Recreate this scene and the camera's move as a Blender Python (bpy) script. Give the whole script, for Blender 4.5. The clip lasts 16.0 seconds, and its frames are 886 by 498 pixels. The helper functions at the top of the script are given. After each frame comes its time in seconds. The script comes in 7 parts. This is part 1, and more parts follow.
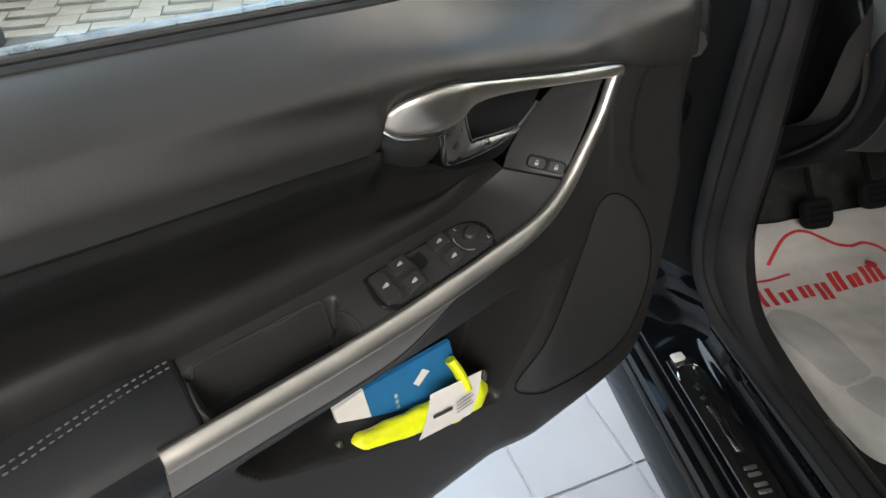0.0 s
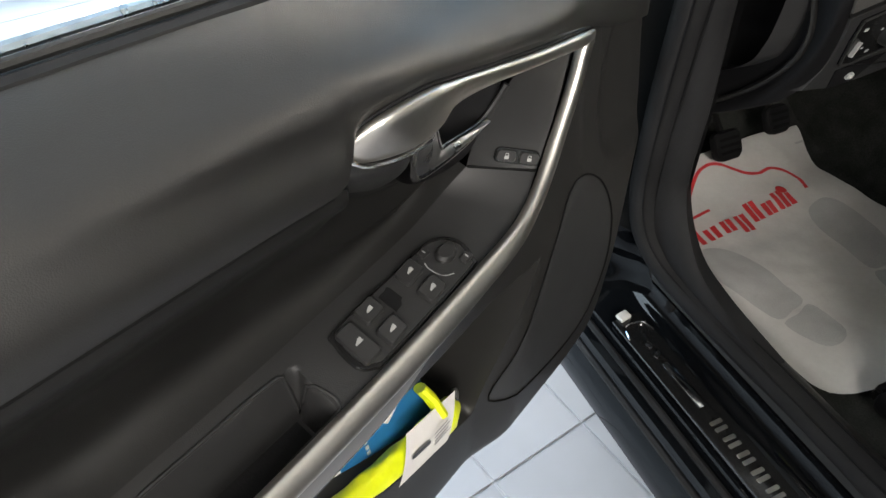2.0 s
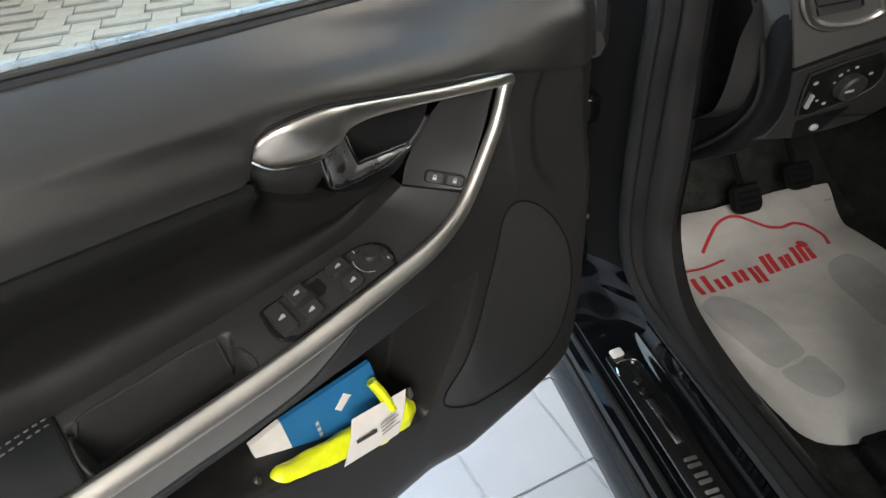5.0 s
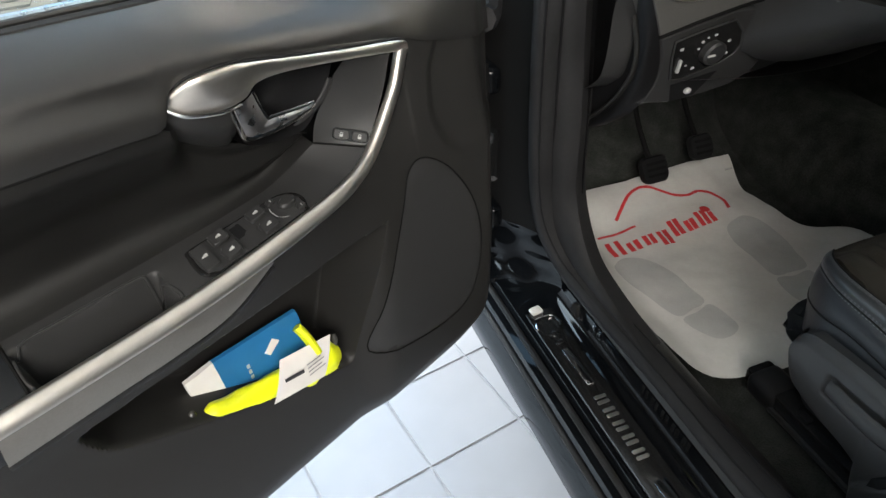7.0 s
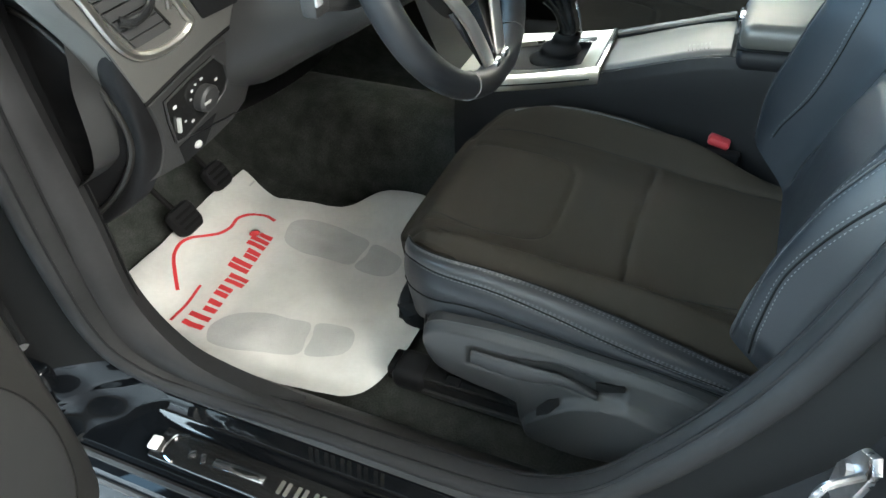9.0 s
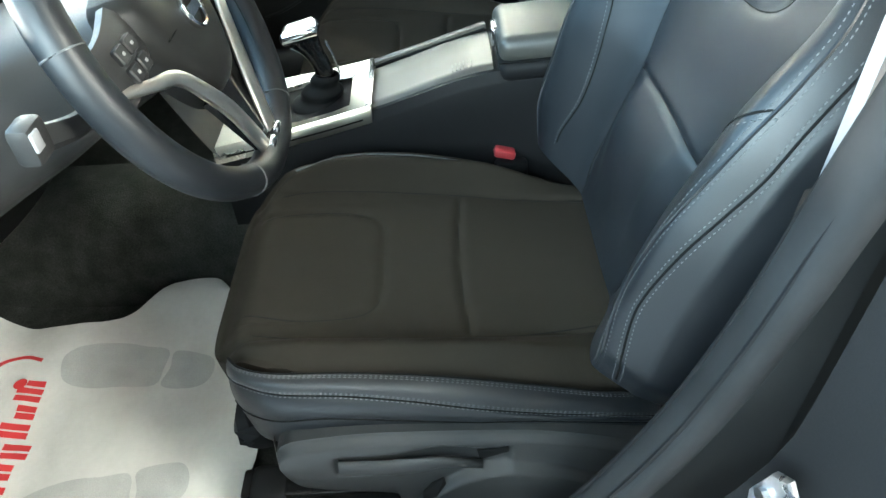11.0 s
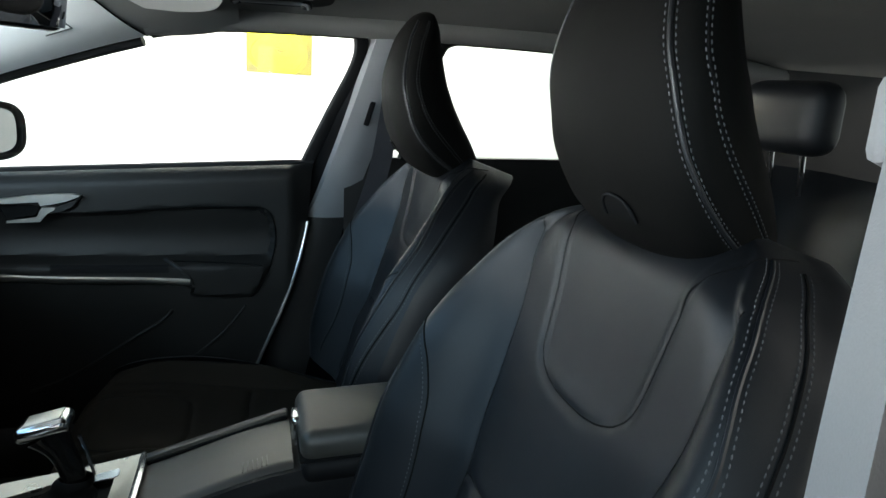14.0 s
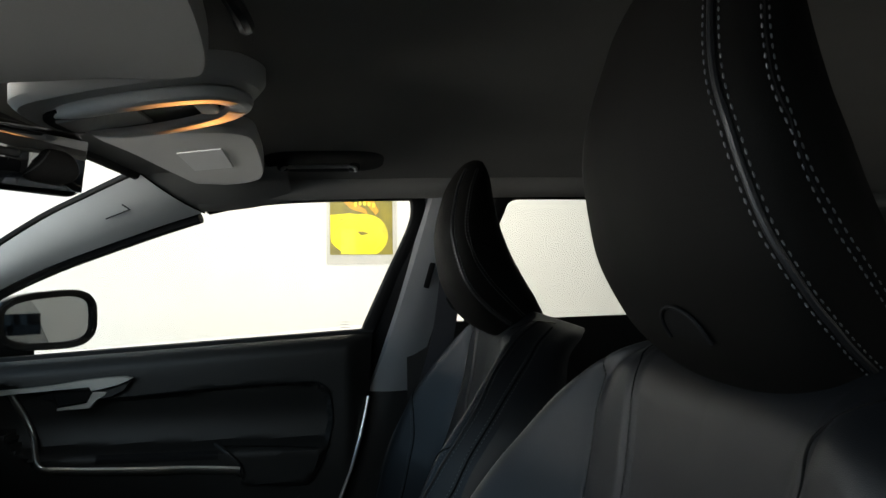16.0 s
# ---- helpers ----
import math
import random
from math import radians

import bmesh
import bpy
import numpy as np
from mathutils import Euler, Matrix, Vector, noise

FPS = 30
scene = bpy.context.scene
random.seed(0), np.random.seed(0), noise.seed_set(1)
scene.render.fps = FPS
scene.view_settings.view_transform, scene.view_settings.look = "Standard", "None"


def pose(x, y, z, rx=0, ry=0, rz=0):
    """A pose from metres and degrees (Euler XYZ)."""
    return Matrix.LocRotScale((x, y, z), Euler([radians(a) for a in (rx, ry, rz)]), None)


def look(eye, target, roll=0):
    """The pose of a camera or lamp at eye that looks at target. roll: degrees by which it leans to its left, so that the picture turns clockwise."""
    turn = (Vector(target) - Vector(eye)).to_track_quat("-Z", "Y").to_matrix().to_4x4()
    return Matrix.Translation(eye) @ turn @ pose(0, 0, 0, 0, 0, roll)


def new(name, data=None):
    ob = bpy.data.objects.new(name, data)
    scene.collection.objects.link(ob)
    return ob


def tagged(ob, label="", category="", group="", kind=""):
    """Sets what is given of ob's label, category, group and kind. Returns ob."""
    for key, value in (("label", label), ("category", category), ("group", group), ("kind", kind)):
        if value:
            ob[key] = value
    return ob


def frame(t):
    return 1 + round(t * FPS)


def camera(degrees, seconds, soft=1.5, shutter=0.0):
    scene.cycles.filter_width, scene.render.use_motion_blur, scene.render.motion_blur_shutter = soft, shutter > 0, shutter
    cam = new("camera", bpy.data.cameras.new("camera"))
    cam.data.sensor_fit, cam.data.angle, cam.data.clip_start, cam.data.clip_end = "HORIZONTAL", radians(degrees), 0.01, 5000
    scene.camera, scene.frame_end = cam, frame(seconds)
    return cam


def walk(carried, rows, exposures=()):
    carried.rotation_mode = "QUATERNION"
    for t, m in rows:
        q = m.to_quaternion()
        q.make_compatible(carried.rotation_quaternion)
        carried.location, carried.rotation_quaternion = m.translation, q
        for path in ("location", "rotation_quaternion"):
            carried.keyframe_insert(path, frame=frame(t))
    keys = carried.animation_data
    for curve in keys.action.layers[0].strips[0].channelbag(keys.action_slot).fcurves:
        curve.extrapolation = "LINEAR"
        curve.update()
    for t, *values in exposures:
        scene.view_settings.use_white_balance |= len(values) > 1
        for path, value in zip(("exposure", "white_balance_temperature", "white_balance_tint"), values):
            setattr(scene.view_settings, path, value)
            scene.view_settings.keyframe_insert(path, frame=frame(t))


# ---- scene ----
import functools

cam = camera(66.14, 16.0, soft=1.5)
# seconds, eye, target, roll
PATH = [
    (0.0, (-1.3132, -0.9036, 1.1594), (-1.1821, -0.1333, 0.5354), -2.36),
    (0.5, (-1.3286, -0.8227, 1.1523), (-1.1288, -0.0902, 0.5016), -3.38),
    (1.0, (-1.3438, -0.7853, 1.1471), (-1.0888, -0.0809, 0.4846), -2.26),
    (1.5, (-1.3503, -0.7686, 1.1387), (-1.0746, -0.0916, 0.4563), -1.16),
    (2.0, (-1.3506, -0.7553, 1.1384), (-1.0662, -0.0924, 0.4458), -1.24),
    (2.5, (-1.345, -0.7512, 1.1419), (-1.0455, -0.0905, 0.4536), -1.96),
    (3.0, (-1.3391, -0.7616, 1.1442), (-1.0449, -0.0946, 0.4596), -2.74),
    (3.5, (-1.3211, -0.7892, 1.1534), (-1.0412, -0.1003, 0.4849), -3.49),
    (3.7, (-1.3128, -0.8044, 1.1555), (-1.0452, -0.1039, 0.4939), -3.67),
    (5.8, (-1.2285, -0.9566, 1.1625), (-1.0779, -0.1829, 0.547), -4.94),
    (6.0, (-1.2303, -0.9713, 1.1616), (-1.0774, -0.199, 0.5451), -5.01),
    (6.5, (-1.2344, -1.0015, 1.1626), (-1.0511, -0.2331, 0.5495), -4.55),
    (7.0, (-1.2293, -1.0178, 1.1607), (-0.9925, -0.2688, 0.5419), -4.37),
    (7.5, (-1.2133, -0.9974, 1.1583), (-0.8499, -0.3134, 0.5259), -3.3),
    (8.0, (-1.1824, -0.9471, 1.1573), (-0.6638, -0.3885, 0.5101), -3.22),
    (8.5, (-1.1683, -0.8996, 1.1638), (-0.5475, -0.4712, 0.5072), -3.4),
    (9.0, (-1.1664, -0.8562, 1.1669), (-0.4777, -0.5509, 0.5092), -2.55),
    (9.5, (-1.141, -0.8443, 1.1709), (-0.426, -0.6162, 0.5102), -2.75),
    (9.7, (-1.1217, -0.8381, 1.1677), (-0.4072, -0.633, 0.4989), -3.34),
    (11.8, (-1.006, -0.7722, 1.2045), (-0.2408, -0.8936, 0.5723), -0.62),
    (12.0, (-0.9927, -0.7764, 1.2052), (-0.2193, -0.9208, 0.588), 0.13),
    (12.5, (-0.9746, -0.7843, 1.2057), (-0.1492, -0.9506, 0.6661), 0.45),
    (13.0, (-0.95, -0.7925, 1.2108), (-0.078, -1.0176, 0.7759), 2.3),
    (13.5, (-0.9269, -0.8057, 1.2037), (-0.0279, -1.051, 0.8409), 3.2),
    (14.0, (-0.8826, -0.8304, 1.1714), (0.0532, -1.0966, 0.9405), 3.75),
    (14.5, (-0.8274, -0.8588, 1.1288), (0.1272, -1.1368, 1.0215), 4.77),
    (15.0, (-0.8012, -0.8789, 1.1113), (0.1655, -1.1347, 1.0966), 2.84),
    (15.5, (-0.7797, -0.9004, 1.1128), (0.2004, -1.097, 1.1409), 1.09),
    (16.0, (-0.7661, -0.9292, 1.1208), (0.2259, -1.0521, 1.1474), -0.51),
]
# the clip's camera opens up for the dark seats and closes down before the white wall
EXPOSURE = [(0.0, -0.42, 7300, 13), (3.7, -0.4, 7300, 13), (7.0, -0.2, 7250, 12), (8.0, 0.85, 7150, 9), (8.5, 1.0, 7150, 8), (9.0, 1.15, 7050, 6), (9.7, 1.25, 6950, 4), (11.8, 1.45, 6950, 1), (12.5, 1.5, 6950, 1), (13.0, 0.75, 6900, 2), (13.5, -0.02, 6750, 4),
            (14.0, -1.2, 6900, 7), (14.5, -2.35, 7200, 9), (15.0, -2.55, 7350, 10), (16.0, -2.52, 7500, 11)]
walk(cam, [(t, look(e, g, r)) for t, e, g, r in PATH], EXPOSURE)

# ---- world, sun, large lights ----
world = bpy.data.worlds.new("sky")
scene.world = world
world.use_nodes = True
_bg = world.node_tree.nodes["Background"]
_sky = world.node_tree.nodes.new("ShaderNodeTexSky")
_sky.sky_type, _sky.sun_disc = "NISHITA", False
_sky.sun_elevation, _sky.sun_rotation = radians(62), radians(20)
world.node_tree.links.new(_sky.outputs["Color"], _bg.inputs["Color"])
_bg.inputs["Strength"].default_value = 0.05


def lamp(name, kind, power, m, size=None, colour=(1, 1, 1), angle=None):
    data = bpy.data.lights.new(name, kind)
    data.energy, data.color = power, colour
    if size:
        data.shape, data.size, data.size_y = "RECTANGLE", size[0], size[1]
    if angle:
        data.angle = radians(angle)
    ob = new(name, data)
    ob.matrix_world = m
    return ob


lamp("sun", "SUN", 5.0, look((1.5, 4.0, 9.0), (0, 0, 0)), colour=(1.0, 0.95, 0.88), angle=0.5)
# daylight standing in the front glazing, with added fills from unseen sources
# bluish fill from the driver's side, where a window is only assumed
lamp("side_fill_light", "AREA", 460, look((-3.3, 0.9, 1.9), (0.4, -0.5, 1.2)), (2.9, 2.6), (0.60, 0.81, 1.0))
lamp("window_daylight_front", "AREA", 350, look((-0.6, 2.35, 2.05), (-0.6, 0, 1.75)), (5.4, 3.9), (0.33, 0.64, 1.0))
# added lamp standing in for light the sunlit ground throws up, brightening the visors
lamp("window_ground_light", "AREA", 800, look((0.2, 2.34, 0.85), (-0.1, -0.6, 1.5)), (4.0, 0.7), (0.9, 0.95, 1.0))
# added to brighten the white wall; no fixture is known there
lamp("wall_fill_light", "AREA", 410, look((1.7, -0.9, 3.1), (2.6, -0.9, 2.8)), (0.5, 4.5), (1.0, 0.97, 0.9))
# added behind the car to lift the door panel and pillar trim
lamp("rear_fill_light", "AREA", 400, look((-2.0, -4.4, 3.1), (-0.6, -0.5, 0.8)), (2.8, 1.6), (0.95, 0.97, 1.0))


# ---- materials ----
def material(name, base, rough=0.5, metal=0.0, grain=0.0, scale=200.0, bump=0.0, vary=0.0, vscale=6.0, coat=0.0, kind="noise", spec=0.5):
    m = bpy.data.materials.new(name)
    m.use_nodes = True
    nt = m.node_tree
    b = nt.nodes["Principled BSDF"]
    b.inputs["Roughness"].default_value, b.inputs["Metallic"].default_value = rough, metal
    b.inputs["Coat Weight"].default_value, b.inputs["Coat Roughness"].default_value = coat, 0.05
    b.inputs["Specular IOR Level"].default_value = spec
    c = nt.nodes.new("ShaderNodeTexCoord")
    big = nt.nodes.new("ShaderNodeTexNoise")
    big.inputs["Scale"].default_value, big.inputs["Detail"].default_value = vscale, 5
    nt.links.new(c.outputs["Object"], big.inputs["Vector"])
    ramp = nt.nodes.new("ShaderNodeMapRange")
    ramp.inputs["From Min"].default_value, ramp.inputs["From Max"].default_value = 0.3, 0.7
    ramp.inputs["To Min"].default_value, ramp.inputs["To Max"].default_value = 1 - vary, 1 + vary
    nt.links.new(big.outputs["Fac"], ramp.inputs["Value"])
    if kind == "voronoi":
        fine = nt.nodes.new("ShaderNodeTexVoronoi")
        fine.inputs["Scale"].default_value = scale
        out = fine.outputs["Distance"]
    else:
        fine = nt.nodes.new("ShaderNodeTexNoise")
        fine.inputs["Scale"].default_value, fine.inputs["Detail"].default_value = scale, 3
        out = fine.outputs["Fac"]
    nt.links.new(c.outputs["Object"], fine.inputs["Vector"])
    g = nt.nodes.new("ShaderNodeMapRange")
    g.inputs["To Min"].default_value, g.inputs["To Max"].default_value = 1 - grain, 1 + grain
    nt.links.new(out, g.inputs["Value"])
    mul = nt.nodes.new("ShaderNodeMath")
    mul.operation = "MULTIPLY"
    nt.links.new(ramp.outputs[0], mul.inputs[0])
    nt.links.new(g.outputs[0], mul.inputs[1])
    col = nt.nodes.new("ShaderNodeVectorMath")
    col.operation = "SCALE"
    col.inputs[0].default_value = base
    nt.links.new(mul.outputs[0], col.inputs["Scale"])
    nt.links.new(col.outputs[0], b.inputs["Base Color"])
    rr = nt.nodes.new("ShaderNodeMath")
    rr.operation = "MULTIPLY"
    rr.inputs[1].default_value = rough
    nt.links.new(ramp.outputs[0], rr.inputs[0])
    nt.links.new(rr.outputs[0], b.inputs["Roughness"])
    if bump:
        bm_ = nt.nodes.new("ShaderNodeBump")
        bm_.inputs["Strength"].default_value, bm_.inputs["Distance"].default_value = bump, 0.001
        nt.links.new(out, bm_.inputs["Height"])
        nt.links.new(bm_.outputs[0], b.inputs["Normal"])
    return m


LEATHER = material("black_leather", (0.0056, 0.0066, 0.0082), 0.45, spec=0.44, grain=0.2, scale=1500, bump=0.10, vary=0.12, vscale=9, kind="voronoi")
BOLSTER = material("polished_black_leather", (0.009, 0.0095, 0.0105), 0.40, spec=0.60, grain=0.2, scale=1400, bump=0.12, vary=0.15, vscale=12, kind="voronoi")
HEADREST = material("matte_black_headrest", (0.0062, 0.0058, 0.0053), 0.7, spec=0.07, grain=0.2, scale=1500, bump=0.15, vary=0.12, vscale=8)
# the brown tint stands in for warm light on the cushion
PERFORATED = material("black_seat_textile", (0.0190, 0.0155, 0.0118), 0.8, spec=0.07, grain=0.25, scale=1500, bump=0.2, vary=0.12, vscale=8)
SOFT = material("soft_black_plastic", (0.0145, 0.014, 0.0132), 0.46, spec=0.30, grain=0.15, scale=1300, bump=0.12, vary=0.1, vscale=7, kind="voronoi")
UPPER = material("soft_black_upper_skin", (0.0145, 0.014, 0.0132), 0.42, spec=0.60, grain=0.15, scale=1300, bump=0.10, vary=0.1, vscale=7, kind="voronoi")
HARD = material("hard_dark_plastic", (0.022, 0.022, 0.022), 0.45, spec=0.33, grain=0.12, scale=1500, bump=0.15, vary=0.08, vscale=11, kind="voronoi")
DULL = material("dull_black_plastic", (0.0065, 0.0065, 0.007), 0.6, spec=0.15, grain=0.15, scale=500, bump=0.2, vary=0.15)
GROOVE = material("seam_shadow_gap", (0.005, 0.005, 0.005), 0.8, spec=0.1)
RUBBER = material("black_rubber_seal", (0.016, 0.016, 0.0165), 0.62, spec=0.14, grain=0.15, scale=120, bump=0.12, vary=0.2, vscale=14)
PAINT = material("black_car_paint", (0.003, 0.0035, 0.0042), 0.06, vary=0.25, vscale=25, spec=0.16)
GLOSS = material("gloss_black_plastic", (0.01, 0.01, 0.01), 0.15, vary=0.1)
SATIN = material("satin_metal_trim", (0.66, 0.63, 0.58), 0.36, metal=1.0, grain=0.06, scale=300, vary=0.06, vscale=20)
FACE = material("dull_metal_face", (0.30, 0.285, 0.26), 0.42, metal=0.9, grain=0.08, scale=400, vary=0.06, vscale=25)
CHROME = material("bright_chrome", (0.72, 0.72, 0.72), 0.13, metal=1.0, vary=0.1, vscale=30)
ALU = material("champagne_aluminium", (0.56, 0.53, 0.46), 0.28, metal=1.0, grain=0.08, scale=260, vary=0.05)
STEEL = material("worn_steel", (0.45, 0.45, 0.46), 0.3, metal=1.0, grain=0.2, scale=150, vary=0.2, vscale=60)
PALE = material("pale_lamp_plastic", (0.74, 0.74, 0.72), 0.45, grain=0.03, scale=300, vary=0.03)
CONSOLE = material("satin_grey_console", (0.050, 0.044, 0.037), 0.40, grain=0.06, scale=700, vary=0.06)
# paler than the seat leather, in place of light from above
ARMREST = material("toplit_grey_armrest", (0.040, 0.038, 0.033), 0.45, grain=0.15, scale=1400, bump=0.1, vary=0.08, vscale=9, kind="voronoi")
THREAD = material("grey_thread", (0.085, 0.086, 0.088), 0.8, grain=0.2, scale=900)
# kept paler than the headliner to make up for missing windscreen light
VISOR = material("pale_visor_vinyl", (0.64, 0.635, 0.61), 0.6, grain=0.08, scale=900, bump=0.15, vary=0.04)
WHITE = material("white_paper_label", (0.88, 0.88, 0.86), 0.7, vary=0.02)
HEADLINER = material("grey_headliner_fabric", (0.19, 0.186, 0.172), 0.95, grain=0.15, scale=900, bump=0.3, vary=0.05, spec=0.1)
GREYTRIM = material("light_grey_trim", (0.22, 0.22, 0.226), 0.6, grain=0.08, scale=700, bump=0.2, vary=0.05)
INSERT = material("black_leather_insert", (0.0092, 0.009, 0.0085), 0.48, spec=0.30, grain=0.2, scale=1400, bump=0.12, vary=0.12, vscale=8, kind="voronoi")
CARPET = material("charcoal_carpet", (0.031, 0.033, 0.030), 1.0, grain=0.65, scale=330, bump=1.0, vary=0.35, vscale=26, spec=0.03)
PAPER = material("creased_white_paper", (0.54, 0.53, 0.50), 0.85, grain=0.06, scale=120, bump=0.3, vary=0.06, vscale=14, spec=0.2)
RED = material("red_print", (0.55, 0.03, 0.035), 0.8)
PRINT = material("grey_sole_print", (0.40, 0.395, 0.38), 0.85, grain=0.25, scale=700, vary=0.08, vscale=18)
ICON = material("pale_icon_print", (0.36, 0.36, 0.35), 0.6)
YELLOW = material("fluorescent_yellow_bag", (0.72, 0.78, 0.02), 0.35, grain=0.1, scale=60, bump=0.8, vary=0.15, vscale=30)
BLUE = material("blue_brochure", (0.012, 0.13, 0.30), 0.35, vary=0.1, vscale=20)
LABEL = material("white_label", (0.62, 0.6, 0.57), 0.6, vary=0.05, vscale=40)
CLEAR = material("crumpled_clear_film", (0.03, 0.03, 0.028), 0.12, vary=0.4, vscale=60)
# white tile darkened in colour to offset too much light on the floor
TILE = material("dimmed_white_tile", (0.21, 0.21, 0.222), 0.3, grain=0.04, scale=14, vary=0.05, vscale=3)
GROUT = material("grey_grout", (0.30, 0.30, 0.31), 0.9, grain=0.2, scale=150)
PAVER = material("grey_concrete_paver", (0.27, 0.285, 0.275), 0.9, grain=0.2, scale=120, bump=0.6, vary=0.15, vscale=5)
SAND = material("dark_paver_joint", (0.10, 0.10, 0.095), 1.0, grain=0.4, scale=200)
GREYDARK = material("grey_dash_plastic", (0.062, 0.060, 0.056), 0.5, grain=0.12, scale=900, bump=0.2, vary=0.06, kind="voronoi")
DIM = material("grey_ceiling_boards", (0.19, 0.185, 0.175), 0.9, grain=0.1, scale=40, vary=0.1)
# pale so that the unseen walls bounce light to the car
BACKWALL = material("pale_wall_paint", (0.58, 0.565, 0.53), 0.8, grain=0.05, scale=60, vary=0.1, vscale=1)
WALL = material("white_wall_paint", (0.80, 0.79, 0.76), 0.75, grain=0.03, scale=90, bump=0.1, vary=0.02, vscale=1.5)
FRAME = material("dark_window_frame", (0.03, 0.03, 0.032), 0.4, vary=0.1)
POSTER = material("yellow_poster_print", (0.80, 0.68, 0.02), 0.5, vary=0.25, vscale=7)
POSTER_D = material("olive_poster_print", (0.22, 0.18, 0.02), 0.5, vary=0.3, vscale=12)
POSTER_P = material("pale_yellow_print", (0.85, 0.80, 0.05), 0.5, vary=0.1, vscale=9)
ORANGE = material("orange_poster_print", (0.75, 0.33, 0.02), 0.5, vary=0.2, vscale=12)
BUCKLE = material("red_buckle_plastic", (0.32, 0.035, 0.04), 0.35, vary=0.1)
WEBBING = material("dark_belt_webbing", (0.03, 0.03, 0.035), 0.7, grain=0.3, scale=600, bump=0.5)


def lit_lens(name, colour, strength, bulb, reach):
    """Pale lamp lens lit from behind by a bulb at either side of the car's middle."""
    m = material(name, (0.70, 0.69, 0.66), 0.4, vary=0.03)
    nt = m.node_tree
    b = nt.nodes["Principled BSDF"]
    c, ab, di, mr, pw = (nt.nodes.new("ShaderNode" + k) for k in ("TexCoord", "VectorMath", "VectorMath", "MapRange", "Math"))
    ab.operation, di.operation, pw.operation = "ABSOLUTE", "DISTANCE", "POWER"
    nt.links.new(c.outputs["Object"], ab.inputs[0])
    nt.links.new(ab.outputs[0], di.inputs[0])
    di.inputs[1].default_value = bulb
    mr.inputs["From Max"].default_value, mr.inputs["To Min"].default_value, mr.inputs["To Max"].default_value = reach, 1.0, 0.0
    nt.links.new(di.outputs["Value"], mr.inputs["Value"])
    nt.links.new(mr.outputs[0], pw.inputs[0])
    pw.inputs[1].default_value = 2.6
    sc = nt.nodes.new("ShaderNodeMath")
    sc.operation = "MULTIPLY"
    sc.inputs[1].default_value = strength
    nt.links.new(pw.outputs[0], sc.inputs[0])
    nt.links.new(sc.outputs[0], b.inputs["Emission Strength"])
    b.inputs["Emission Color"].default_value = (*colour, 1)
    return m


WARM = lit_lens("lit_reading_lens", (1.0, 0.42, 0.12), 16.0, (0.047, 0.757, 1.30), 0.075)


def glass(name, tint=(0.95, 0.97, 0.96)):
    m = bpy.data.materials.new(name)
    m.use_nodes = True
    nt = m.node_tree
    nt.nodes.remove(nt.nodes["Principled BSDF"])
    tr, gl, mix, fr = (nt.nodes.new("ShaderNode" + k) for k in ("BsdfTransparent", "BsdfGlossy", "MixShader", "Fresnel"))
    tr.inputs["Color"].default_value = (*tint, 1)
    gl.inputs["Roughness"].default_value = 0.02
    fr.inputs["IOR"].default_value = 1.45
    nt.links.new(fr.outputs[0], mix.inputs[0])
    nt.links.new(tr.outputs[0], mix.inputs[1])
    nt.links.new(gl.outputs[0], mix.inputs[2])
    nt.links.new(mix.outputs[0], nt.nodes["Material Output"].inputs["Surface"])
    return m


GLASS = glass("window_glass")
MIRROR = material("mirror_silver", (0.9, 0.9, 0.9), 0.02, metal=1.0)


# ---- builders ----
def thing(name, base, label, category, group="", kind=""):
    ob = new(name)
    ob.location = base
    ob.empty_display_size = 0.05
    return tagged(ob, label, category, group, kind)


def part(name, data, mat, parent=None, label="", smooth=True):
    """One mesh object in world coordinates, under a thing or under a part. data: a bmesh, or (verts, faces)."""
    me = bpy.data.meshes.new(name)
    if isinstance(data, tuple):
        me.from_pydata([tuple(v) for v in data[0]], [], [tuple(f) for f in data[1]])
        me.update()
    else:
        data.to_mesh(me)
        data.free()
    me.materials.append(mat)
    if smooth:
        for p in me.polygons:
            p.use_smooth = True
        me.set_sharp_from_angle(angle=radians(38))
    ob = new(name, me)
    if parent is not None:
        ob.parent = parent
        ob.matrix_parent_inverse = Matrix.Translation(-parent.location) if parent.parent is None else Matrix()
    if label:
        ob["label"] = label
    return ob


def lerp(a, b, t):
    return a + (b - a) * t


def smooth(a, b, x):
    t = min(1.0, max(0.0, (x - a) / (b - a)))
    return t * t * (3 - 2 * t)


def interp(knots, x):
    """Smooth monotone cubic through (x, y) knots."""
    n = len(knots)
    if x <= knots[0][0]:
        return knots[0][1]
    if x >= knots[-1][0]:
        return knots[-1][1]
    i = 0
    while knots[i + 1][0] < x:
        i += 1

    def slope(j):
        return (knots[j + 1][1] - knots[j][1]) / (knots[j + 1][0] - knots[j][0])

    def tangent(j):
        if j == 0:
            return slope(0)
        if j == n - 1:
            return slope(n - 2)
        a, b = slope(j - 1), slope(j)
        return 0.0 if a * b <= 0 else 2 * a * b / (a + b)
    x0, y0 = knots[i]
    x1, y1 = knots[i + 1]
    h = x1 - x0
    t = (x - x0) / h
    return (2 * t ** 3 - 3 * t * t + 1) * y0 + (t ** 3 - 2 * t * t + t) * h * tangent(i) + (3 * t * t - 2 * t ** 3) * y1 + (t ** 3 - t * t) * h * tangent(i + 1)


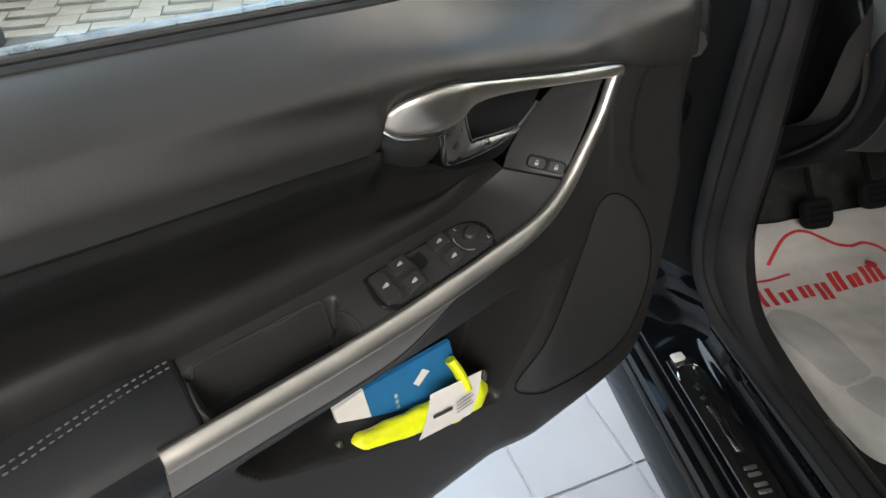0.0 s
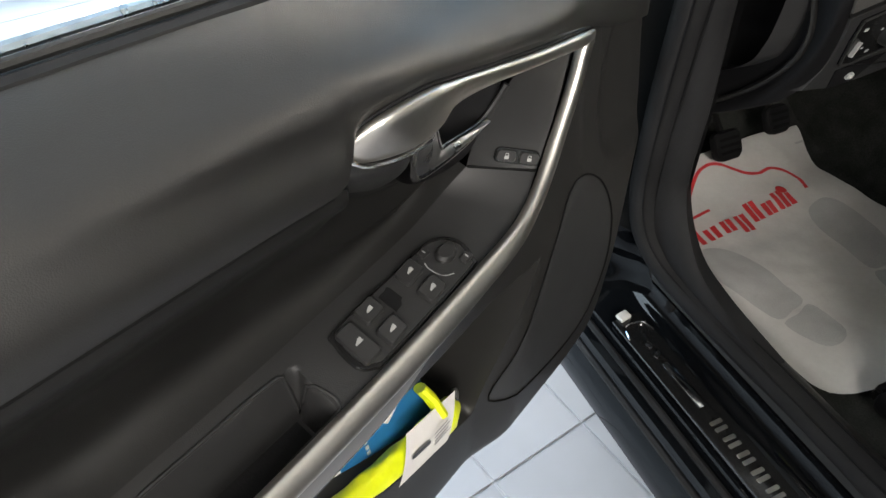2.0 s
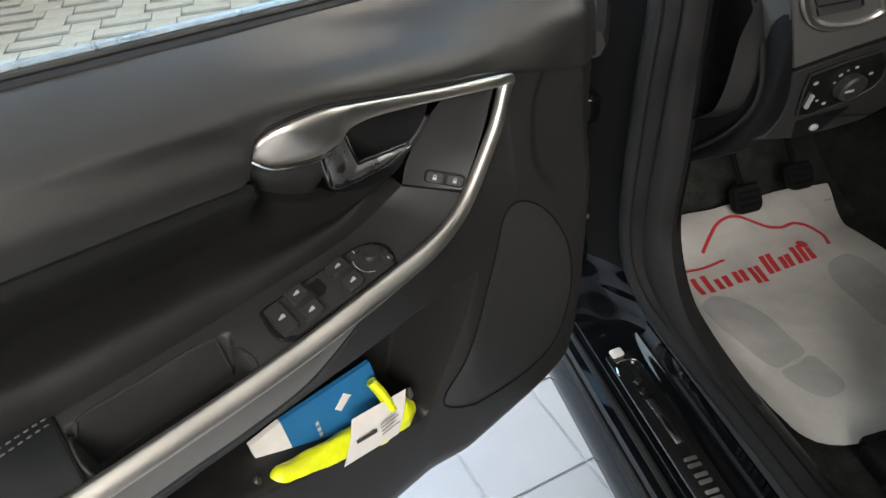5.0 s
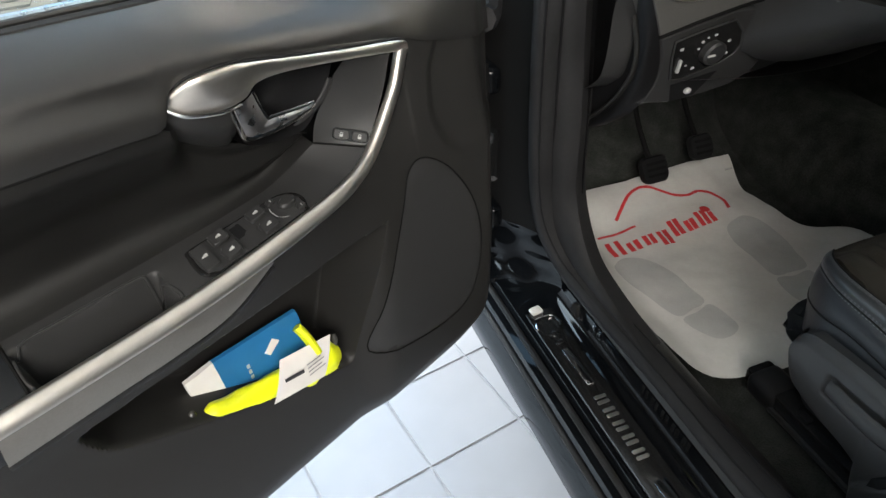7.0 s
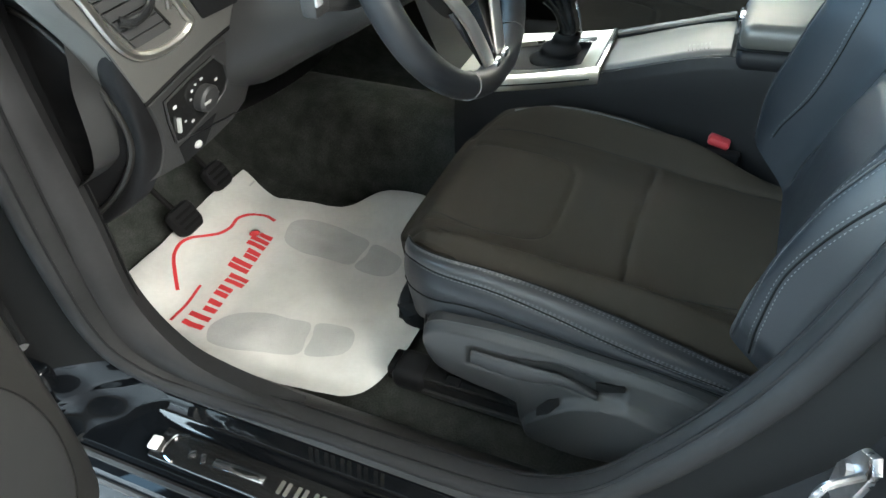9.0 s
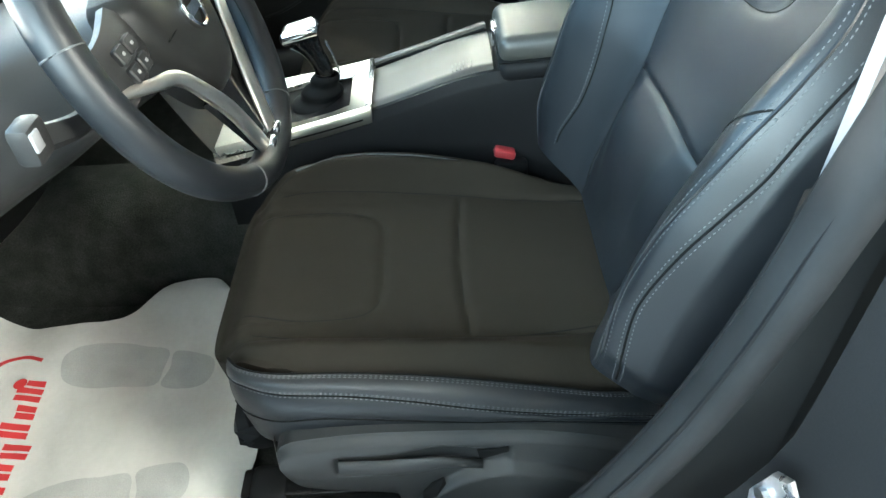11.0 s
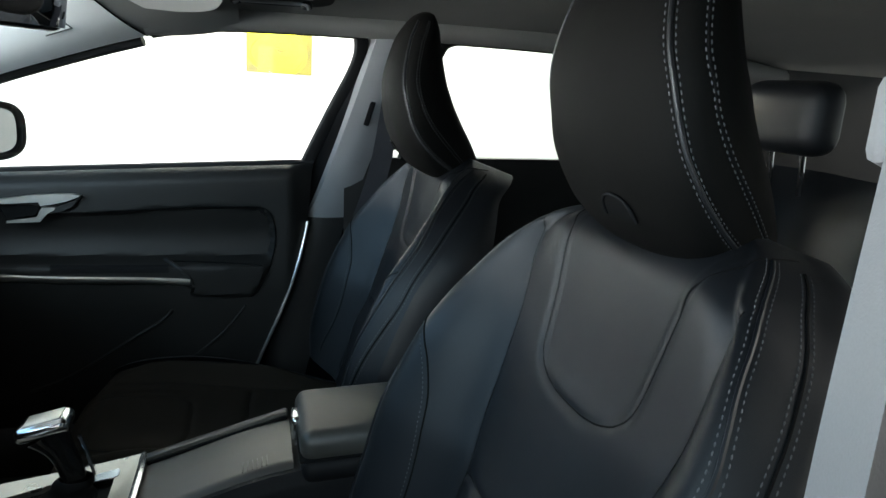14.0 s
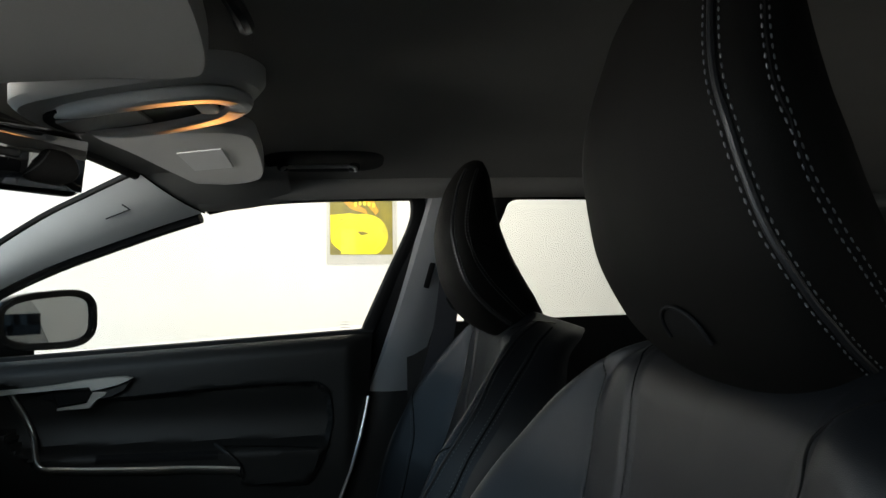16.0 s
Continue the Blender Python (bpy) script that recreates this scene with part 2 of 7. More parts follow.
def spline(pts, n=8, closed=False):
    """Catmull-Rom points along a polyline."""
    P = [Vector(p) for p in pts]
    k = len(P)
    out = []
    for i in range(k if closed else k - 1):
        if closed:
            a, b, c, d = P[(i - 1) % k], P[i], P[(i + 1) % k], P[(i + 2) % k]
        else:
            a, b, c, d = P[max(i - 1, 0)], P[i], P[i + 1], P[min(i + 2, k - 1)]
        for j in range(n):
            t = j / n
            out.append(0.5 * ((2 * b) + (c - a) * t + (2 * a - 5 * b + 4 * c - d) * t * t + (3 * b - a - 3 * c + d) * t ** 3))
    if not closed:
        out.append(P[-1].copy())
    return out


def grid(fn, nu, nv, wrap=False):
    V = [fn(i / nu, j / nv) for j in range(nv + 1) for i in range(nu + (0 if wrap else 1))]
    w = nu if wrap else nu + 1
    F = []
    for j in range(nv):
        for i in range(nu):
            a, b = j * w + i, j * w + (i + 1) % w
            F.append((a, b, b + w, a + w))
    return V, F


def join(*datas):
    V, F = [], []
    for v, f in datas:
        o = len(V)
        V += list(v)
        F += [tuple(i + o for i in q) for q in f]
    return V, F


def sweep(pts, section, up=None, closed=False, scale=None):
    """A closed section [(a, b)] carried along points: a lies along 'up', b across it. up: a vector or one for each point."""
    n, k = len(pts), len(section)
    V, F = [], []
    for i, p in enumerate(pts):
        t = (pts[(i + 1) % n] - pts[i - 1]) if closed else (pts[min(i + 1, n - 1)] - pts[max(i - 1, 0)])
        t = t.normalized() if t.length > 1e-9 else Vector((0, 0, 1))
        u = Vector(up[i] if isinstance(up, list) else (up or (0, 0, 1)))
        u = u - t * u.dot(t)
        if u.length < 1e-4:
            u = Vector((1, 0, 0)) - t * t.x
        u.normalize()
        s = t.cross(u)
        q = scale(i / max(1, n - 1)) if scale else 1.0
        qa, qb = q if isinstance(q, tuple) else (q, q)
        V += [p + u * a * qa + s * b * qb for a, b in section]
    for i in range(n if closed else n - 1):
        for j in range(k):
            a, b = i * k + j, i * k + (j + 1) % k
            c = ((i + 1) % n) * k
            F.append((a, b, c + (j + 1) % k, c + j))
    if not closed:
        F.append(tuple(range(k))[::-1])
        F.append(tuple((n - 1) * k + j for j in range(k)))
    return V, F


def ring(ra, rb=None, k=10, power=1.0):
    rb = ra if rb is None else rb
    out = []
    for i in range(k):
        c, s = math.cos(2 * math.pi * i / k), math.sin(2 * math.pi * i / k)
        out.append((ra * math.copysign(abs(c) ** power, c), rb * math.copysign(abs(s) ** power, s)))
    return out


def tube(pts, r, up=None, closed=False, k=8, n=6, scale=None):
    return sweep(spline(pts, n, closed), ring(*(r if isinstance(r, tuple) else (r, r)), k=k), up, closed, scale)


def box(centre, size, bevel=0.0, m=None, seg=2):
    bm = bmesh.new()
    bmesh.ops.create_cube(bm, size=1)
    for v in bm.verts:
        v.co = Vector((v.co.x * size[0], v.co.y * size[1], v.co.z * size[2]))
    if bevel:
        bmesh.ops.bevel(bm, geom=bm.edges[:], offset=min(bevel, 0.45 * min(size)), segments=seg, profile=0.5, affect="EDGES")
    mat = (m or Matrix()).copy()
    for v in bm.verts:
        v.co = mat @ v.co + Vector(centre)
    return bm


def data_of(bm):
    bm.verts.ensure_lookup_table()
    bm.verts.index_update()
    out = [v.co.copy() for v in bm.verts], [tuple(v.index for v in f.verts) for f in bm.faces]
    bm.free()
    return out


def plate(outline, place, thick, bevel=0.0):
    """A flat outline [(a, b)] given thickness; place(a, b, c) gives the world point, c from 0 (back) to thick (front)."""
    n = len(outline)
    cx, cy = sum(p[0] for p in outline) / n, sum(p[1] for p in outline) / n
    V = [place(a, b, 0) for a, b in outline] + [place(a, b, thick - bevel) for a, b in outline]
    F = [tuple(range(n))[::-1]] + [(i, (i + 1) % n, n + (i + 1) % n, n + i) for i in range(n)]
    if bevel:
        area = max(1e-6, max(math.hypot(a - cx, b - cy) for a, b in outline))
        V += [place(cx + (a - cx) * (1 - bevel / area), cy + (b - cy) * (1 - bevel / area), thick) for a, b in outline]
        F += [(n + i, n + (i + 1) % n, 2 * n + (i + 1) % n, 2 * n + i) for i in range(n)]
        F.append(tuple(2 * n + i for i in range(n)))
    else:
        F.append(tuple(n + i for i in range(n)))
    return V, F


def rounded(w, h, r, k=5):
    out = []
    for cx, cy, a0 in ((w / 2 - r, h / 2 - r, 0), (-w / 2 + r, h / 2 - r, 90), (-w / 2 + r, -h / 2 + r, 180), (w / 2 - r, -h / 2 + r, 270)):
        out += [(cx + r * math.cos(radians(a0 + 90 * i / k)), cy + r * math.sin(radians(a0 + 90 * i / k))) for i in range(k + 1)]
    return out


def stitches(pts, normals, gap=0.0065, length=0.0042, r=0.0008, lift=0.0006):
    """Short thread dashes along a line."""
    V, F = [], []
    acc, want = 0.0, 0.0
    for i in range(len(pts) - 1):
        a, b = pts[i], pts[i + 1]
        seg = (b - a).length
        while seg > 1e-7 and want <= acc + seg:
            t = (b - a) / seg
            c = a + t * (want - acc) + normals[i] * lift
            s = t.cross(normals[i]).normalized()
            o = len(V)
            h = length / 2
            V += [c - t * h, c - t * h * 0.5 + s * r, c - t * h * 0.5 - s * r, c - t * h * 0.5 + normals[i] * r,
                  c + t * h * 0.5 + s * r, c + t * h * 0.5 - s * r, c + t * h * 0.5 + normals[i] * r, c + t * h]
            F += [(o, o + 1, o + 3), (o, o + 3, o + 2), (o + 1, o + 4, o + 6, o + 3), (o + 3, o + 6, o + 5, o + 2), (o + 4, o + 7, o + 6), (o + 6, o + 7, o + 5)]
            want += gap
        acc += seg
    return V, F


def on_surface(fn, uv, off=0.0, n=10):
    """Points and normals along a smooth line of (u, v) on the surface fn."""
    line = spline([(a, b, 0) for a, b in uv], n)
    P, N = [], []
    for q in line:
        e = 1e-3
        p = fn(q.x, q.y)
        nn = (fn(q.x + e, q.y) - p).cross(fn(q.x, q.y + e) - p)
        nn = nn.normalized() if nn.length else Vector((0, 0, 1))
        P.append(p + nn * off)
        N.append(nn)
    return P, N


# ---- large structure: showroom ----
def slab(name, lo, hi, mat, label, category):
    c = [(a + b) / 2 for a, b in zip(lo, hi)]
    ob = part(name, box(c, [b - a for a, b in zip(lo, hi)]), mat, smooth=False)
    return tagged(ob, label, category, kind="structure")


floor = slab("floor", (-3.6, -6.0, -0.10), (2.7, 2.45, -0.004), GROUT, "white glazed showroom tile floor with grey joints", "floor")
ground = slab("ground", (-60, -60, -0.16), (60, 60, -0.104), SAND, "grey sandy ground outside under the paving", "ground")
paving = slab("pavement", (-9, 2.46, -0.10), (9, 12, -0.012), SAND, "grey concrete block paving outside the showroom", "pavement")
wall_east = slab("wall_east", (2.6, -6.0, 0), (2.75, 2.45, 4.2), WALL, "plain white painted showroom wall beside the car", "wall")
# back wall and ceiling are unseen, added to bounce light and block the sky
unseen_wall_south = slab("unseen_wall_south", (-3.6, -6.15, 0), (2.75, -6.0, 4.2), BACKWALL, "unseen pale back wall that bounces light to the car", "wall")
ceiling = slab("ceiling", (-3.6, -6.15, 4.2), (2.75, 2.5, 4.3), DIM, "unseen grey ceiling that blocks sun and sky", "ceiling")
# unseen wall added to close off this side and steer the light
unseen_wall_west = slab("unseen_wall_west", (-3.75, -6.0, 0), (-3.6, -2.7, 4.2), BACKWALL, "unseen pale side wall added to steer the light", "wall")
for i, x in enumerate((-3.5, -2.78, 0.2, 2.5)):
    slab("window_post_%d" % (i + 1), (x - 0.03, 2.42, 0), (x + 0.03, 2.52, 4.2), FRAME, "dark metal post of the showroom glazing", "window frame")
# posts of side glazing that is assumed, not seen
for i, y in enumerate((-2.65, 0.0)):
    slab("window_post_%d" % (i + 5), (-3.58, y - 0.03, 0), (-3.50, y + 0.03, 4.2), FRAME, "dark metal post of assumed, unseen side glazing", "window frame")


# ---- driver's door, standing open ----
DOOR0, DOOR_S, DOOR_N = Vector((-0.86, -0.249, 0)), Vector((-0.8829, -0.4695, 0)), Vector((0.4695, -0.8829, 0))
# upper panel's lower edge, insert's upper edge, lower panel's upper edge and the door's bottom: height along the door
CU = [(0.02, 0.842), (0.10, 0.858), (0.17, 0.880), (0.205, 0.894), (0.291, 0.9175), (0.357, 0.9325), (0.415, 0.9445), (0.449, 0.9435), (0.470, 0.931), (0.475, 0.913), (0.485, 0.907), (0.519, 0.9105), (0.60, 0.9168), (0.65, 0.9205), (1.12, 0.967)]
INS_TOP = [(0.30, 0.806), (0.318, 0.818), (0.348, 0.829), (0.382, 0.836), (0.412, 0.848), (0.432, 0.861), (0.444, 0.872), (0.455, 0.889), (0.470, 0.901), (0.485, 0.907), (0.519, 0.9105), (0.60, 0.9168), (0.65, 0.9205), (1.12, 0.967)]
LOW_TOP = [(0.205, 0.870), (0.223, 0.838), (0.244, 0.813), (0.267, 0.790), (0.289, 0.776), (0.318, 0.766), (0.36, 0.757), (0.41, 0.749), (0.44, 0.740), (0.49, 0.712), (0.548, 0.704), (0.60, 0.704), (0.696, 0.705), (1.12, 0.71)]
LOW_D = [(0.02, -0.020), (0.10, -0.006), (0.205, -0.010), (0.244, -0.004), (0.289, 0.006), (0.36, 0.012), (0.49, 0.008), (0.60, 0.004), (1.12, 0.004)]
BOTTOM = [(0.03, 0.60), (0.034, 0.50), (0.042, 0.43), (0.062, 0.38), (0.10, 0.355), (0.16, 0.347), (0.5, 0.346), (1.12, 0.36)]
# armrest: inner and outer edge as (along, height, depth)
ARM_IN = [(0.313, 0.805, -0.045), (0.340, 0.788, -0.052), (0.385, 0.775, -0.054), (0.45, 0.772, -0.053), (0.53, 0.774, -0.048), (0.60, 0.775, -0.046), (0.648, 0.776, -0.045), (0.70, 0.783, -0.042), (0.78, 0.785, -0.040), (1.12, 0.80, -0.04)]
ARM_OUT = [(0.275, 0.797, -0.002), (0.310, 0.778, 0.008), (0.365, 0.768, 0.011), (0.45, 0.759, 0.011), (0.53, 0.752, 0.010), (0.60, 0.7505, 0.009), (0.652, 0.750, 0.009), (0.70, 0.754, 0.012), (0.78, 0.755, 0.014), (1.12, 0.77, 0.014)]


def belt(s):
    return 0.948 + 0.080 * s


def low_top(s):
    return interp(LOW_TOP, s) if s > 0.205 else interp(CU, s) - 0.010 * smooth(0.19, 0.205, s)


def pocket_in(s, h):
    """How deep (0 to 1) a point of the lower panel lies in the map pocket."""
    top = interp([(0.27, 0.698), (0.372, 0.688), (0.457, 0.683), (0.66, 0.676)], s)
    lip = interp([(0.27, 0.49), (0.334, 0.504), (0.362, 0.512), (0.446, 0.541), (0.515, 0.572), (0.574, 0.602), (0.625, 0.633), (0.66, 0.69)], s)
    side = s - lerp(0.338, 0.276, (h - 0.513) / 0.17)
    return smooth(0, 0.008, top - h) * smooth(-0.004, 0.016, h - lip) * smooth(-0.004, 0.006, side) * smooth(0.652, 0.615, s)


def cup_in(s, d):
    """How deep (0 to 1) a point of the armrest lies in the pull cup."""
    return smooth(0.007, 0.0015, d) * smooth(-0.0345, -0.029, d) * smooth(0.521, 0.531, s + 0.25 * max(0, -0.022 - d)) * smooth(0.655, 0.645, s)


def upper_d(s, h):
    e, c, b = interp(CU, s), interp([(0.02, 0.842), (0.2, 0.868), (0.46, 0.902), (0.60, 0.9168), (1.12, 0.967)], s), belt(s)
    f = smooth(0.05, 0.30, s)
    low = lerp(-0.010, -0.004, smooth(0.1, 0.2, s))
    full = interp([(c, low), (lerp(c, b, 0.22), -0.001), (lerp(c, b, 0.42), -0.006), (lerp(c, b, 0.60), -0.016), (lerp(c, b, 0.75), -0.029), (lerp(c, b, 0.88), -0.048), (b - 0.003, -0.066), (b, -0.078)], h)
    thin = interp([(c, low), (lerp(c, b, 0.5), -0.016), (b - 0.01, -0.05), (b, -0.078)], h)
    # the panel swells to lie flush with the pull handle
    base = lerp(thin, full, f) - 0.02 * (1 - smooth(0.03, 0.08, s))
    flush = interp([(0.2, -0.007), (0.24, -0.001), (0.291, 0.002), (0.39, 0.002), (0.425, 0.0), (0.47, -0.004), (0.52, -0.0065), (0.62, -0.009), (0.80, -0.014), (1.12, -0.02)], s)
    crest = interp([(0.2, 0.893), (0.291, 0.9175), (0.357, 0.9325), (0.415, 0.9445), (0.47, 0.949), (0.6, 0.945), (1.12, 0.96)], s)
    swell = (flush - base) * smooth(-0.006, 0.012, flush - base) * (1 - smooth(0.0, 0.040, abs(h - crest))) * smooth(0.19, 0.23, s)
    return base + swell - 0.0008 * (1 - smooth(0.0, 0.004, h - e))


def insert_d(s, h):
    lo, di, hi = interp([(p[0], p[1]) for p in ARM_IN], s), interp([(p[0], p[2]) for p in ARM_IN], s), interp(INS_TOP, s)
    top = lerp(-0.050, -0.004 - 0.001 * smooth(0.535, 0.462, s), smooth(0.445, 0.475, s))
    return interp([(lo, di), (lo + 0.003, di - 0.010), (lerp(lo, hi, 0.15), -0.070), (lerp(lo, hi, 0.4), -0.062), (lerp(lo, hi, 0.75), lerp(-0.062, -0.026, smooth(0.44, 0.48, s))), (lerp(lo, hi, 0.95), top - 0.003), (hi, top - 0.003)], h)


def fold(s, h):
    """The panel falls back in front of a curved fold near the hinges."""
    c = interp([(0.72, 0.130), (0.759, 0.163), (0.797, 0.176), (0.84, 0.170), (0.873, 0.151), (0.91, 0.125)], h)
    return 0.006 * smooth(c + 0.006, c - 0.014, s) * smooth(0.72, 0.76, h)


def lower_d(s, h):
    lo, st = interp(BOTTOM, s), low_top(s)
    dt = interp(LOW_D, s)
    rear = interp([(lo, -0.055), (lo + 0.02, -0.034), (lo + 0.06, -0.022), (0.52, -0.015), (0.60, -0.012), (0.66, -0.006), (0.69, 0.0), (max(0.70, st), dt)], h)
    front = interp([(lo, -0.045), (lo + 0.02, -0.022), (lo + 0.06, -0.004), (0.50, 0.004), (0.60, 0.008), (0.72, 0.008), (max(0.755, st), dt)], h)
    front = lerp(-0.030, front, smooth(0.025, 0.085, s))
    d = lerp(front, rear, smooth(0.27, 0.34, s))
    return d - pocket_in(s, h) * (0.088 + d) - fold(s, h)


def dw(s, h, d=0.0):
    return DOOR0 + DOOR_S * s + DOOR_N * d + Vector((0, 0, h))


def dlow(s, h, off=0.0):
    return dw(s, h, lower_d(s, h) + off)


def arm(q, v, off=0.0):
    """The armrest's top: q runs along it, v from its outer to its inner edge."""
    a = [interp([(ARM_IN[j][0], ARM_IN[j][c]) for j in range(10)], q) for c in (1, 2)]
    so = interp([(ARM_IN[j][0], ARM_OUT[j][0]) for j in range(10)], q)
    b = [interp([(ARM_IN[j][0], ARM_OUT[j][c]) for j in range(10)], q) for c in (1, 2)]
    s, d = lerp(so, q, v), lerp(b[1], a[1], v)
    h = lerp(b[0], a[0], v) - 0.045 * cup_in(s, d) + 0.0015 * math.sin(math.pi * v)
    return dw(s, h + off * 0.97, d + off * 0.24)


def on_arm(s, d, off=0.0):
    q = s
    for _ in range(6):
        a, b = interp([(r[0], r[2]) for r in ARM_IN], q), interp([(ARM_IN[j][0], ARM_OUT[j][2]) for j in range(10)], q)
        v = (b - d) / (b - a)
        q += s - lerp(interp([(ARM_IN[j][0], ARM_OUT[j][0]) for j in range(10)], q), q, v)
    return arm(q, v, off)


def along(rows, n=8):
    return spline([dw(*r) for r in rows], n)


def between(a, b, nv, bulge=0.0, way=None):
    """A patch between two lines of as many points, swelling towards 'way'."""
    n = len(a) - 1
    return grid(lambda u, v: lerp(a[int(round(u * n))], b[int(round(u * n))], v) + (way or DOOR_N) * (bulge * math.sin(math.pi * v)), n, nv)


def build_driver_door():
    door = thing("side_door", dw(0.5, 0.36), "open black car front door with dark soft panel and metal trim", "car door")
    cu, ins, bot = (lambda s: interp(CU, s)), (lambda s: interp(INS_TOP, s)), (lambda s: interp(BOTTOM, s))

    def upper(u, v):
        s = lerp(0.03, 1.12, u)
        h = lerp(cu(s), belt(s), v)
        return dw(s, h, upper_d(s, h))

    def insert(u, v):
        s = lerp(0.313, 1.12, u)
        h = lerp(interp([(p[0], p[1]) for p in ARM_IN], s), ins(s), v)
        return dw(s, h, insert_d(s, h))

    def lower(u, v):
        s = lerp(0.03, 1.12, u)
        h = lerp(bot(s), low_top(s), v)
        # the columns lean with the pocket's front edge
        s2 = s - 0.36 * (h - 0.60) * smooth(0.16, 0.28, s) * smooth(0.55, 0.40, s)
        return dlow(s2, min(h, low_top(s2)) if v < 1 else low_top(s2))
    part("upper_panel", grid(upper, 190, 30), UPPER, door, "soft black upper panel")
    part("insert_panel", grid(insert, 130, 26), INSERT, door, "black leather insert")
    part("switch_panel", grid(lambda u, v: arm(lerp(0.313, 0.655, u), v), 170, 44), HARD, door, "grey-black armrest panel")
    # black sheet over the cup's floor puts its shade into colour
    part("cup_shade", grid(lambda u, v: on_arm(lerp(0.533, 0.644, u), lerp(-0.0285, 0.0012, v), 0.0008), 60, 30), DULL, door, "dark sheet putting shade into the pull cup")
    part("armrest_pad", grid(lambda u, v: arm(lerp(0.6565, 1.12, u), v, 0.003 * smooth(0, 0.06, u) * smooth(0, 0.12, v)), 50, 14), LEATHER, door, "padded black leather armrest")
    part("pad_front", grid(lambda u, v: (lambda p, s: lerp(p, dw(s, low_top(s), 0.006), v) + DOOR_N * (0.008 * math.sin(math.pi * v)))(arm(lerp(0.690, 1.12, u), 0), lerp(0.692, 1.12, u)), 30, 8), LEATHER, door)
    part("lower_panel", grid(lower, 360, 190), SOFT, door, "soft black lower panel with map pocket")
    edge_l = along([(0.313, 0.805, -0.045), (0.309, 0.83, -0.040), (0.297, 0.86, -0.030), (0.286, 0.881, -0.022), (0.270, 0.905, -0.008)])
    edge_r = along([(0.275, 0.797, -0.002), (0.254, 0.823, -0.005), (0.234, 0.850, -0.009), (0.222, 0.874, -0.011), (0.216, 0.890, -0.008)])
    part("lock_panel", between(edge_l, edge_r, 16, 0.002), HARD, door)
    # the painted door shell behind the trim
    outline = [(0.015, 0.44), (0.04, 0.375), (0.09, 0.345), (1.14, 0.345), (1.16, 0.7), (1.15, 0.995), (0.02, 0.905)]
    part("door_shell", plate(outline, lambda a, b, c: dw(a, b, -0.19 + c), 0.095, 0.01), PAINT, door, "gloss black painted door shell")
    part("inner_sheet", grid(lambda u, v: dw(lerp(0.03, 1.12, u), lerp(0.36, 0.93, v), -0.094), 4, 4), DULL, door)
    # seams
    for name, line, r in (("insert_seam", [dw(s, cu(s) - 0.0006, -0.0056) for s in (0.487, 0.51, 0.54, 0.6, 0.7, 0.85, 1.0, 1.11)], 0.0015),
                          ("panel_seam", [lerp(edge_l[0], edge_r[0], i / 6) + Vector((0, 0, 0.0008)) + DOOR_N * 0.001 for i in range(7)], 0.0012),
                          ("armrest_seam", [arm(0.656, i / 8, 0.0004) for i in range(9)], 0.0018)):
        part(name, sweep(spline(line, 3), ring(r, r, 6), DOOR_N), GROOVE, door)
    # double stitching along the armrest pad
    for off in (0.0, 0.09):
        P = spline([arm(s, max(0.02, v - off), 0.0035) for s, v in ((0.661, 0.985), (0.672, 0.96), (0.70, 0.89), (0.742, 0.80), (0.78, 0.71), (0.85, 0.60), (1.1, 0.50))], 10)
        part("armrest_stitching", stitches(P, [DOOR_N * 0.3 + Vector((0, 0, 0.95))] * len(P), 0.0062, 0.0046, 0.0009), THREAD, door, "grey thread stitching")
    # metal strip running from the armrest up to the handle's corner: a bead with a flat face below
    rows = [(0.694, 0.752, 0.017), (0.60, 0.7505, 0.016), (0.541, 0.751, 0.016), (0.48, 0.755, 0.017), (0.413, 0.763, 0.018), (0.378, 0.768, 0.018), (0.346, 0.773, 0.018), (0.318, 0.779, 0.016),
            (0.289, 0.788, 0.010), (0.267, 0.803, 0.005), (0.244, 0.825, 0.0), (0.223, 0.849, -0.004), (0.210, 0.875, -0.006), (0.206, 0.884, -0.006)]
    line = along(rows)
    sec = ring(0.0085, 0.0062, 16, 0.85)
    strip = part("metal_strip", sweep(line, sec, [Vector((0, 0, 1)) * lerp(0.75, 0.5, smooth(0.4, 0.7, i / len(line))) + DOOR_S * (0.9 * smooth(0.45, 0.75, i / len(line))) - DOOR_N * lerp(0.5, 0.0, smooth(0.4, 0.6, i / len(line))) for i in range(len(line))],
                 scale=lambda t: (lerp(1.15, 0.85, smooth(0.2, 0.9, t)), 1.0)), SATIN, door, "brushed metal trim strip")
    face_t = along([(0.695, 0.748, 0.020), (0.60, 0.746, 0.020), (0.541, 0.746, 0.020), (0.48, 0.749, 0.020), (0.43, 0.755, 0.020)])
    face_b = along([(0.699, 0.708, 0.014), (0.60, 0.708, 0.013), (0.545, 0.709, 0.014), (0.485, 0.717, 0.016), (0.43, 0.746, 0.019)])
    part("strip_face", between(face_t, face_b, 6, 0.001), FACE, strip, "dull metal lower face")
    part("strip_rail", sweep([p - DOOR_N * 0.008 + Vector((0, 0, -0.004)) for p in face_b], ring(0.006, 0.008, 8), DOOR_N), GLOSS, door, "gloss black rail")
    part("strip_gap", sweep([p - DOOR_N * 0.004 - Vector((0, 0, 0.007 * smooth(0.0, 1.0, i / len(line)))) + DOOR_S * (-0.009 * smooth(0.5, 0.8, i / len(line))) for i, p in enumerate(line)][40:], ring(0.004, 0.004, 8), DOOR_N), GLOSS, door)
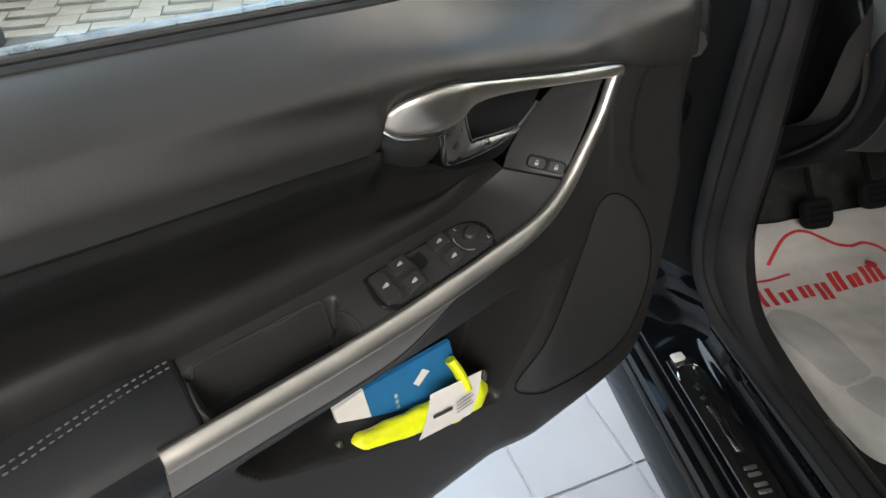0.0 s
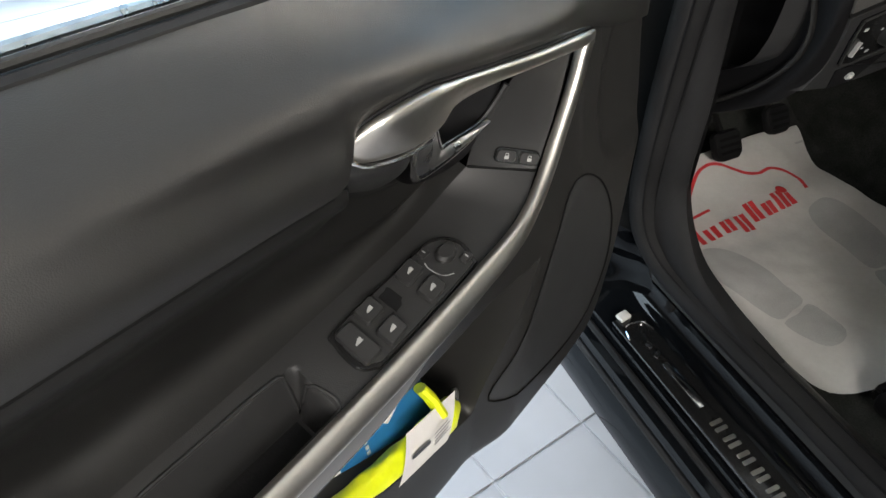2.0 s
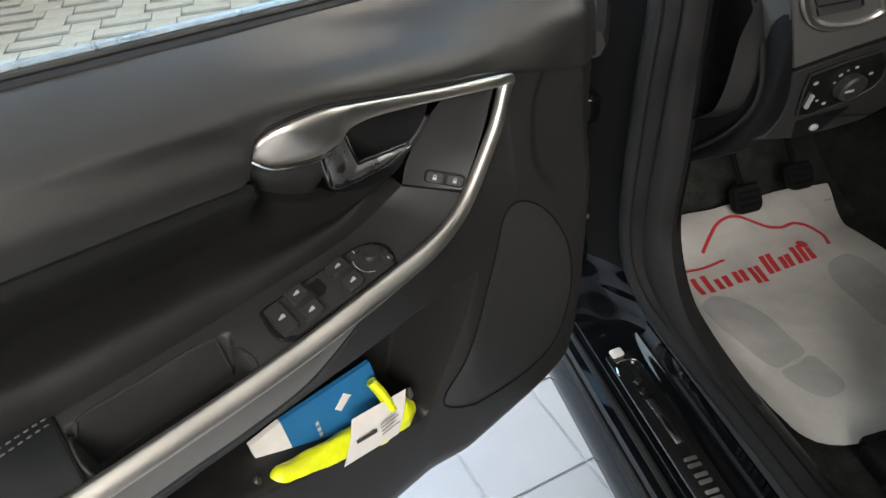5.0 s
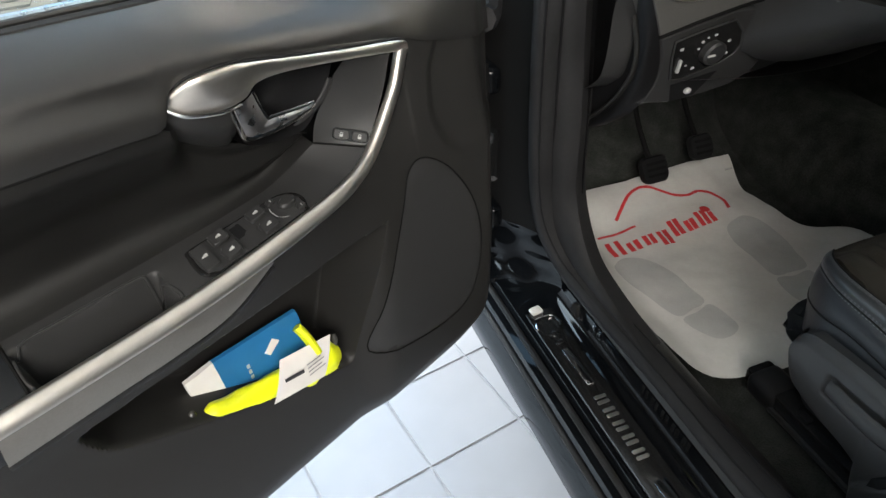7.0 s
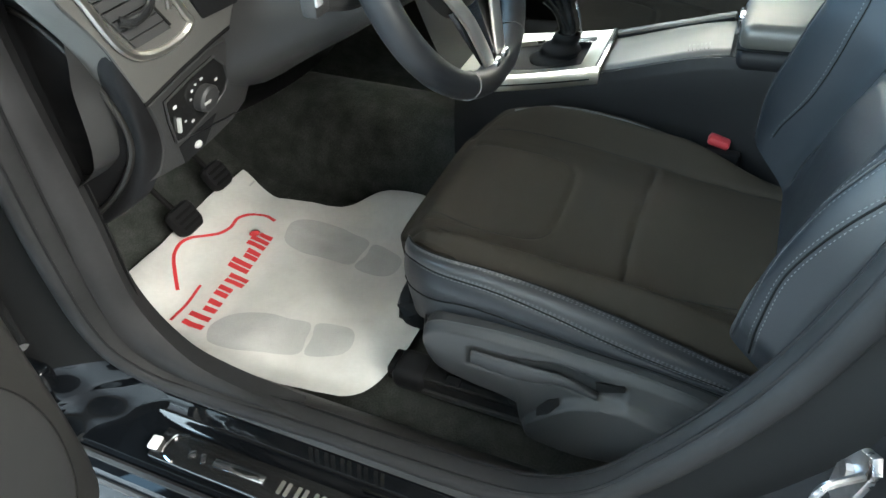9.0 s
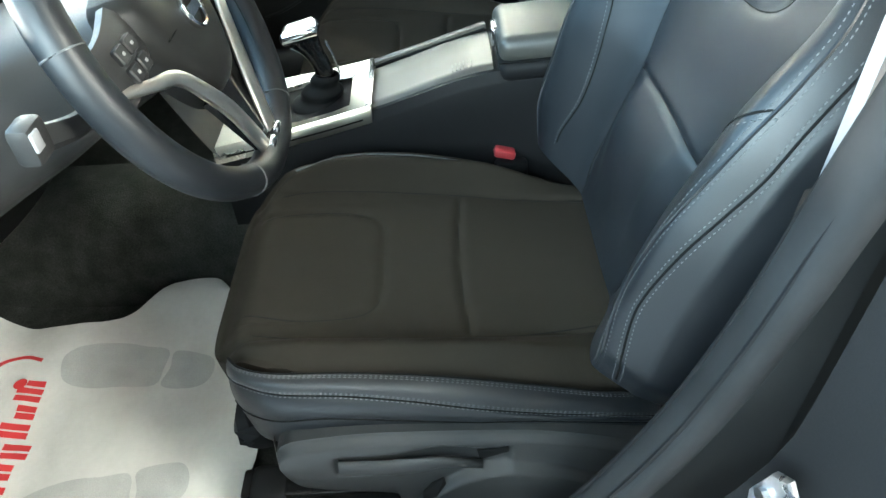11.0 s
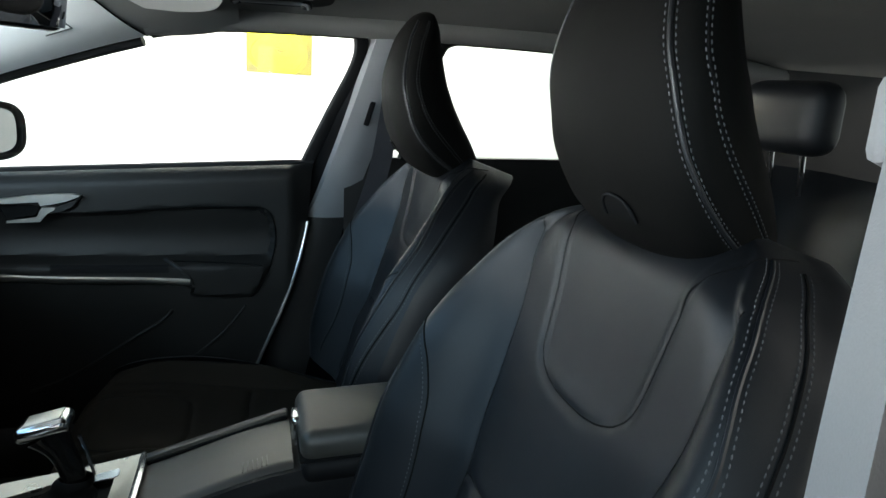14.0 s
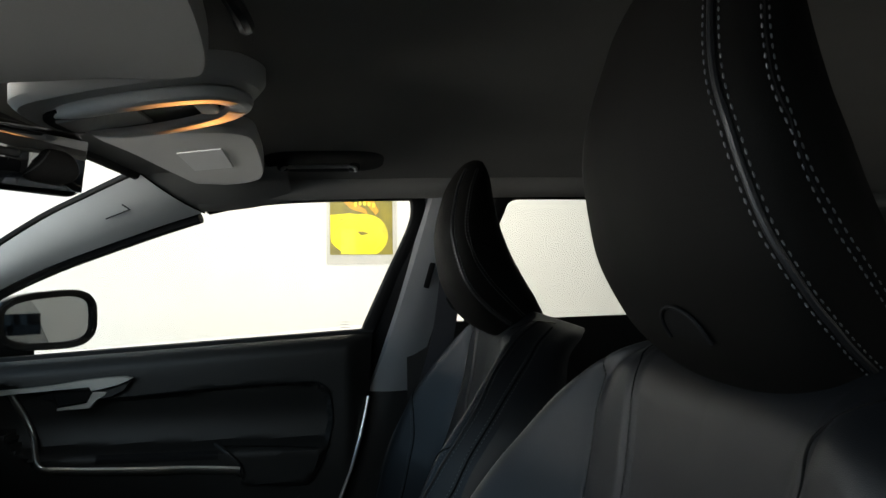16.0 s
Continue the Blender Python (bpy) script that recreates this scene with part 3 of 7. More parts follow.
    # pull handle: a band that swells towards its free end
    top = along([(0.197, 0.884, -0.007), (0.203, 0.891, -0.004), (0.224, 0.899, 0.001), (0.291, 0.913, 0.003), (0.357, 0.928, 0.003), (0.390, 0.936, 0.003), (0.415, 0.941, 0.002), (0.448, 0.940, -0.003), (0.465, 0.931, -0.011), (0.470, 0.9245, -0.015)])
    low = along([(0.199, 0.874, -0.008), (0.211, 0.881, -0.006), (0.232, 0.889, 0.002), (0.298, 0.904, 0.004), (0.359, 0.9145, 0.001), (0.388, 0.9135, -0.003), (0.402, 0.903, -0.006), (0.425, 0.9010, -0.008), (0.456, 0.909, -0.011), (0.469, 0.919, -0.016)])
    n_ = len(top) - 1

    def pull(u, v):
        a, b = top[int(round(u * n_))], low[int(round(u * n_))]
        mid, half, w = (a + b) / 2, (a - b) / 2, 2 * math.pi * v
        t = 0.25 * (a - b).length + 0.003
        c, s_ = math.cos(w), math.sin(w)
        t *= 1.0 if s_ > 0 else 0.3
        return mid + half * (math.copysign(abs(c) ** 0.8, c)) + (DOOR_N * 0.8 + Vector((0, 0, 0.35))) * (t * math.copysign(abs(s_) ** 0.8, s_))
    part("door_pull", grid(pull, n_, 24), SATIN, door, "brushed metal door pull")
    rows_t = [((p - DOOR0).dot(DOOR_S), p.z, (p - DOOR0).dot(DOOR_N)) for p in top[12:]]
    rows_t = [r for k, r in enumerate(rows_t) if k == 0 or r[0] > rows_t[k - 1][0] + 1e-4]
    bed_s = [lerp(rows_t[0][0], rows_t[-1][0], k / 60) for k in range(61)]
    part("pull_bed", grid(lambda u, v: (lambda q: lerp(dw(q, cu(q) + 0.0005, upper_d(q, cu(q) + 0.0005)), dw(q, interp([(r[0], r[1]) for r in rows_t], q) - 0.0012, interp([(r[0], r[2]) for r in rows_t], q) - 0.0015), v))(bed_s[int(round(u * 60))]), 60, 4), UPPER, door)
    part("pull_gap", sweep([p - DOOR_N * 0.0016 + Vector((0, 0, 0.0010)) for p in top[6:]], ring(0.0014, 0.0020, 8), Vector((0, 0, 1))), DULL, door)
    part("pull_edge", sweep([p + DOOR_N * 0.004 + Vector((0, 0, -0.0005)) for p in low[50:]], ring(0.0016, 0.0016, 6), DOOR_N), CHROME, door, "chrome lower edge")
    # dark housing under the pull and the opening lever
    ht = along([(0.470, 0.922, -0.018), (0.457, 0.911, -0.012), (0.437, 0.904, -0.010), (0.414, 0.899, -0.012), (0.400, 0.900, -0.022)])
    hb = along([(0.471, 0.899, -0.024), (0.461, 0.881, -0.034), (0.438, 0.862, -0.040), (0.412, 0.849, -0.043), (0.398, 0.852, -0.047)])
    part("handle_housing", between(ht, hb, 10, 0.007), HARD, door, "black handle housing")
    cav = [(0.392, 0.918), (0.34, 0.912), (0.278, 0.902), (0.284, 0.881), (0.297, 0.860), (0.311, 0.846), (0.33, 0.833), (0.36, 0.834), (0.395, 0.845), (0.415, 0.870), (0.408, 0.905)]
    cs_ = spline([(a, b, 0) for a, b in cav], 6, True)
    part("handle_cavity", grid(lambda u, v: (lambda q: dw(lerp(0.35, q.x, v), lerp(0.875, q.y, v), -0.088 + 0.056 * v ** 4))(cs_[int(round(u * 66)) % 66]), 66, 10), DULL, door, "dark recess behind the handle")
    part("recess_lip", sweep(along([(0.290, 0.876, -0.025), (0.300, 0.858, -0.031), (0.313, 0.845, -0.036), (0.331, 0.832, -0.044)], 6), ring(0.0022, 0.004, 8), DOOR_N), HARD, door)
    # the lever: a bent, tapering blade
    lo_ = along([(0.413, 0.897, -0.012), (0.407, 0.876, -0.018), (0.400, 0.8575, -0.024), (0.381, 0.853, -0.024), (0.347, 0.853, -0.024), (0.317, 0.859, -0.024)], 6)
    li_ = along([(0.386, 0.901, -0.016), (0.380, 0.884, -0.020), (0.3735, 0.868, -0.022), (0.367, 0.8670, -0.022), (0.345, 0.8635, -0.023), (0.317, 0.8605, -0.024)], 6)
    part("opening_lever", between(lo_, li_, 8, 0.004), STEEL, door, "dark chrome opening lever")
    part("lever_edge", sweep(lo_, ring(0.0020, 0.003, 8), DOOR_N), CHROME, door, "chrome lever edge")
    part("lever_edge", sweep(li_, ring(0.0014, 0.002, 8), DOOR_N), CHROME, door)

    # lock buttons
    def lockp(a, b, c):
        return LOCK0 + LOCK_A * (a * 0.78) + LOCK_B * (b * 0.8) + LOCK_N * (c + 0.0035)
    LOCK0 = dw(0.2815, 0.810, -0.0185)
    LOCK_A = (DOOR_S * -0.025 + Vector((0, 0, -0.009)) + DOOR_N * 0.024).normalized()
    LOCK_N = LOCK_A.cross(DOOR_S * -0.044 + Vector((0, 0, 0.075)) + DOOR_N * 0.010).normalized()
    LOCK_B = LOCK_N.cross(LOCK_A)
    lock = part("lock_switch", plate(rounded(0.050, 0.0165, 0.006), lockp, 0.002, 0.001), GLOSS, door, "black lock switch with padlock marks")
    for a in (-0.0125, 0.0125):
        b = part("lock_button", plate(rounded(0.021, 0.012, 0.004), lambda x, y, c, a=a: lockp(x + a, y, 0.002 + c), 0.0016, 0.0008), HARD, lock)
        part("padlock_mark", plate(rounded(0.0045, 0.0035, 0.0006, 2), lambda x, y, c, a=a: lockp(x + a, y - 0.001, 0.0038 + c), 0.0003), ICON, lock)
        part("padlock_mark", sweep(spline([lockp(a - 0.0015, 0.001, 0.0039), lockp(a - 0.0015, 0.003, 0.0039), lockp(a + 0.0015, 0.003, 0.0039), lockp(a + 0.0015, 0.001, 0.0039)], 3), ring(0.0003, k=5)), ICON, lock)

    # window switches: frame follows the armrest's slope. a runs forward along the door, b up the slope
    def swp(a, b, c):
        return on_arm(0.428 - a * 0.93, -0.0145 - b * 0.69, c + 0.0006)
    out = [(-0.070, -0.014), (-0.060, -0.028), (-0.045, -0.031), (0.055, -0.031), (0.066, -0.024), (0.072, -0.004), (0.068, 0.016), (0.052, 0.030), (0.02, 0.031), (-0.058, 0.029), (-0.068, 0.018)]
    out = [(p.x, p.y) for p in spline([(a, b, 0) for a, b in out], 3, True)]
    sw = part("switch_block", plate(out, swp, 0.0025, 0.0012), GLOSS, door, "black switch block for four windows and mirrors")
    part("switch_well", plate([(a * 0.93, b * 0.9) for a, b in out], lambda a, b, c: swp(a, b, 0.0026 + c), 0.0006), HARD, sw)

    def key(cx, cy, w, h, tilt=0.0):
        part("switch_key", plate(rounded(w, h, 0.003, 3), lambda a, b, c: swp(cx + a, cy + b, 0.003 + c + tilt * (0.5 + a / w) * 0.004), 0.0042, 0.0015), HARD, sw)
        part("window_mark", plate([(-0.0032, -0.002), (0.0032, -0.002), (0.0032, 0.0022), (0.001, 0.0022), (-0.0032, -0.0005)], lambda a, b, c: swp(cx + a * 1.1, cy + b * 1.2, 0.0074 + c + tilt * 0.002), 0.0003), ICON, sw)
    key(-0.056, 0.0, 0.017, 0.044)
    for cx in (-0.031, 0.017):
        for cy in (0.0160, -0.0150):
            key(cx, cy, 0.019, 0.022, 0.8)
    # flat dark patches stand for the shade in the finger dips
    for cx in (-0.009, 0.038):
        part("dip_shade", plate(rounded(0.013, 0.050, 0.005, 3), lambda a, b, c: swp(cx + a, b, 0.0030 + c), 0.0004), DULL, sw)
    part("mirror_knob", plate([(0.0105 * math.cos(i * math.pi / 10), 0.0105 * math.sin(i * math.pi / 10)) for i in range(20)], lambda a, b, c: swp(0.052 + a, 0.002 + b, 0.003 + c), 0.006, 0.0022), HARD, sw, "round mirror adjusting knob")
    for cx, cy in ((0.040, 0.021), (0.060, -0.018)):
        part("mirror_key", plate(rounded(0.010, 0.010, 0.002, 3), lambda a, b, c: swp(cx + a, cy + b, 0.003 + c), 0.0035, 0.001), HARD, sw)
        part("mirror_mark", plate(rounded(0.0012, 0.0045, 0.0004, 2), lambda a, b, c: swp(cx + a, cy + b, 0.0066 + c), 0.0003), ICON, sw)
    part("mirror_mark", sweep(spline([swp(0.034, 0.012, 0.0034), swp(0.032, 0.004, 0.0034), swp(0.034, -0.012, 0.0034), swp(0.042, -0.02, 0.0034)], 4), ring(0.0005, k=5)), ICON, sw)
    part("mirror_mark", plate(rounded(0.004, 0.006, 0.001, 2), lambda a, b, c: swp(0.0365 + a, -0.004 + b, 0.0032 + c), 0.0003), ICON, sw)

    # rim of the pull cup
    rim = spline([(s, d, 0) for s, d in ((0.655, -0.02), (0.645, -0.034), (0.60, -0.0355), (0.54, -0.0355), (0.528, -0.030), (0.519, -0.01), (0.518, 0.003), (0.53, 0.0065), (0.60, 0.006), (0.64, 0.006), (0.655, 0.001))], 4, True)
    part("pull_cup_rim", sweep([on_arm(p.x, p.y, 0.0004) for p in rim], ring(0.0016, 0.0016, 8), Vector((0, 0, 1)), closed=True), HARD, door)

    # loudspeaker cover
    gr = [(0.316, 0.507), (0.290, 0.575), (0.265, 0.640), (0.243, 0.700), (0.226, 0.745), (0.197, 0.750), (0.152, 0.710), (0.112, 0.638), (0.101, 0.556), (0.119, 0.484), (0.165, 0.464), (0.244, 0.476)]
    gs = [(p.x, p.y) for p in spline([(a, b, 0) for a, b in gr], 5, True)]
    gcx, gcy = 0.20, 0.61
    part("speaker_gap", sweep([dlow(a, b, 0.001) for a, b in gs], ring(0.0009, k=6), DOOR_N, closed=True), GROOVE, door)
    part("speaker_cover", grid(lambda u, v: (lambda ab: dlow(lerp(gcx, ab[0], v * 0.985), lerp(gcy, ab[1], v * 0.985), 0.0012 * (1 - v ** 24)))(gs[int(round(u * len(gs))) % len(gs)]), len(gs), 14), HARD, door, "fine-meshed black loudspeaker cover")
    # window seal and glass
    seal = [dw(s, belt(s) + 0.003, -0.084) for s in (0.03, 0.3, 0.6, 0.9, 1.14)]
    part("window_seal", sweep(spline([p - Vector((0, 0, 0.006)) for p in seal], 4), ring(0.006, 0.007, 8), Vector((0, 0, 1))), RUBBER, door, "black rubber window seal")
    part("seal_lip", sweep(spline([p + Vector((0, 0, 0.001)) - DOOR_N * 0.008 for p in seal], 4), ring(0.003, 0.0035, 8), Vector((0, 0, 1))), HARD, door)
    part("seal_channel", sweep(spline([p - Vector((0, 0, 0.008)) - DOOR_N * 0.014 for p in seal], 4), ring(0.006, 0.012, 8), Vector((0, 0, 1))), DULL, door)
    part("outer_trim", sweep(spline([p + Vector((0, 0, 0.0)) - DOOR_N * 0.026 for p in seal], 4), ring(0.0035, 0.004, 8), Vector((0, 0, 1))), STEEL, door, "grey outer window trim")
    g = [(0.10, belt(0.10)), (1.10, belt(1.10)), (1.02, 1.36), (0.62, 1.36), (0.30, 1.16)]
    gl = part("window_glass", plate(g, lambda a, b, c: dw(a, b, -0.100 + c - 0.12 * max(0, b - 1.0)), 0.004), GLASS, door, "clear side window", smooth=False)
    gl.visible_shadow = False
    fr = [(0.05, 0.98), (0.28, 1.17), (0.62, 1.385), (1.05, 1.385), (1.13, 1.05)]
    part("window_frame", sweep(spline([dw(a, b, -0.105 - 0.12 * max(0, b - 1.0)) for a, b in fr], 6), ring(0.020, 0.022, 8), DOOR_N), GLOSS, door, "black window frame")
    return door


build_driver_door()


# ---- seats ----
# sewn-in creases of one half of the backrest, as (metres from the middle, part of the height)
BACK_LEN = 0.545
EDGE = [(0.106, 0.02), (0.119, 0.20), (0.117, 0.37), (0.128, 0.47), (0.139, 0.595), (0.150, 0.71), (0.155, 0.79), (0.158, 0.86), (0.161, 0.92), (0.150, 0.985)]
YOKE = [(0.0, 0.634), (0.025, 0.636), (0.048, 0.644), (0.068, 0.661), (0.081, 0.688), (0.087, 0.73), (0.092, 0.79), (0.098, 0.85), (0.104, 0.91), (0.108, 0.985)]
LUMBAR = [(0.0, 0.388), (0.06, 0.384), (0.117, 0.370)]
# the cushion's creases: metres from the middle, part of the length from the back
CUSH_EDGE = [(0.128, 0.02), (0.135, 0.3), (0.143, 0.6), (0.146, 0.9), (0.144, 0.99)]
CUSH_PATCH = [(0.0, 0.628), (0.05, 0.628), (0.078, 0.636), (0.096, 0.665), (0.104, 0.72), (0.107, 0.81), (0.104, 0.93)]
# seams of the cushion's leather side: metres out from the middle, along the car and up
SIDE_UP = [(0.175, -0.532, 0.583), (0.195, -0.5505, 0.589), (0.210, -0.591, 0.594), (0.216, -0.666, 0.597), (0.218, -0.7365, 0.591), (0.218, -0.805, 0.578), (0.216, -0.8724, 0.559), (0.210, -0.961, 0.529), (0.200, -1.03, 0.510)]
SIDE_LOW = [(0.186, -0.530, 0.562), (0.205, -0.5488, 0.5723), (0.228, -0.5964, 0.581), (0.236, -0.672, 0.582), (0.239, -0.742, 0.5704), (0.240, -0.811, 0.552), (0.239, -0.878, 0.536), (0.236, -0.957, 0.520), (0.228, -1.03, 0.500)]
SIDE_VAL = [(0.188, -0.528, 0.520), (0.210, -0.548, 0.524), (0.232, -0.588, 0.536), (0.242, -0.650, 0.5505), (0.244, -0.744, 0.541), (0.244, -0.813, 0.5316), (0.244, -0.873, 0.529), (0.238, -0.957, 0.510), (0.230, -1.03, 0.490)]
SIDE_BOT = [(0.186, -0.534, 0.470), (0.208, -0.554, 0.470), (0.234, -0.590, 0.498), (0.240, -0.650, 0.528), (0.240, -0.744, 0.520), (0.240, -0.813, 0.512), (0.240, -0.873, 0.508), (0.234, -0.957, 0.490), (0.226, -1.03, 0.470)]
CUSH_CROSS = [(0.0, 0.445), (0.07, 0.44), (0.137, 0.43)]


def dense(rows):
    return [[(p.x, p.y) for p in spline([(a, b, 0) for a, b in row], 5)] for row in rows]


BACK_LINES, CUSH_LINES = dense((EDGE[:-2] + [(0.160, 0.90)], YOKE, LUMBAR)), dense((CUSH_EDGE, CUSH_PATCH, CUSH_CROSS))


def crease(lines, length, x, v):
    """Distance in metres to the nearest sewn-in crease."""
    best = 1.0
    for row in lines:
        for (a, b), (c, d) in zip(row, row[1:]):
            if abs(v - b) > 0.08 or abs(x - a) > 0.05:
                continue
            ex, ey, fx, fy = c - a, (d - b) * length, x - a, (v - b) * length
            k = max(0.0, min(1.0, (ex * fx + ey * fy) / (ex * ex + ey * ey + 1e-12)))
            best = min(best, math.hypot(fx - ex * k, fy - ey * k))
    return best


@functools.lru_cache(maxsize=None)
def back_crease(x, v):
    return crease(BACK_LINES, BACK_LEN, x, v)


@functools.lru_cache(maxsize=None)
def cush_crease(x, v):
    return crease(CUSH_LINES, 0.57, x, v)


def build_seat(side, y0, label):
    """side: -1 driver's, 1 passenger's. The outer side of the seat lies away from the car's middle."""
    cx = 0.37 * side
    seat = thing("bucket_seat", (cx, -0.75 + y0, 0.30), label, "car seat", "front seats")
    rec = radians(19)
    U, N, X = Vector((0, -math.sin(rec), math.cos(rec))), Vector((0, math.cos(rec), math.sin(rec))), Vector((side, 0, 0))
    P0 = Vector((cx, -0.988 + y0, 0.5745))
    W = [(0, 0.25), (0.1, 0.272), (0.3, 0.272), (0.5, 0.266), (0.68, 0.255), (0.78, 0.236), (0.85, 0.212), (0.93, 0.168), (0.97, 0.133), (1.0, 0.088)]
    BOL = [(0, 0.050), (0.12, 0.070), (0.35, 0.082), (0.55, 0.075), (0.75, 0.044), (0.9, 0.014), (1.0, 0.0)]

    def back(u, v):
        """u from -1 (inner edge) to 1 (outer edge), v from the bottom to the top."""
        a = abs(u)
        w = interp(W, v)
        e = min(0.8, interp([(r[1], r[0]) for r in EDGE], v) / w)
        d = interp(BOL, v) * smooth(e - 0.04, 0.86, a) + 0.016 * math.exp(-((v - 0.26) / 0.13) ** 2) * (1 - smooth(0.25, e, a))
        d += 0.014 * smooth(0.68, 0.92, v) * (1 - smooth(0.6, 0.95, a))
        d -= 0.05 * smooth(0.86, 1.05, a) + 0.035 * smooth(0.86, 1.0, v) ** 2
        x = a * w
        s = back_crease(round(x, 5), round(v, 5))
        d -= 0.0016 * math.exp(-(s / 0.0060) ** 2) + 0.0014 * math.exp(-(s / 0.0025) ** 2)
        half = interp([(r[1], r[0]) for r in YOKE], v)
        if v > 0.634 and x < half:
            d -= 0.0035 * smooth(0, 0.012, half - x) * smooth(0.634, 0.68, v)
        d += 0.004 * math.sin(5 * v + 2 * u) * (1 - a) + 0.0008 * noise.noise((x * 16, v * 9, side))
        return P0 + X * (u * w) + U * (v * BACK_LEN) + N * d

    def ringed(u, v):
        """The whole section: front face, then round the back."""
        if u <= 0.70:
            return back(lerp(-1, 1, u / 0.70), v)
        t = (u - 0.70) / 0.30
        th = 0.105 - 0.070 * smooth(0.55, 1.0, v)
        e, f = back(1, v), back(-1, v)
        if t < 0.3:
            q = t / 0.3
            return e + X * (0.010 * math.sin(q * math.pi)) - N * (q * th)
        if t > 0.7:
            q = (1 - t) / 0.3
            return f - X * (0.010 * math.sin(q * math.pi)) - N * (q * th)
        q = (t - 0.3) / 0.4
        p = lerp(e, f, q) - N * th
        return p - N * (0.02 * (1 - smooth(0.5, 1.0, v)) * math.sin(q * math.pi))
    NU, NV = 280, 170
    V, F = grid(ringed, NU, NV, wrap=False)
    F = F + [tuple(NV * (NU + 1) + i for i in range(NU))]
    backrest = part("backrest", (V, F), LEATHER, seat, "black leather backrest with deep side bolsters")

    def seam(name, uv, r=0.0011, fn=back, off=0.0, mat=GROOVE, ref=None):
        P, Nn = on_surface(fn, uv, 0.0)
        Nn = [n if n.dot(ref or N) > 0 else -n for n in Nn]
        part(name, sweep([p + n * off for p, n in zip(P, Nn)], ring(r, r, 6), Nn), mat, backrest if fn is back else seat)

    def sew(uv, fn=back, gap=0.0056, out=None, owner=None, lift=0.0005):
        P, Nn = on_surface(fn, uv, 0.0)
        Nn = [n if n.dot(out or N) > 0 else -n for n in Nn]
        part("stitching", stitches(P, Nn, gap, 0.0036, 0.00055, lift), THREAD, owner or backrest, "grey double stitching")
    vs = (0.02, 0.11, 0.2, 0.26, 0.35, 0.45, 0.54, 0.62, 0.68, 0.74, 0.82, 0.885, 0.925, 0.97)
    one = [(0, 0.885), (0.11, 0.878), (0.26, 0.845), (0.445, 0.880), (0.62, 0.910), (0.74, 0.905), (0.82, 0.890), (0.885, 0.90), (0.93, 0.905), (1, 0.90)]
    two = [(0, 0.950), (0.127, 0.930), (0.23, 0.915), (0.38, 0.937), (0.55, 0.972), (0.70, 0.968), (0.83, 0.970), (0.90, 0.978), (0.94, 0.97), (1, 0.96)]
    for sg in (-1, 1):
        # each side: a double-stitched piped seam, a leather band, a second double seam
        for du in (-0.016, 0.013):
            sew([(sg * (interp(one, v) + du), v) for v in vs], out=X * sg * 0.3 + N)
        seam("piping", [(sg * interp(one, v), v) for v in vs], 0.0019, off=0.0004, mat=LEATHER)
        for du in (-0.010, 0.010):
            sew([(sg * (interp(two, v) + du), v) for v in vs], out=X * sg * 0.6 + N)
        seam("piping", [(sg * interp(two, v), v) for v in vs], 0.0014)
        # pocket-shaped patch on the bolster
        patch = [(0.905, 0.617), (0.86, 0.592), (0.80, 0.560), (0.735, 0.515), (0.665, 0.435), (0.622, 0.33), (0.617, 0.20), (0.66, 0.06)]
        seam("patch_seam", [(sg * a, b) for a, b in patch], 0.0012)
        sew([(sg * (a + 0.014), b - 0.008) for a, b in patch])
        for row in (EDGE[:-2] + [(0.160, 0.90)], YOKE, LUMBAR):
            seam("panel_seam", [(sg * a / interp(W, b), b) for a, b in row], 0.0010, off=-0.0002)
    # cushion
    yr, yf, zc = -1.06 + y0, -0.49 + y0, 0.545

    def cush(u, t):
        """u from -1 (inner) to 1 (outer), t from the back to the front edge and down it."""
        a = abs(u)
        y = lerp(yr, yf, min(t, 1.0))
        w = 0.224 - 0.028 * smooth(0.70, 1.0, t) ** 2 - 0.02 * smooth(0.4, 0, t)
        z = zc + 0.022 * smooth(0.2, 0.85, t) + (0.045 * smooth(0.1, 0.4, t) * (1 - 0.65 * smooth(0.75, 1.0, t))) * smooth(0.55, 0.85, a)
        y -= 0.090 * max(0.0, (a - 0.45) / 0.55) ** 3 * smooth(0.65, 1.0, t)
        z -= 0.035 * smooth(0.88, 1.0, t) ** 2
        # the outer edges sink to the upper seam of the leather side
        seam_z, seam_d = (interp([(-r[1], r[k]) for r in SIDE_UP], -y) for k in (2, 0))
        z = lerp(z, seam_z - 0.006 - 1.3 * max(0.0, a * w - seam_d), smooth(0.76, 0.95, a))
        if t > 1.0:
            z -= 0.14 * (t - 1.0) / 0.25
            y -= 0.03 * ((t - 1.0) / 0.25) ** 1.5
        dd = cush_crease(round(a * w, 5), round(t, 5)) if t < 1.0 else 1.0
        z -= 0.0030 * math.exp(-(dd / 0.0070) ** 2) + 0.0014 * math.exp(-(dd / 0.0028) ** 2)
        z += 0.003 * math.sin(7 * t + 1.5 * u) * (1 - a) + 0.0010 * noise.noise((a * 4, t * 9, side))
        return Vector((cx + u * w * side, y, z))

    def cush_ring(u, t):
        if 0.1 <= u <= 0.9:
            return cush(lerp(-1, 1, (u - 0.1) / 0.8), t * 1.25)
        e = cush(-1 if u < 0.1 else 1, t * 1.25)
        q = (0.1 - u) / 0.1 if u < 0.1 else (u - 0.9) / 0.1
        s = -side if u < 0.1 else side
        return e + Vector((s * 0.002 * math.sin(q * 2.2), 0, -0.060 * q * (1 - 0.75 * smooth(0.85, 1.0, t))))
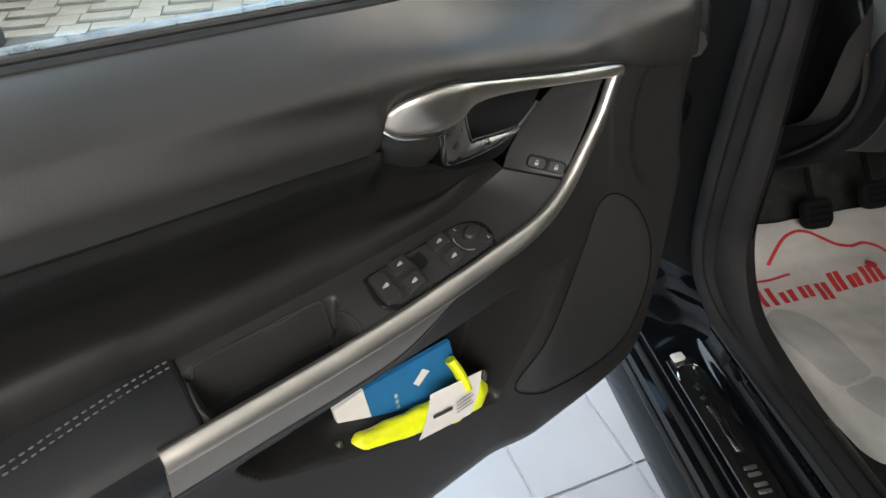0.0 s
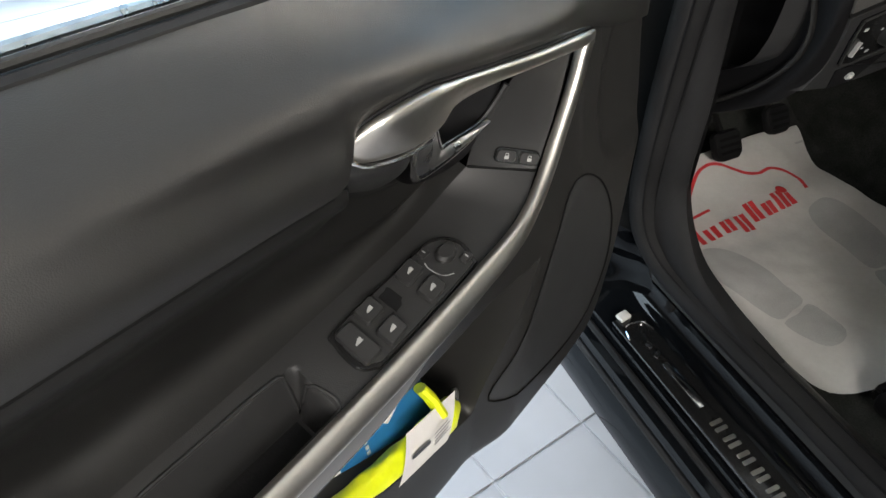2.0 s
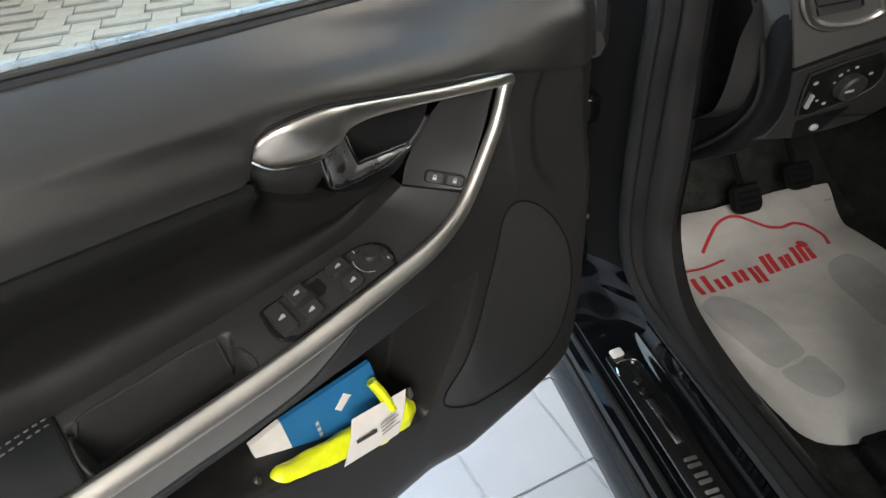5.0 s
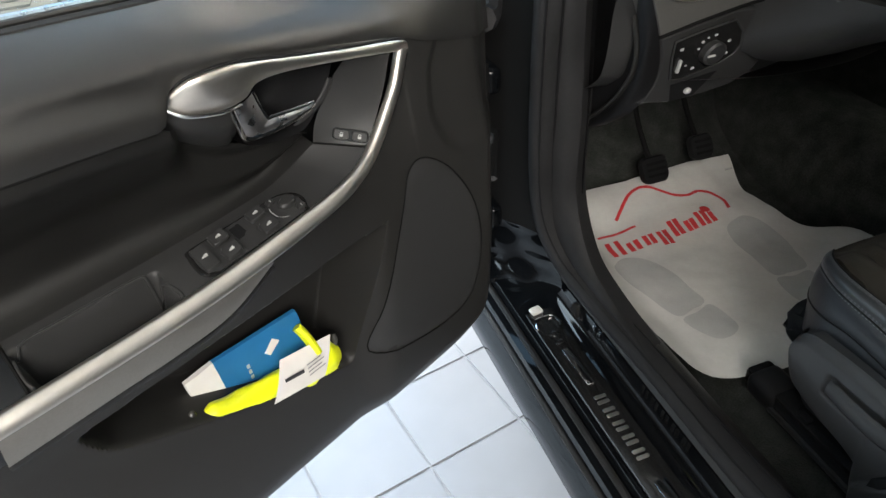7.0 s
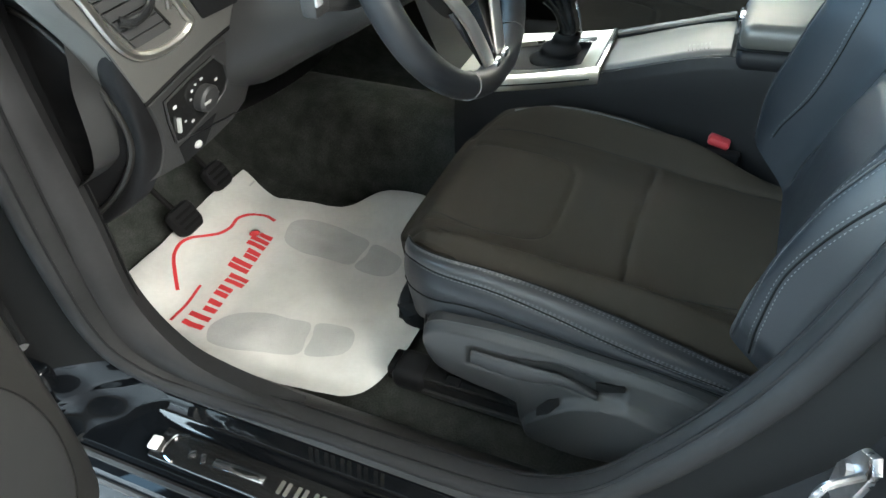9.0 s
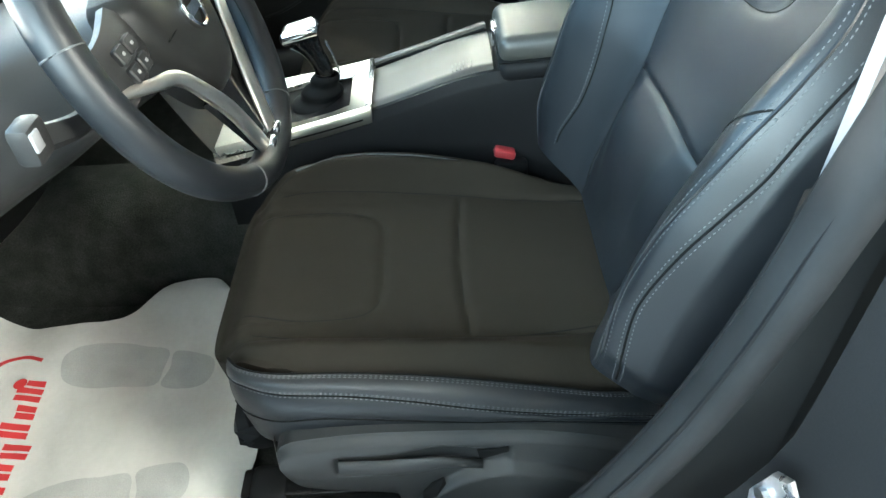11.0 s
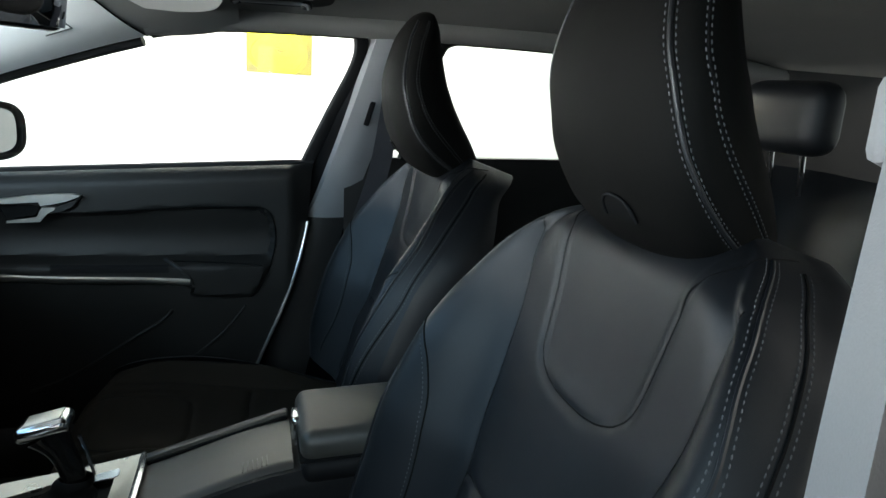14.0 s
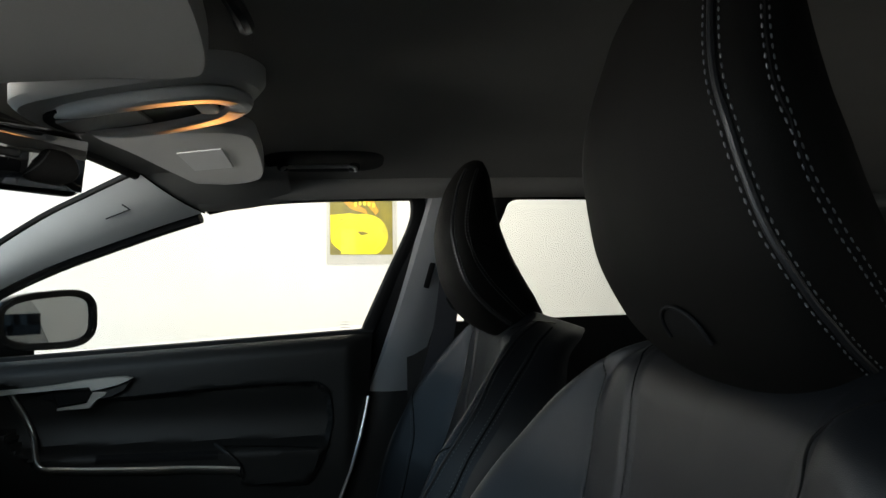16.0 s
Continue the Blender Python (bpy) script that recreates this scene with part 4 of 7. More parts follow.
    part("cushion", grid(cush_ring, 190, 170), PERFORATED, seat, "black seat cushion with raised side bolsters")
    for sg in (-1, 1):
        for row in (CUSH_PATCH, CUSH_CROSS, CUSH_EDGE):
            seam("cushion_seam", [(sg * a / 0.224, b) for a, b in row if b < 0.95], 0.0009, cush, -0.0002, ref=Vector((0, 0, 1)))
    # leather side of the outer bolster: band between two double seams, valance below down to the side cover
    def side_lines(q):
        rows = [[Vector((cx + side * d, y + y0, z)) for d, y, z in line] for line in (SIDE_UP, SIDE_LOW, SIDE_VAL, SIDE_BOT)]
        return [spline([lerp(a, b, q) for a, b in zip(rows[k], rows[k + 1])], 8) for k in range(3)]
    out = Vector((side * 0.75, 0, 0.66))
    bands = [[[p + out * bulge * math.sin(math.pi * q / 14) ** 0.8 for p in side_lines(q / 14)[k]] for q in range(15)] for k, bulge in ((0, 0.0075), (1, 0.0050), (2, 0.0))]
    count = len(bands[0][0]) - 1

    def side_grid(k):
        return grid(lambda q, t: bands[k][int(round(q * 14))][int(round(t * count))], 14, count)
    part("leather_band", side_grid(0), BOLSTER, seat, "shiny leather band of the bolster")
    part("valance", join(side_grid(1), side_grid(2)), LEATHER, seat, "black leather seat valance")
    for k, q in ((0, 1), (0, 2), (0, 12), (0, 13), (1, 1)):
        P = [p + out * 0.0004 for p in bands[k][q][3:]]
        part("stitching", stitches(P, [out] * len(P), 0.0056, 0.0036, 0.00055, 0.0004), THREAD, seat, "grey double stitching")
    for k, q in ((0, 0), (0, 14), (1, 14)):
        part("piping", sweep(bands[k][q], ring(0.0013, k=6), out), GROOVE, seat)
    P, Nn = on_surface(cush, [(-0.93, t) for t in (0.3, 0.5, 0.7, 0.85, 0.97)])
    part("piping", sweep(P, ring(0.0018, k=6), Nn), THREAD, seat, "pale piping")
    # plastic side cover with its lever recess and the raised recliner dome
    TOP = [(-0.583, 0.503), (-0.589, 0.514), (-0.61, 0.525), (-0.70, 0.533), (-0.80, 0.529), (-0.87, 0.523), (-0.92, 0.513), (-0.98, 0.495), (-1.08, 0.46)]
    LOW = [(-0.583, 0.492), (-0.590, 0.456), (-0.604, 0.433), (-0.65, 0.418), (-0.715, 0.404), (-0.722, 0.366), (-0.754, 0.346), (-0.80, 0.342), (-0.85, 0.352), (-0.90, 0.372), (-0.98, 0.40), (-1.08, 0.42)]
    DOME = [(-0.725, 0.385), (-0.75, 0.420), (-0.77, 0.443), (-0.79, 0.461), (-0.82, 0.472), (-0.845, 0.477), (-0.90, 0.466), (-0.98, 0.43), (-1.08, 0.41)]
    cover_x = cx + side * 0.252

    def cover_at(y, z, off=0.0):
        top, low, dome = (interp([(-a, b) for a, b in row], -y) for row in (TOP, LOW, DOME))
        edge = smooth(0.0, 0.014, top - z) * 0.5 + 0.5
        x = 0.008 * smooth(0, 0.012, top - z) + 0.006 * math.sin(math.pi * min(1.0, max(0.0, (z - low) / max(0.01, top - low))))
        x += 0.011 * smooth(-0.004, 0.008, dome - z) * smooth(-0.722, -0.735, y) - 0.010 * smooth(0.010, 0.0, z - low)
        # shallow trough behind the lever
        mid = interp([(0.64, 0.485), (0.72, 0.487), (0.77, 0.495), (0.83, 0.487), (0.86, 0.49)], -y)
        x -= 0.006 * smooth(0.020, 0.012, abs(z - mid)) * smooth(-0.645, -0.655, y) * smooth(-0.855, -0.845, y)
        return Vector((cover_x + side * (x * edge + off), y + y0, z))

    def side_cover(u, v):
        y = lerp(-0.583, -1.08, u)
        return cover_at(y, lerp(interp([(-a, b) for a, b in LOW], -y), interp([(-a, b) for a, b in TOP], -y), v))
    part("side_cover", join(grid(side_cover, 150, 60), grid(lambda u, v: side_cover(u, 1) + Vector((-side * 0.05 * v, 0, 0.004 * v)), 60, 2), grid(lambda u, v: side_cover(0, u) + Vector((-side * 0.08 * v, 0.01 * math.sin(v * 3), 0)), 10, 4)), HARD, seat, "black plastic seat side cover")
    blade_t = spline([(-0.652, 0.499, 0.006), (-0.70, 0.500, 0.009), (-0.745, 0.503, 0.011), (-0.775, 0.504, 0.012), (-0.80, 0.494, 0.010), (-0.818, 0.482, 0.006)], 6)
    blade_l = spline([(-0.656, 0.476, 0.006), (-0.70, 0.473, 0.009), (-0.735, 0.476, 0.011), (-0.768, 0.487, 0.012), (-0.797, 0.482, 0.010), (-0.818, 0.473, 0.006)], 6)
    nb = len(blade_t) - 1

    def blade(u, v):
        a, b = blade_t[int(round(u * nb))], blade_l[int(round(u * nb))]
        c, s_ = math.cos(2 * math.pi * v), math.sin(2 * math.pi * v)
        m, h = (a + b) / 2, (a.y - b.y) / 2
        return cover_at(m.x, m.y, m.z + 0.005 * s_) + Vector((0, 0, h * math.copysign(abs(c) ** 0.6, c)))
    V, F = grid(blade, nb, 14)
    part("height_lever", (V, F + [tuple(range(14)), tuple(nb * 15 + i for i in range(14))]), HARD, seat, "long black height lever")
    # slot and notch are flat black patches that stand for their shade
    part("slot_shade", plate([(-0.812, 0.497), (-0.847, 0.509), (-0.848, 0.495), (-0.815, 0.481)], lambda a, b, c: cover_at(a, b, 0.0005 + c), 0.002), GROOVE, seat, "flat dark patch for the shaded lever slot", smooth=False)
    part("notch_shade", plate([(-0.758, 0.446), (-0.772, 0.456), (-0.774, 0.447), (-0.762, 0.430), (-0.746, 0.413), (-0.745, 0.424)], lambda a, b, c: cover_at(a, b, 0.0005 + c), 0.0015), GROOVE, seat, smooth=False)
    part("cover_screw", tube([cover_at(-0.905, 0.388, -0.004), cover_at(-0.905, 0.388, 0.004)], 0.007), DULL, seat)
    for s in (-0.19, 0.19):
        rail = part("seat_rail", box((cx + s * side, -0.77 + y0, 0.318), (0.045, 0.56, 0.028), 0.006), GLOSS, seat, "black steel seat rail")
        part("rail_end", box((cx + s * side, -0.528 + y0, 0.314), (0.058, 0.060, 0.042), 0.014, seg=3), DULL, rail)
        part("rail_lip", box((cx + (s + 0.024) * side, -0.80 + y0, 0.303), (0.006, 0.50, 0.010), 0.002), HARD, rail)
        for yb in (-0.60, -0.70):
            part("rail_bolt", box((cx + (s + 0.012) * side, yb + y0, 0.334), (0.014, 0.022, 0.008), 0.003), DULL, rail)
    part("seat_base", box((cx, -0.80 + y0, 0.40), (0.40, 0.46, 0.13), 0.02), DULL, seat)
    part("front_bar", tube([(cx - 0.17, -0.55 + y0, 0.43), (cx - 0.185, -0.535 + y0, 0.455), (cx - 0.15, -0.53 + y0, 0.465), (cx + 0.15, -0.53 + y0, 0.465), (cx + 0.185, -0.535 + y0, 0.455), (cx + 0.17, -0.55 + y0, 0.43)], (0.026, 0.020)), DULL, seat, "black cover below the front edge")
    # headrest with its collar
    yh = y0 if side < 0 else 0.025
    FRONT = [(1.035, -1.165), (1.055, -1.138), (1.085, -1.112), (1.14, -1.090), (1.20, -1.083), (1.27, -1.097), (1.30, -1.110), (1.328, -1.124)]
    REAR = [(1.035, -1.258), (1.055, -1.266), (1.09, -1.252), (1.13, -1.228), (1.17, -1.206), (1.21, -1.190), (1.26, -1.178), (1.328, -1.168)]
    HALF = [(1.035, 0.066), (1.06, 0.088), (1.09, 0.103), (1.13, 0.112), (1.18, 0.112), (1.21, 0.106), (1.24, 0.097), (1.27, 0.086), (1.30, 0.071), (1.328, 0.055)]

    def head(a, v):
        """a: the angle round the headrest, 0 at its outer edge, 90 degrees in front; v: from the bottom to the top."""
        z = 1.035 + 0.293 * v
        k = min(1.0, math.sqrt(max(0.0, 1 - (1 - min(1, v / 0.10)) ** 2)) * 0.5 + 0.5 if v < 0.10 else 1.0, math.sqrt(max(0.0, 1 - (max(0, v - 0.86) / 0.14) ** 2)) if v > 0.86 else 1.0)
        f, b, hw = interp(FRONT, z), interp(REAR, z), interp(HALF, z) * lerp(0.45, 1, k)
        e = f - 0.040
        c, n = math.cos(a), math.sin(a)
        x = hw * math.copysign(abs(c) ** 0.75, c)
        y = e + ((f - e) * abs(n) ** 0.8 if n > 0 else (b - e) * abs(n) ** 1.25)
        m = (f + b) / 2
        return Vector((cx + side * x, m + (y - m) * lerp(0.3, 1, k) + yh, z))
    V, F = grid(lambda u, v: head(2 * math.pi * u, v), 72, 60, wrap=True)
    F = F + [tuple(range(72))[::-1], tuple(60 * 72 + i for i in range(72))]
    hr = part("headrest", (V, F), HEADREST, seat, "large matte black headrest")
    A1 = [(1.045, -22), (1.075, -8), (1.12, 14), (1.144, 22), (1.21, 34), (1.31, 42)]
    A2 = [(1.045, -44), (1.075, -35), (1.131, -17), (1.172, -4), (1.21, 4), (1.31, 10)]
    for mirrored in (False, True):
        def line(rows, da, off=0.0):
            pts, ns = [], []
            for i in range(61):
                z = 1.048 + 0.262 * i / 60
                a = radians(interp(rows, z) + da)
                p = head(math.pi - a if mirrored else a, (z - 1.035) / 0.293)
                n = (p - Vector((cx, -1.165 + yh, z))).normalized()
                pts.append(p + n * off)
                ns.append(n)
            return pts, ns
        for rows, das in ((A1, (4.5, -4.5)), (A2, (2.2, -2.2))):
            for da in das:
                P, Nn = line(rows, da)
                part("headrest_stitching", stitches(P, Nn, 0.0056, 0.0036, 0.00055, 0.0005), THREAD, hr, "grey double stitching")
        P, Nn = line(A1, 0.0, 0.0004)
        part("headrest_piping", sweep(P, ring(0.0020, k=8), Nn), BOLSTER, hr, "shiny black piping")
        P, Nn = line(A2, 0.0)
        part("headrest_seam", sweep(P, ring(0.0010, k=6), Nn), GROOVE, hr)

    def arch(q, k):
        """Arched opening in the headrest's lower edge: q from one foot over the crown to the other, k from the middle out."""
        a = math.pi * q
        dx, z = 0.030 + 0.021 * k * math.cos(a), 1.078 + 0.019 * k * math.sin(a) ** 0.7
        v = (z - 1.035) / 0.293
        c = max(-1.0, min(1.0, dx / (interp(HALF, z) + 1e-6)))
        ang = math.acos(math.copysign(abs(c) ** (1 / 0.75), c))
        p = head(ang, v)
        return Vector((cx + side * dx, p.y + 0.0018, z))
    # near-black sheet on the surface stands for the shade in the opening
    part("collar_shade", grid(lambda u, v: arch(u, max(0.02, v)), 24, 8), GROOVE, hr, "dark sheet standing for the shaded opening at the headrest posts")
    part("collar", sweep([arch(i / 24, 1.0) + Vector((0, 0.001, 0)) for i in range(25)], ring(0.0013, k=8), Vector((0, 1, 0))), DULL, hr)
    # belt buckle on the inner side
    part("buckle_stalk", box((cx - side * 0.252, -0.905 + y0, 0.485), (0.022, 0.055, 0.10), 0.006), DULL, seat)
    part("belt_buckle", box((cx - side * 0.262, -0.895 + y0, 0.545), (0.022, 0.036, 0.015), 0.005, Euler((radians(14), 0, 0)).to_matrix().to_4x4()), BUCKLE, seat, "red belt buckle button")
    return seat


build_seat(-1, 0.0, "black leather driver's seat with grey double stitching")
far_seat = build_seat(1, -0.01, "black leather front passenger seat with grey double stitching")
far_seat.location.z -= 0.03


# ---- car shell: floor, sill, pillars, roof ----
def struct(name, data, mat, label, category, smooth=True):
    return tagged(part(name, data, mat, None, "", smooth), label, category, kind="structure")


def build_shell():
    # carpeted floor, rising to the pedals
    prof = [(-2.6, 0.27), (-1.1, 0.27), (-0.45, 0.265), (-0.10, 0.265), (0.06, 0.285), (0.22, 0.40), (0.30, 0.56), (0.32, 0.80)]
    line = spline([(0, a, b) for a, b in prof], 6)
    struct("car_floor", grid(lambda u, v: Vector((lerp(-0.70, 0.70, u), 0, 0)) + line[int(round(v * (len(line) - 1)))] + Vector((0, 0, 0.004 * noise.noise((u * 9, v * 20, 0)))), 40, len(line) - 1), CARPET, "charcoal carpeted car floor", "car floor")
    struct("tunnel", grid(lambda u, v: Vector((0.14 * math.cos(math.pi * u), lerp(-1.2, 0.3, v), 0.26 + 0.20 * math.sin(math.pi * u) ** 0.6)), 16, 6), CARPET, "charcoal carpeted centre tunnel", "car floor")
    # sill of the driver's opening: painted steps, textured inner cover
    for side in (-1, 1):
        sec = [(0.86, 0.13), (0.885, 0.17), (0.88, 0.22), (0.866, 0.235), (0.862, 0.262), (0.842, 0.270), (0.838, 0.292), (0.775, 0.300), (0.760, 0.315), (0.755, 0.345), (0.72, 0.345), (0.70, 0.13)]
        V, F = [], []
        ys = [0.35, 0.1, -0.2, -0.5, -0.8, -0.98, -1.3, -2.2]
        for y in ys:
            V += [Vector((side * a, y, b)) for a, b in sec]
        n = len(sec)
        for j in range(len(ys) - 1):
            F += [(j * n + i, j * n + (i + 1) % n, (j + 1) * n + (i + 1) % n, (j + 1) * n + i) for i in range(n)]
        F += [tuple(range(n)), tuple((len(ys) - 1) * n + i for i in range(n))]
        sill = struct("door_sill", (V, F), PAINT, "gloss black painted door sill with stepped edges", "door sill")
        if side < 0:
            for a, z in ((0.868, 0.240), (0.848, 0.273)):
                part("sill_seal", sweep(spline([(side * a, 0.08, z), (side * a, -0.5, z), (side * a, -1.2, z)], 6), ring(0.005, 0.006, 6), Vector((0, 0, 1))), RUBBER, sill)
            scuff = part("scuff_plate", box((-0.806, -0.50, 0.300), (0.052, 0.56, 0.008), 0.003), GLOSS, sill, "black scuff plate with bright inlay")
            part("bright_inlay", sweep(spline([(-0.829, -0.262, 0.3045), (-0.822, -0.244, 0.3052), (-0.806, -0.240, 0.3055), (-0.790, -0.244, 0.3052), (-0.783, -0.262, 0.3045)], 5), ring(0.0025, 0.002, 6), Vector((0, 0, 1))), CHROME, scuff)
            for y, w, ln in ((-0.285, 0.012, 0.012), (-0.305, 0.016, 0.008)):
                part("bright_inlay", box((-0.808, y, 0.305), (w, ln, 0.002), 0.0008, Euler((0, 0, 0.5)).to_matrix().to_4x4()), CHROME, scuff)
            part("bright_inlay", box((-0.806, -0.365, 0.305), (0.014, 0.085, 0.002), 0.0008, Euler((0, 0, radians(1))).to_matrix().to_4x4()), CHROME, scuff, "bright metal inlay")
            # the maker's name stands as plain bars
            for i in range(5):
                for dy in (-0.0055, 0.0055):
                    y = -0.440 - i * 0.027 + dy
                    part("brand_bar", plate(rounded(0.020, 0.0062, 0.0018, 3), lambda a, b, c: Vector((-0.806 + a, y + b, 0.3042 + c)), 0.0012, 0.0005), SATIN, scuff)
            part("bright_inlay", box((-0.806, -0.68, 0.305), (0.020, 0.17, 0.002), 0.0008), CHROME, scuff)
            part("sill_clip", box((-0.812, -0.222, 0.307), (0.022, 0.016, 0.008), 0.003, Euler((0.1, 0.1, 0.2)).to_matrix().to_4x4()), LABEL, sill, "pale plastic clip")
        inner = [(0.755, 0.35), (0.745, 0.368), (0.715, 0.372), (0.690, 0.360), (0.668, 0.325), (0.664, 0.262)]
        struct("sill_cover", grid(lambda u, v: (lambda q: Vector((side * q.x, lerp(0.18, -1.25, v), q.y)))(spline([(a, b, 0) for a, b in inner], 4)[int(round(u * 20))]), 20, 24), SOFT, "grained black plastic sill cover", "trim")
    # rubber door seal round the driver's opening
    seal = [(-0.797, -0.205, 0.99), (-0.797, -0.184, 0.85), (-0.793, -0.168, 0.62), (-0.783, -0.167, 0.48), (-0.766, -0.200, 0.405), (-0.752, -0.28, 0.374), (-0.742, -0.45, 0.366), (-0.742, -0.62, 0.368), (-0.745, -0.76, 0.388),
            (-0.75, -0.842, 0.45), (-0.755, -0.905, 0.56), (-0.755, -0.965, 0.69), (-0.757, -1.0, 0.82), (-0.762, -1.018, 0.95), (-0.768, -1.035, 1.08), (-0.757, -1.045, 1.20), (-0.70, -0.99, 1.295), (-0.62, -0.6, 1.26), (-0.70, -0.36, 1.10)]
    seal = [(x + 0.010, y, z) for x, y, z in seal]
    struct("door_seal", sweep(spline(seal, 8, True), ring(0.021, 0.016, 14, 0.7), [Vector((-1, 0, 0))] * (19 * 8), closed=True), RUBBER, "thick black rubber seal round the door opening", "door seal")
    ring_pts = spline(seal, 8, True)
    for dx in (-0.012, 0.014):
        struct("seal_lip", sweep([p + Vector((dx, 0, 0)) + (p - Vector((p.x, -0.62, 0.72))).normalized() * -0.0152 for p in ring_pts], ring(0.0022, 0.0022, 6), [Vector((-1, 0, 0))] * len(ring_pts), closed=True), DULL, "thin black lip of the rubber door seal", "door seal")
    # matte trim strip between the seal and the footwell
    outer = spline([(-0.777, -0.190, 0.99), (-0.774, -0.187, 0.85), (-0.771, -0.184, 0.64), (-0.766, -0.184, 0.48), (-0.755, -0.214, 0.415), (-0.747, -0.29, 0.385), (-0.742, -0.45, 0.378)], 8)
    inner_edge = spline([(-0.735, -0.194, 0.99), (-0.735, -0.193, 0.85), (-0.735, -0.202, 0.66), (-0.735, -0.205, 0.52), (-0.735, -0.258, 0.430), (-0.733, -0.33, 0.396), (-0.730, -0.45, 0.376)], 8)
    kt = len(outer) - 1
    struct("footwell_trim", join(grid(lambda u, v: lerp(outer[int(round(u * kt))], inner_edge[int(round(u * kt))], v) + Vector((-0.004, -0.006, 0.004)) * math.sin(math.pi * v), kt, 6), grid(lambda u, v: inner_edge[int(round(u * kt))] + Vector((0.035, 0.030, -0.010)) * v, kt, 2)), RUBBER, "matte black trim strip beside the door seal", "trim")
    # front hinge pillar: painted body between seal and the open door, with hinge and strap
    # flat black here puts the open door's shade into the pillar's colour
    struct("hinge_pillar", grid(lambda u, v: Vector((lerp(-0.762, -0.90, u), lerp(-0.19, 0.02, u ** 0.7) + 0.02 * math.sin(v * 3), lerp(0.42, 1.0, v))), 8, 16), GROOVE, "hinge pillar coloured flat black for the shade in the door gap", "car body")
    struct("pillar_foot", grid(lambda u, v: Vector((lerp(-0.755, -0.90, u), lerp(-0.19, 0.02, u ** 0.7) - 0.05 * (1 - v) ** 2 + 0.006 * math.sin(14 * v + 6 * u) + 0.004 * math.sin(17 * u - 5 * v), lerp(0.285, 0.42, v))), 24, 24), PAINT, "gloss black painted foot of the hinge pillar", "car body")
    # added on both sides to stop light leaking into the footwell
    for side in (-1, 1):
        struct("footwell_blocker", grid(lambda u, v: Vector((side * lerp(0.715, 0.70, u), lerp(-0.19, 0.34, u), lerp(0.26, 0.98, v))), 6, 6), DULL, "added dark panel keeping light out of the footwell side", "trim")
    hinge = thing("check_hinge", (-0.86, -0.15, 0.55), "black steel door hinge with check strap on the pillar", "hinge")
    for z in (0.50, 0.74):
        leaf = part("hinge_leaf", box((-0.868, -0.150, z), (0.026, 0.060, 0.042), 0.010, seg=3), PAINT, hinge)
        part("hinge_pin", tube([(-0.886, -0.180, z - 0.034), (-0.886, -0.180, z + 0.034)], 0.009), GLOSS, hinge)
        for dz in (-0.012, 0.012):
            part("hinge_bolt", tube([(-0.876, -0.165, z + dz), (-0.884, -0.169, z + dz)], 0.0055), STEEL, leaf)
    part("check_strap", tube([(-0.850, -0.12, 0.630), (-0.870, -0.16, 0.628), (-0.890, -0.20, 0.622), (-0.905, -0.235, 0.620)], (0.006, 0.014), Vector((0, 0, 1))), GLOSS, hinge)
    part("strap_pin", tube([(-0.868, -0.158, 0.610), (-0.868, -0.158, 0.646)], 0.006), STEEL, hinge)
    part("cable_boot", tube([(-0.855, -0.14, 0.86), (-0.875, -0.18, 0.84), (-0.90, -0.22, 0.85)], 0.017), RUBBER, hinge)
    # driver's B-pillar: painted outside face, pale trim inside, striker
    struct("b_pillar", grid(lambda u, v: Vector((lerp(-0.765, -0.84, u), lerp(lerp(-0.90, -1.05, smooth(0, 0.6, v)), lerp(-1.02, -1.16, v), u), lerp(0.36, 1.0, v))), 6, 16), DULL, "black painted centre pillar of the body", "car body")
    struct("b_pillar_upper", grid(lambda u, v: Vector((lerp(lerp(-0.765, -0.66, v), lerp(-0.80, -0.69, v), u), lerp(-1.055, -1.17, u) + 0.02 * v, lerp(1.0, 1.31, v))), 6, 8), PAINT, "gloss black upper centre pillar", "car body")
    striker = thing("door_striker", (-0.80, -1.02, 0.70), "bright zinc door striker plate on the pillar", "striker")
    hexa = [(-0.020, -0.045), (0.014, -0.040), (0.026, -0.008), (0.018, 0.036), (0.0, 0.046), (-0.014, 0.034)]
    part("striker_plate", plate(hexa, lambda a, b, c: Vector((-0.800 + a * 0.68 - 0.35 * c, -1.030 + 0.24 * a - 0.12 * b + c, 0.684 + b * 0.72)), 0.006, 0.003), STEEL, striker)
    part("striker_loop", tube([(-0.812, -1.026, 0.706), (-0.826, -1.003, 0.702), (-0.828, -0.999, 0.686), (-0.826, -1.003, 0.672), (-0.812, -1.020, 0.664)], 0.0034), STEEL, striker)
    part("striker_bolt", tube([(-0.795, -1.024, 0.688), (-0.796, -1.018, 0.688)], 0.007), STEEL, striker)
    # B-pillar trim, both sides: pale upper, dark lower, belt
    for side in (-1, 1):
        x0, x1 = 0.715, 0.612
        rear = -0.09 if side < 0 else 0.016

        def trim(u, v):
            if side > 0:
                z = lerp(0.855, 1.285, v)
                x = lerp(x0, x1, smooth(0, 1, v) * 0.5 + v * 0.5)
                y = lerp(lerp(-0.945, -1.085, v ** 0.8), lerp(-1.035, -1.165, v ** 0.8), u)
            else:
                z = lerp(0.917, 1.285, v)
                x = lerp(0.700, x1, smooth(0.3, 1, v))
                y = -1.012 - 1.2 * (0.715 - x) - 0.10 * u
            return Vector((side * (x - 0.008 * math.sin(math.pi * u)), y, z))
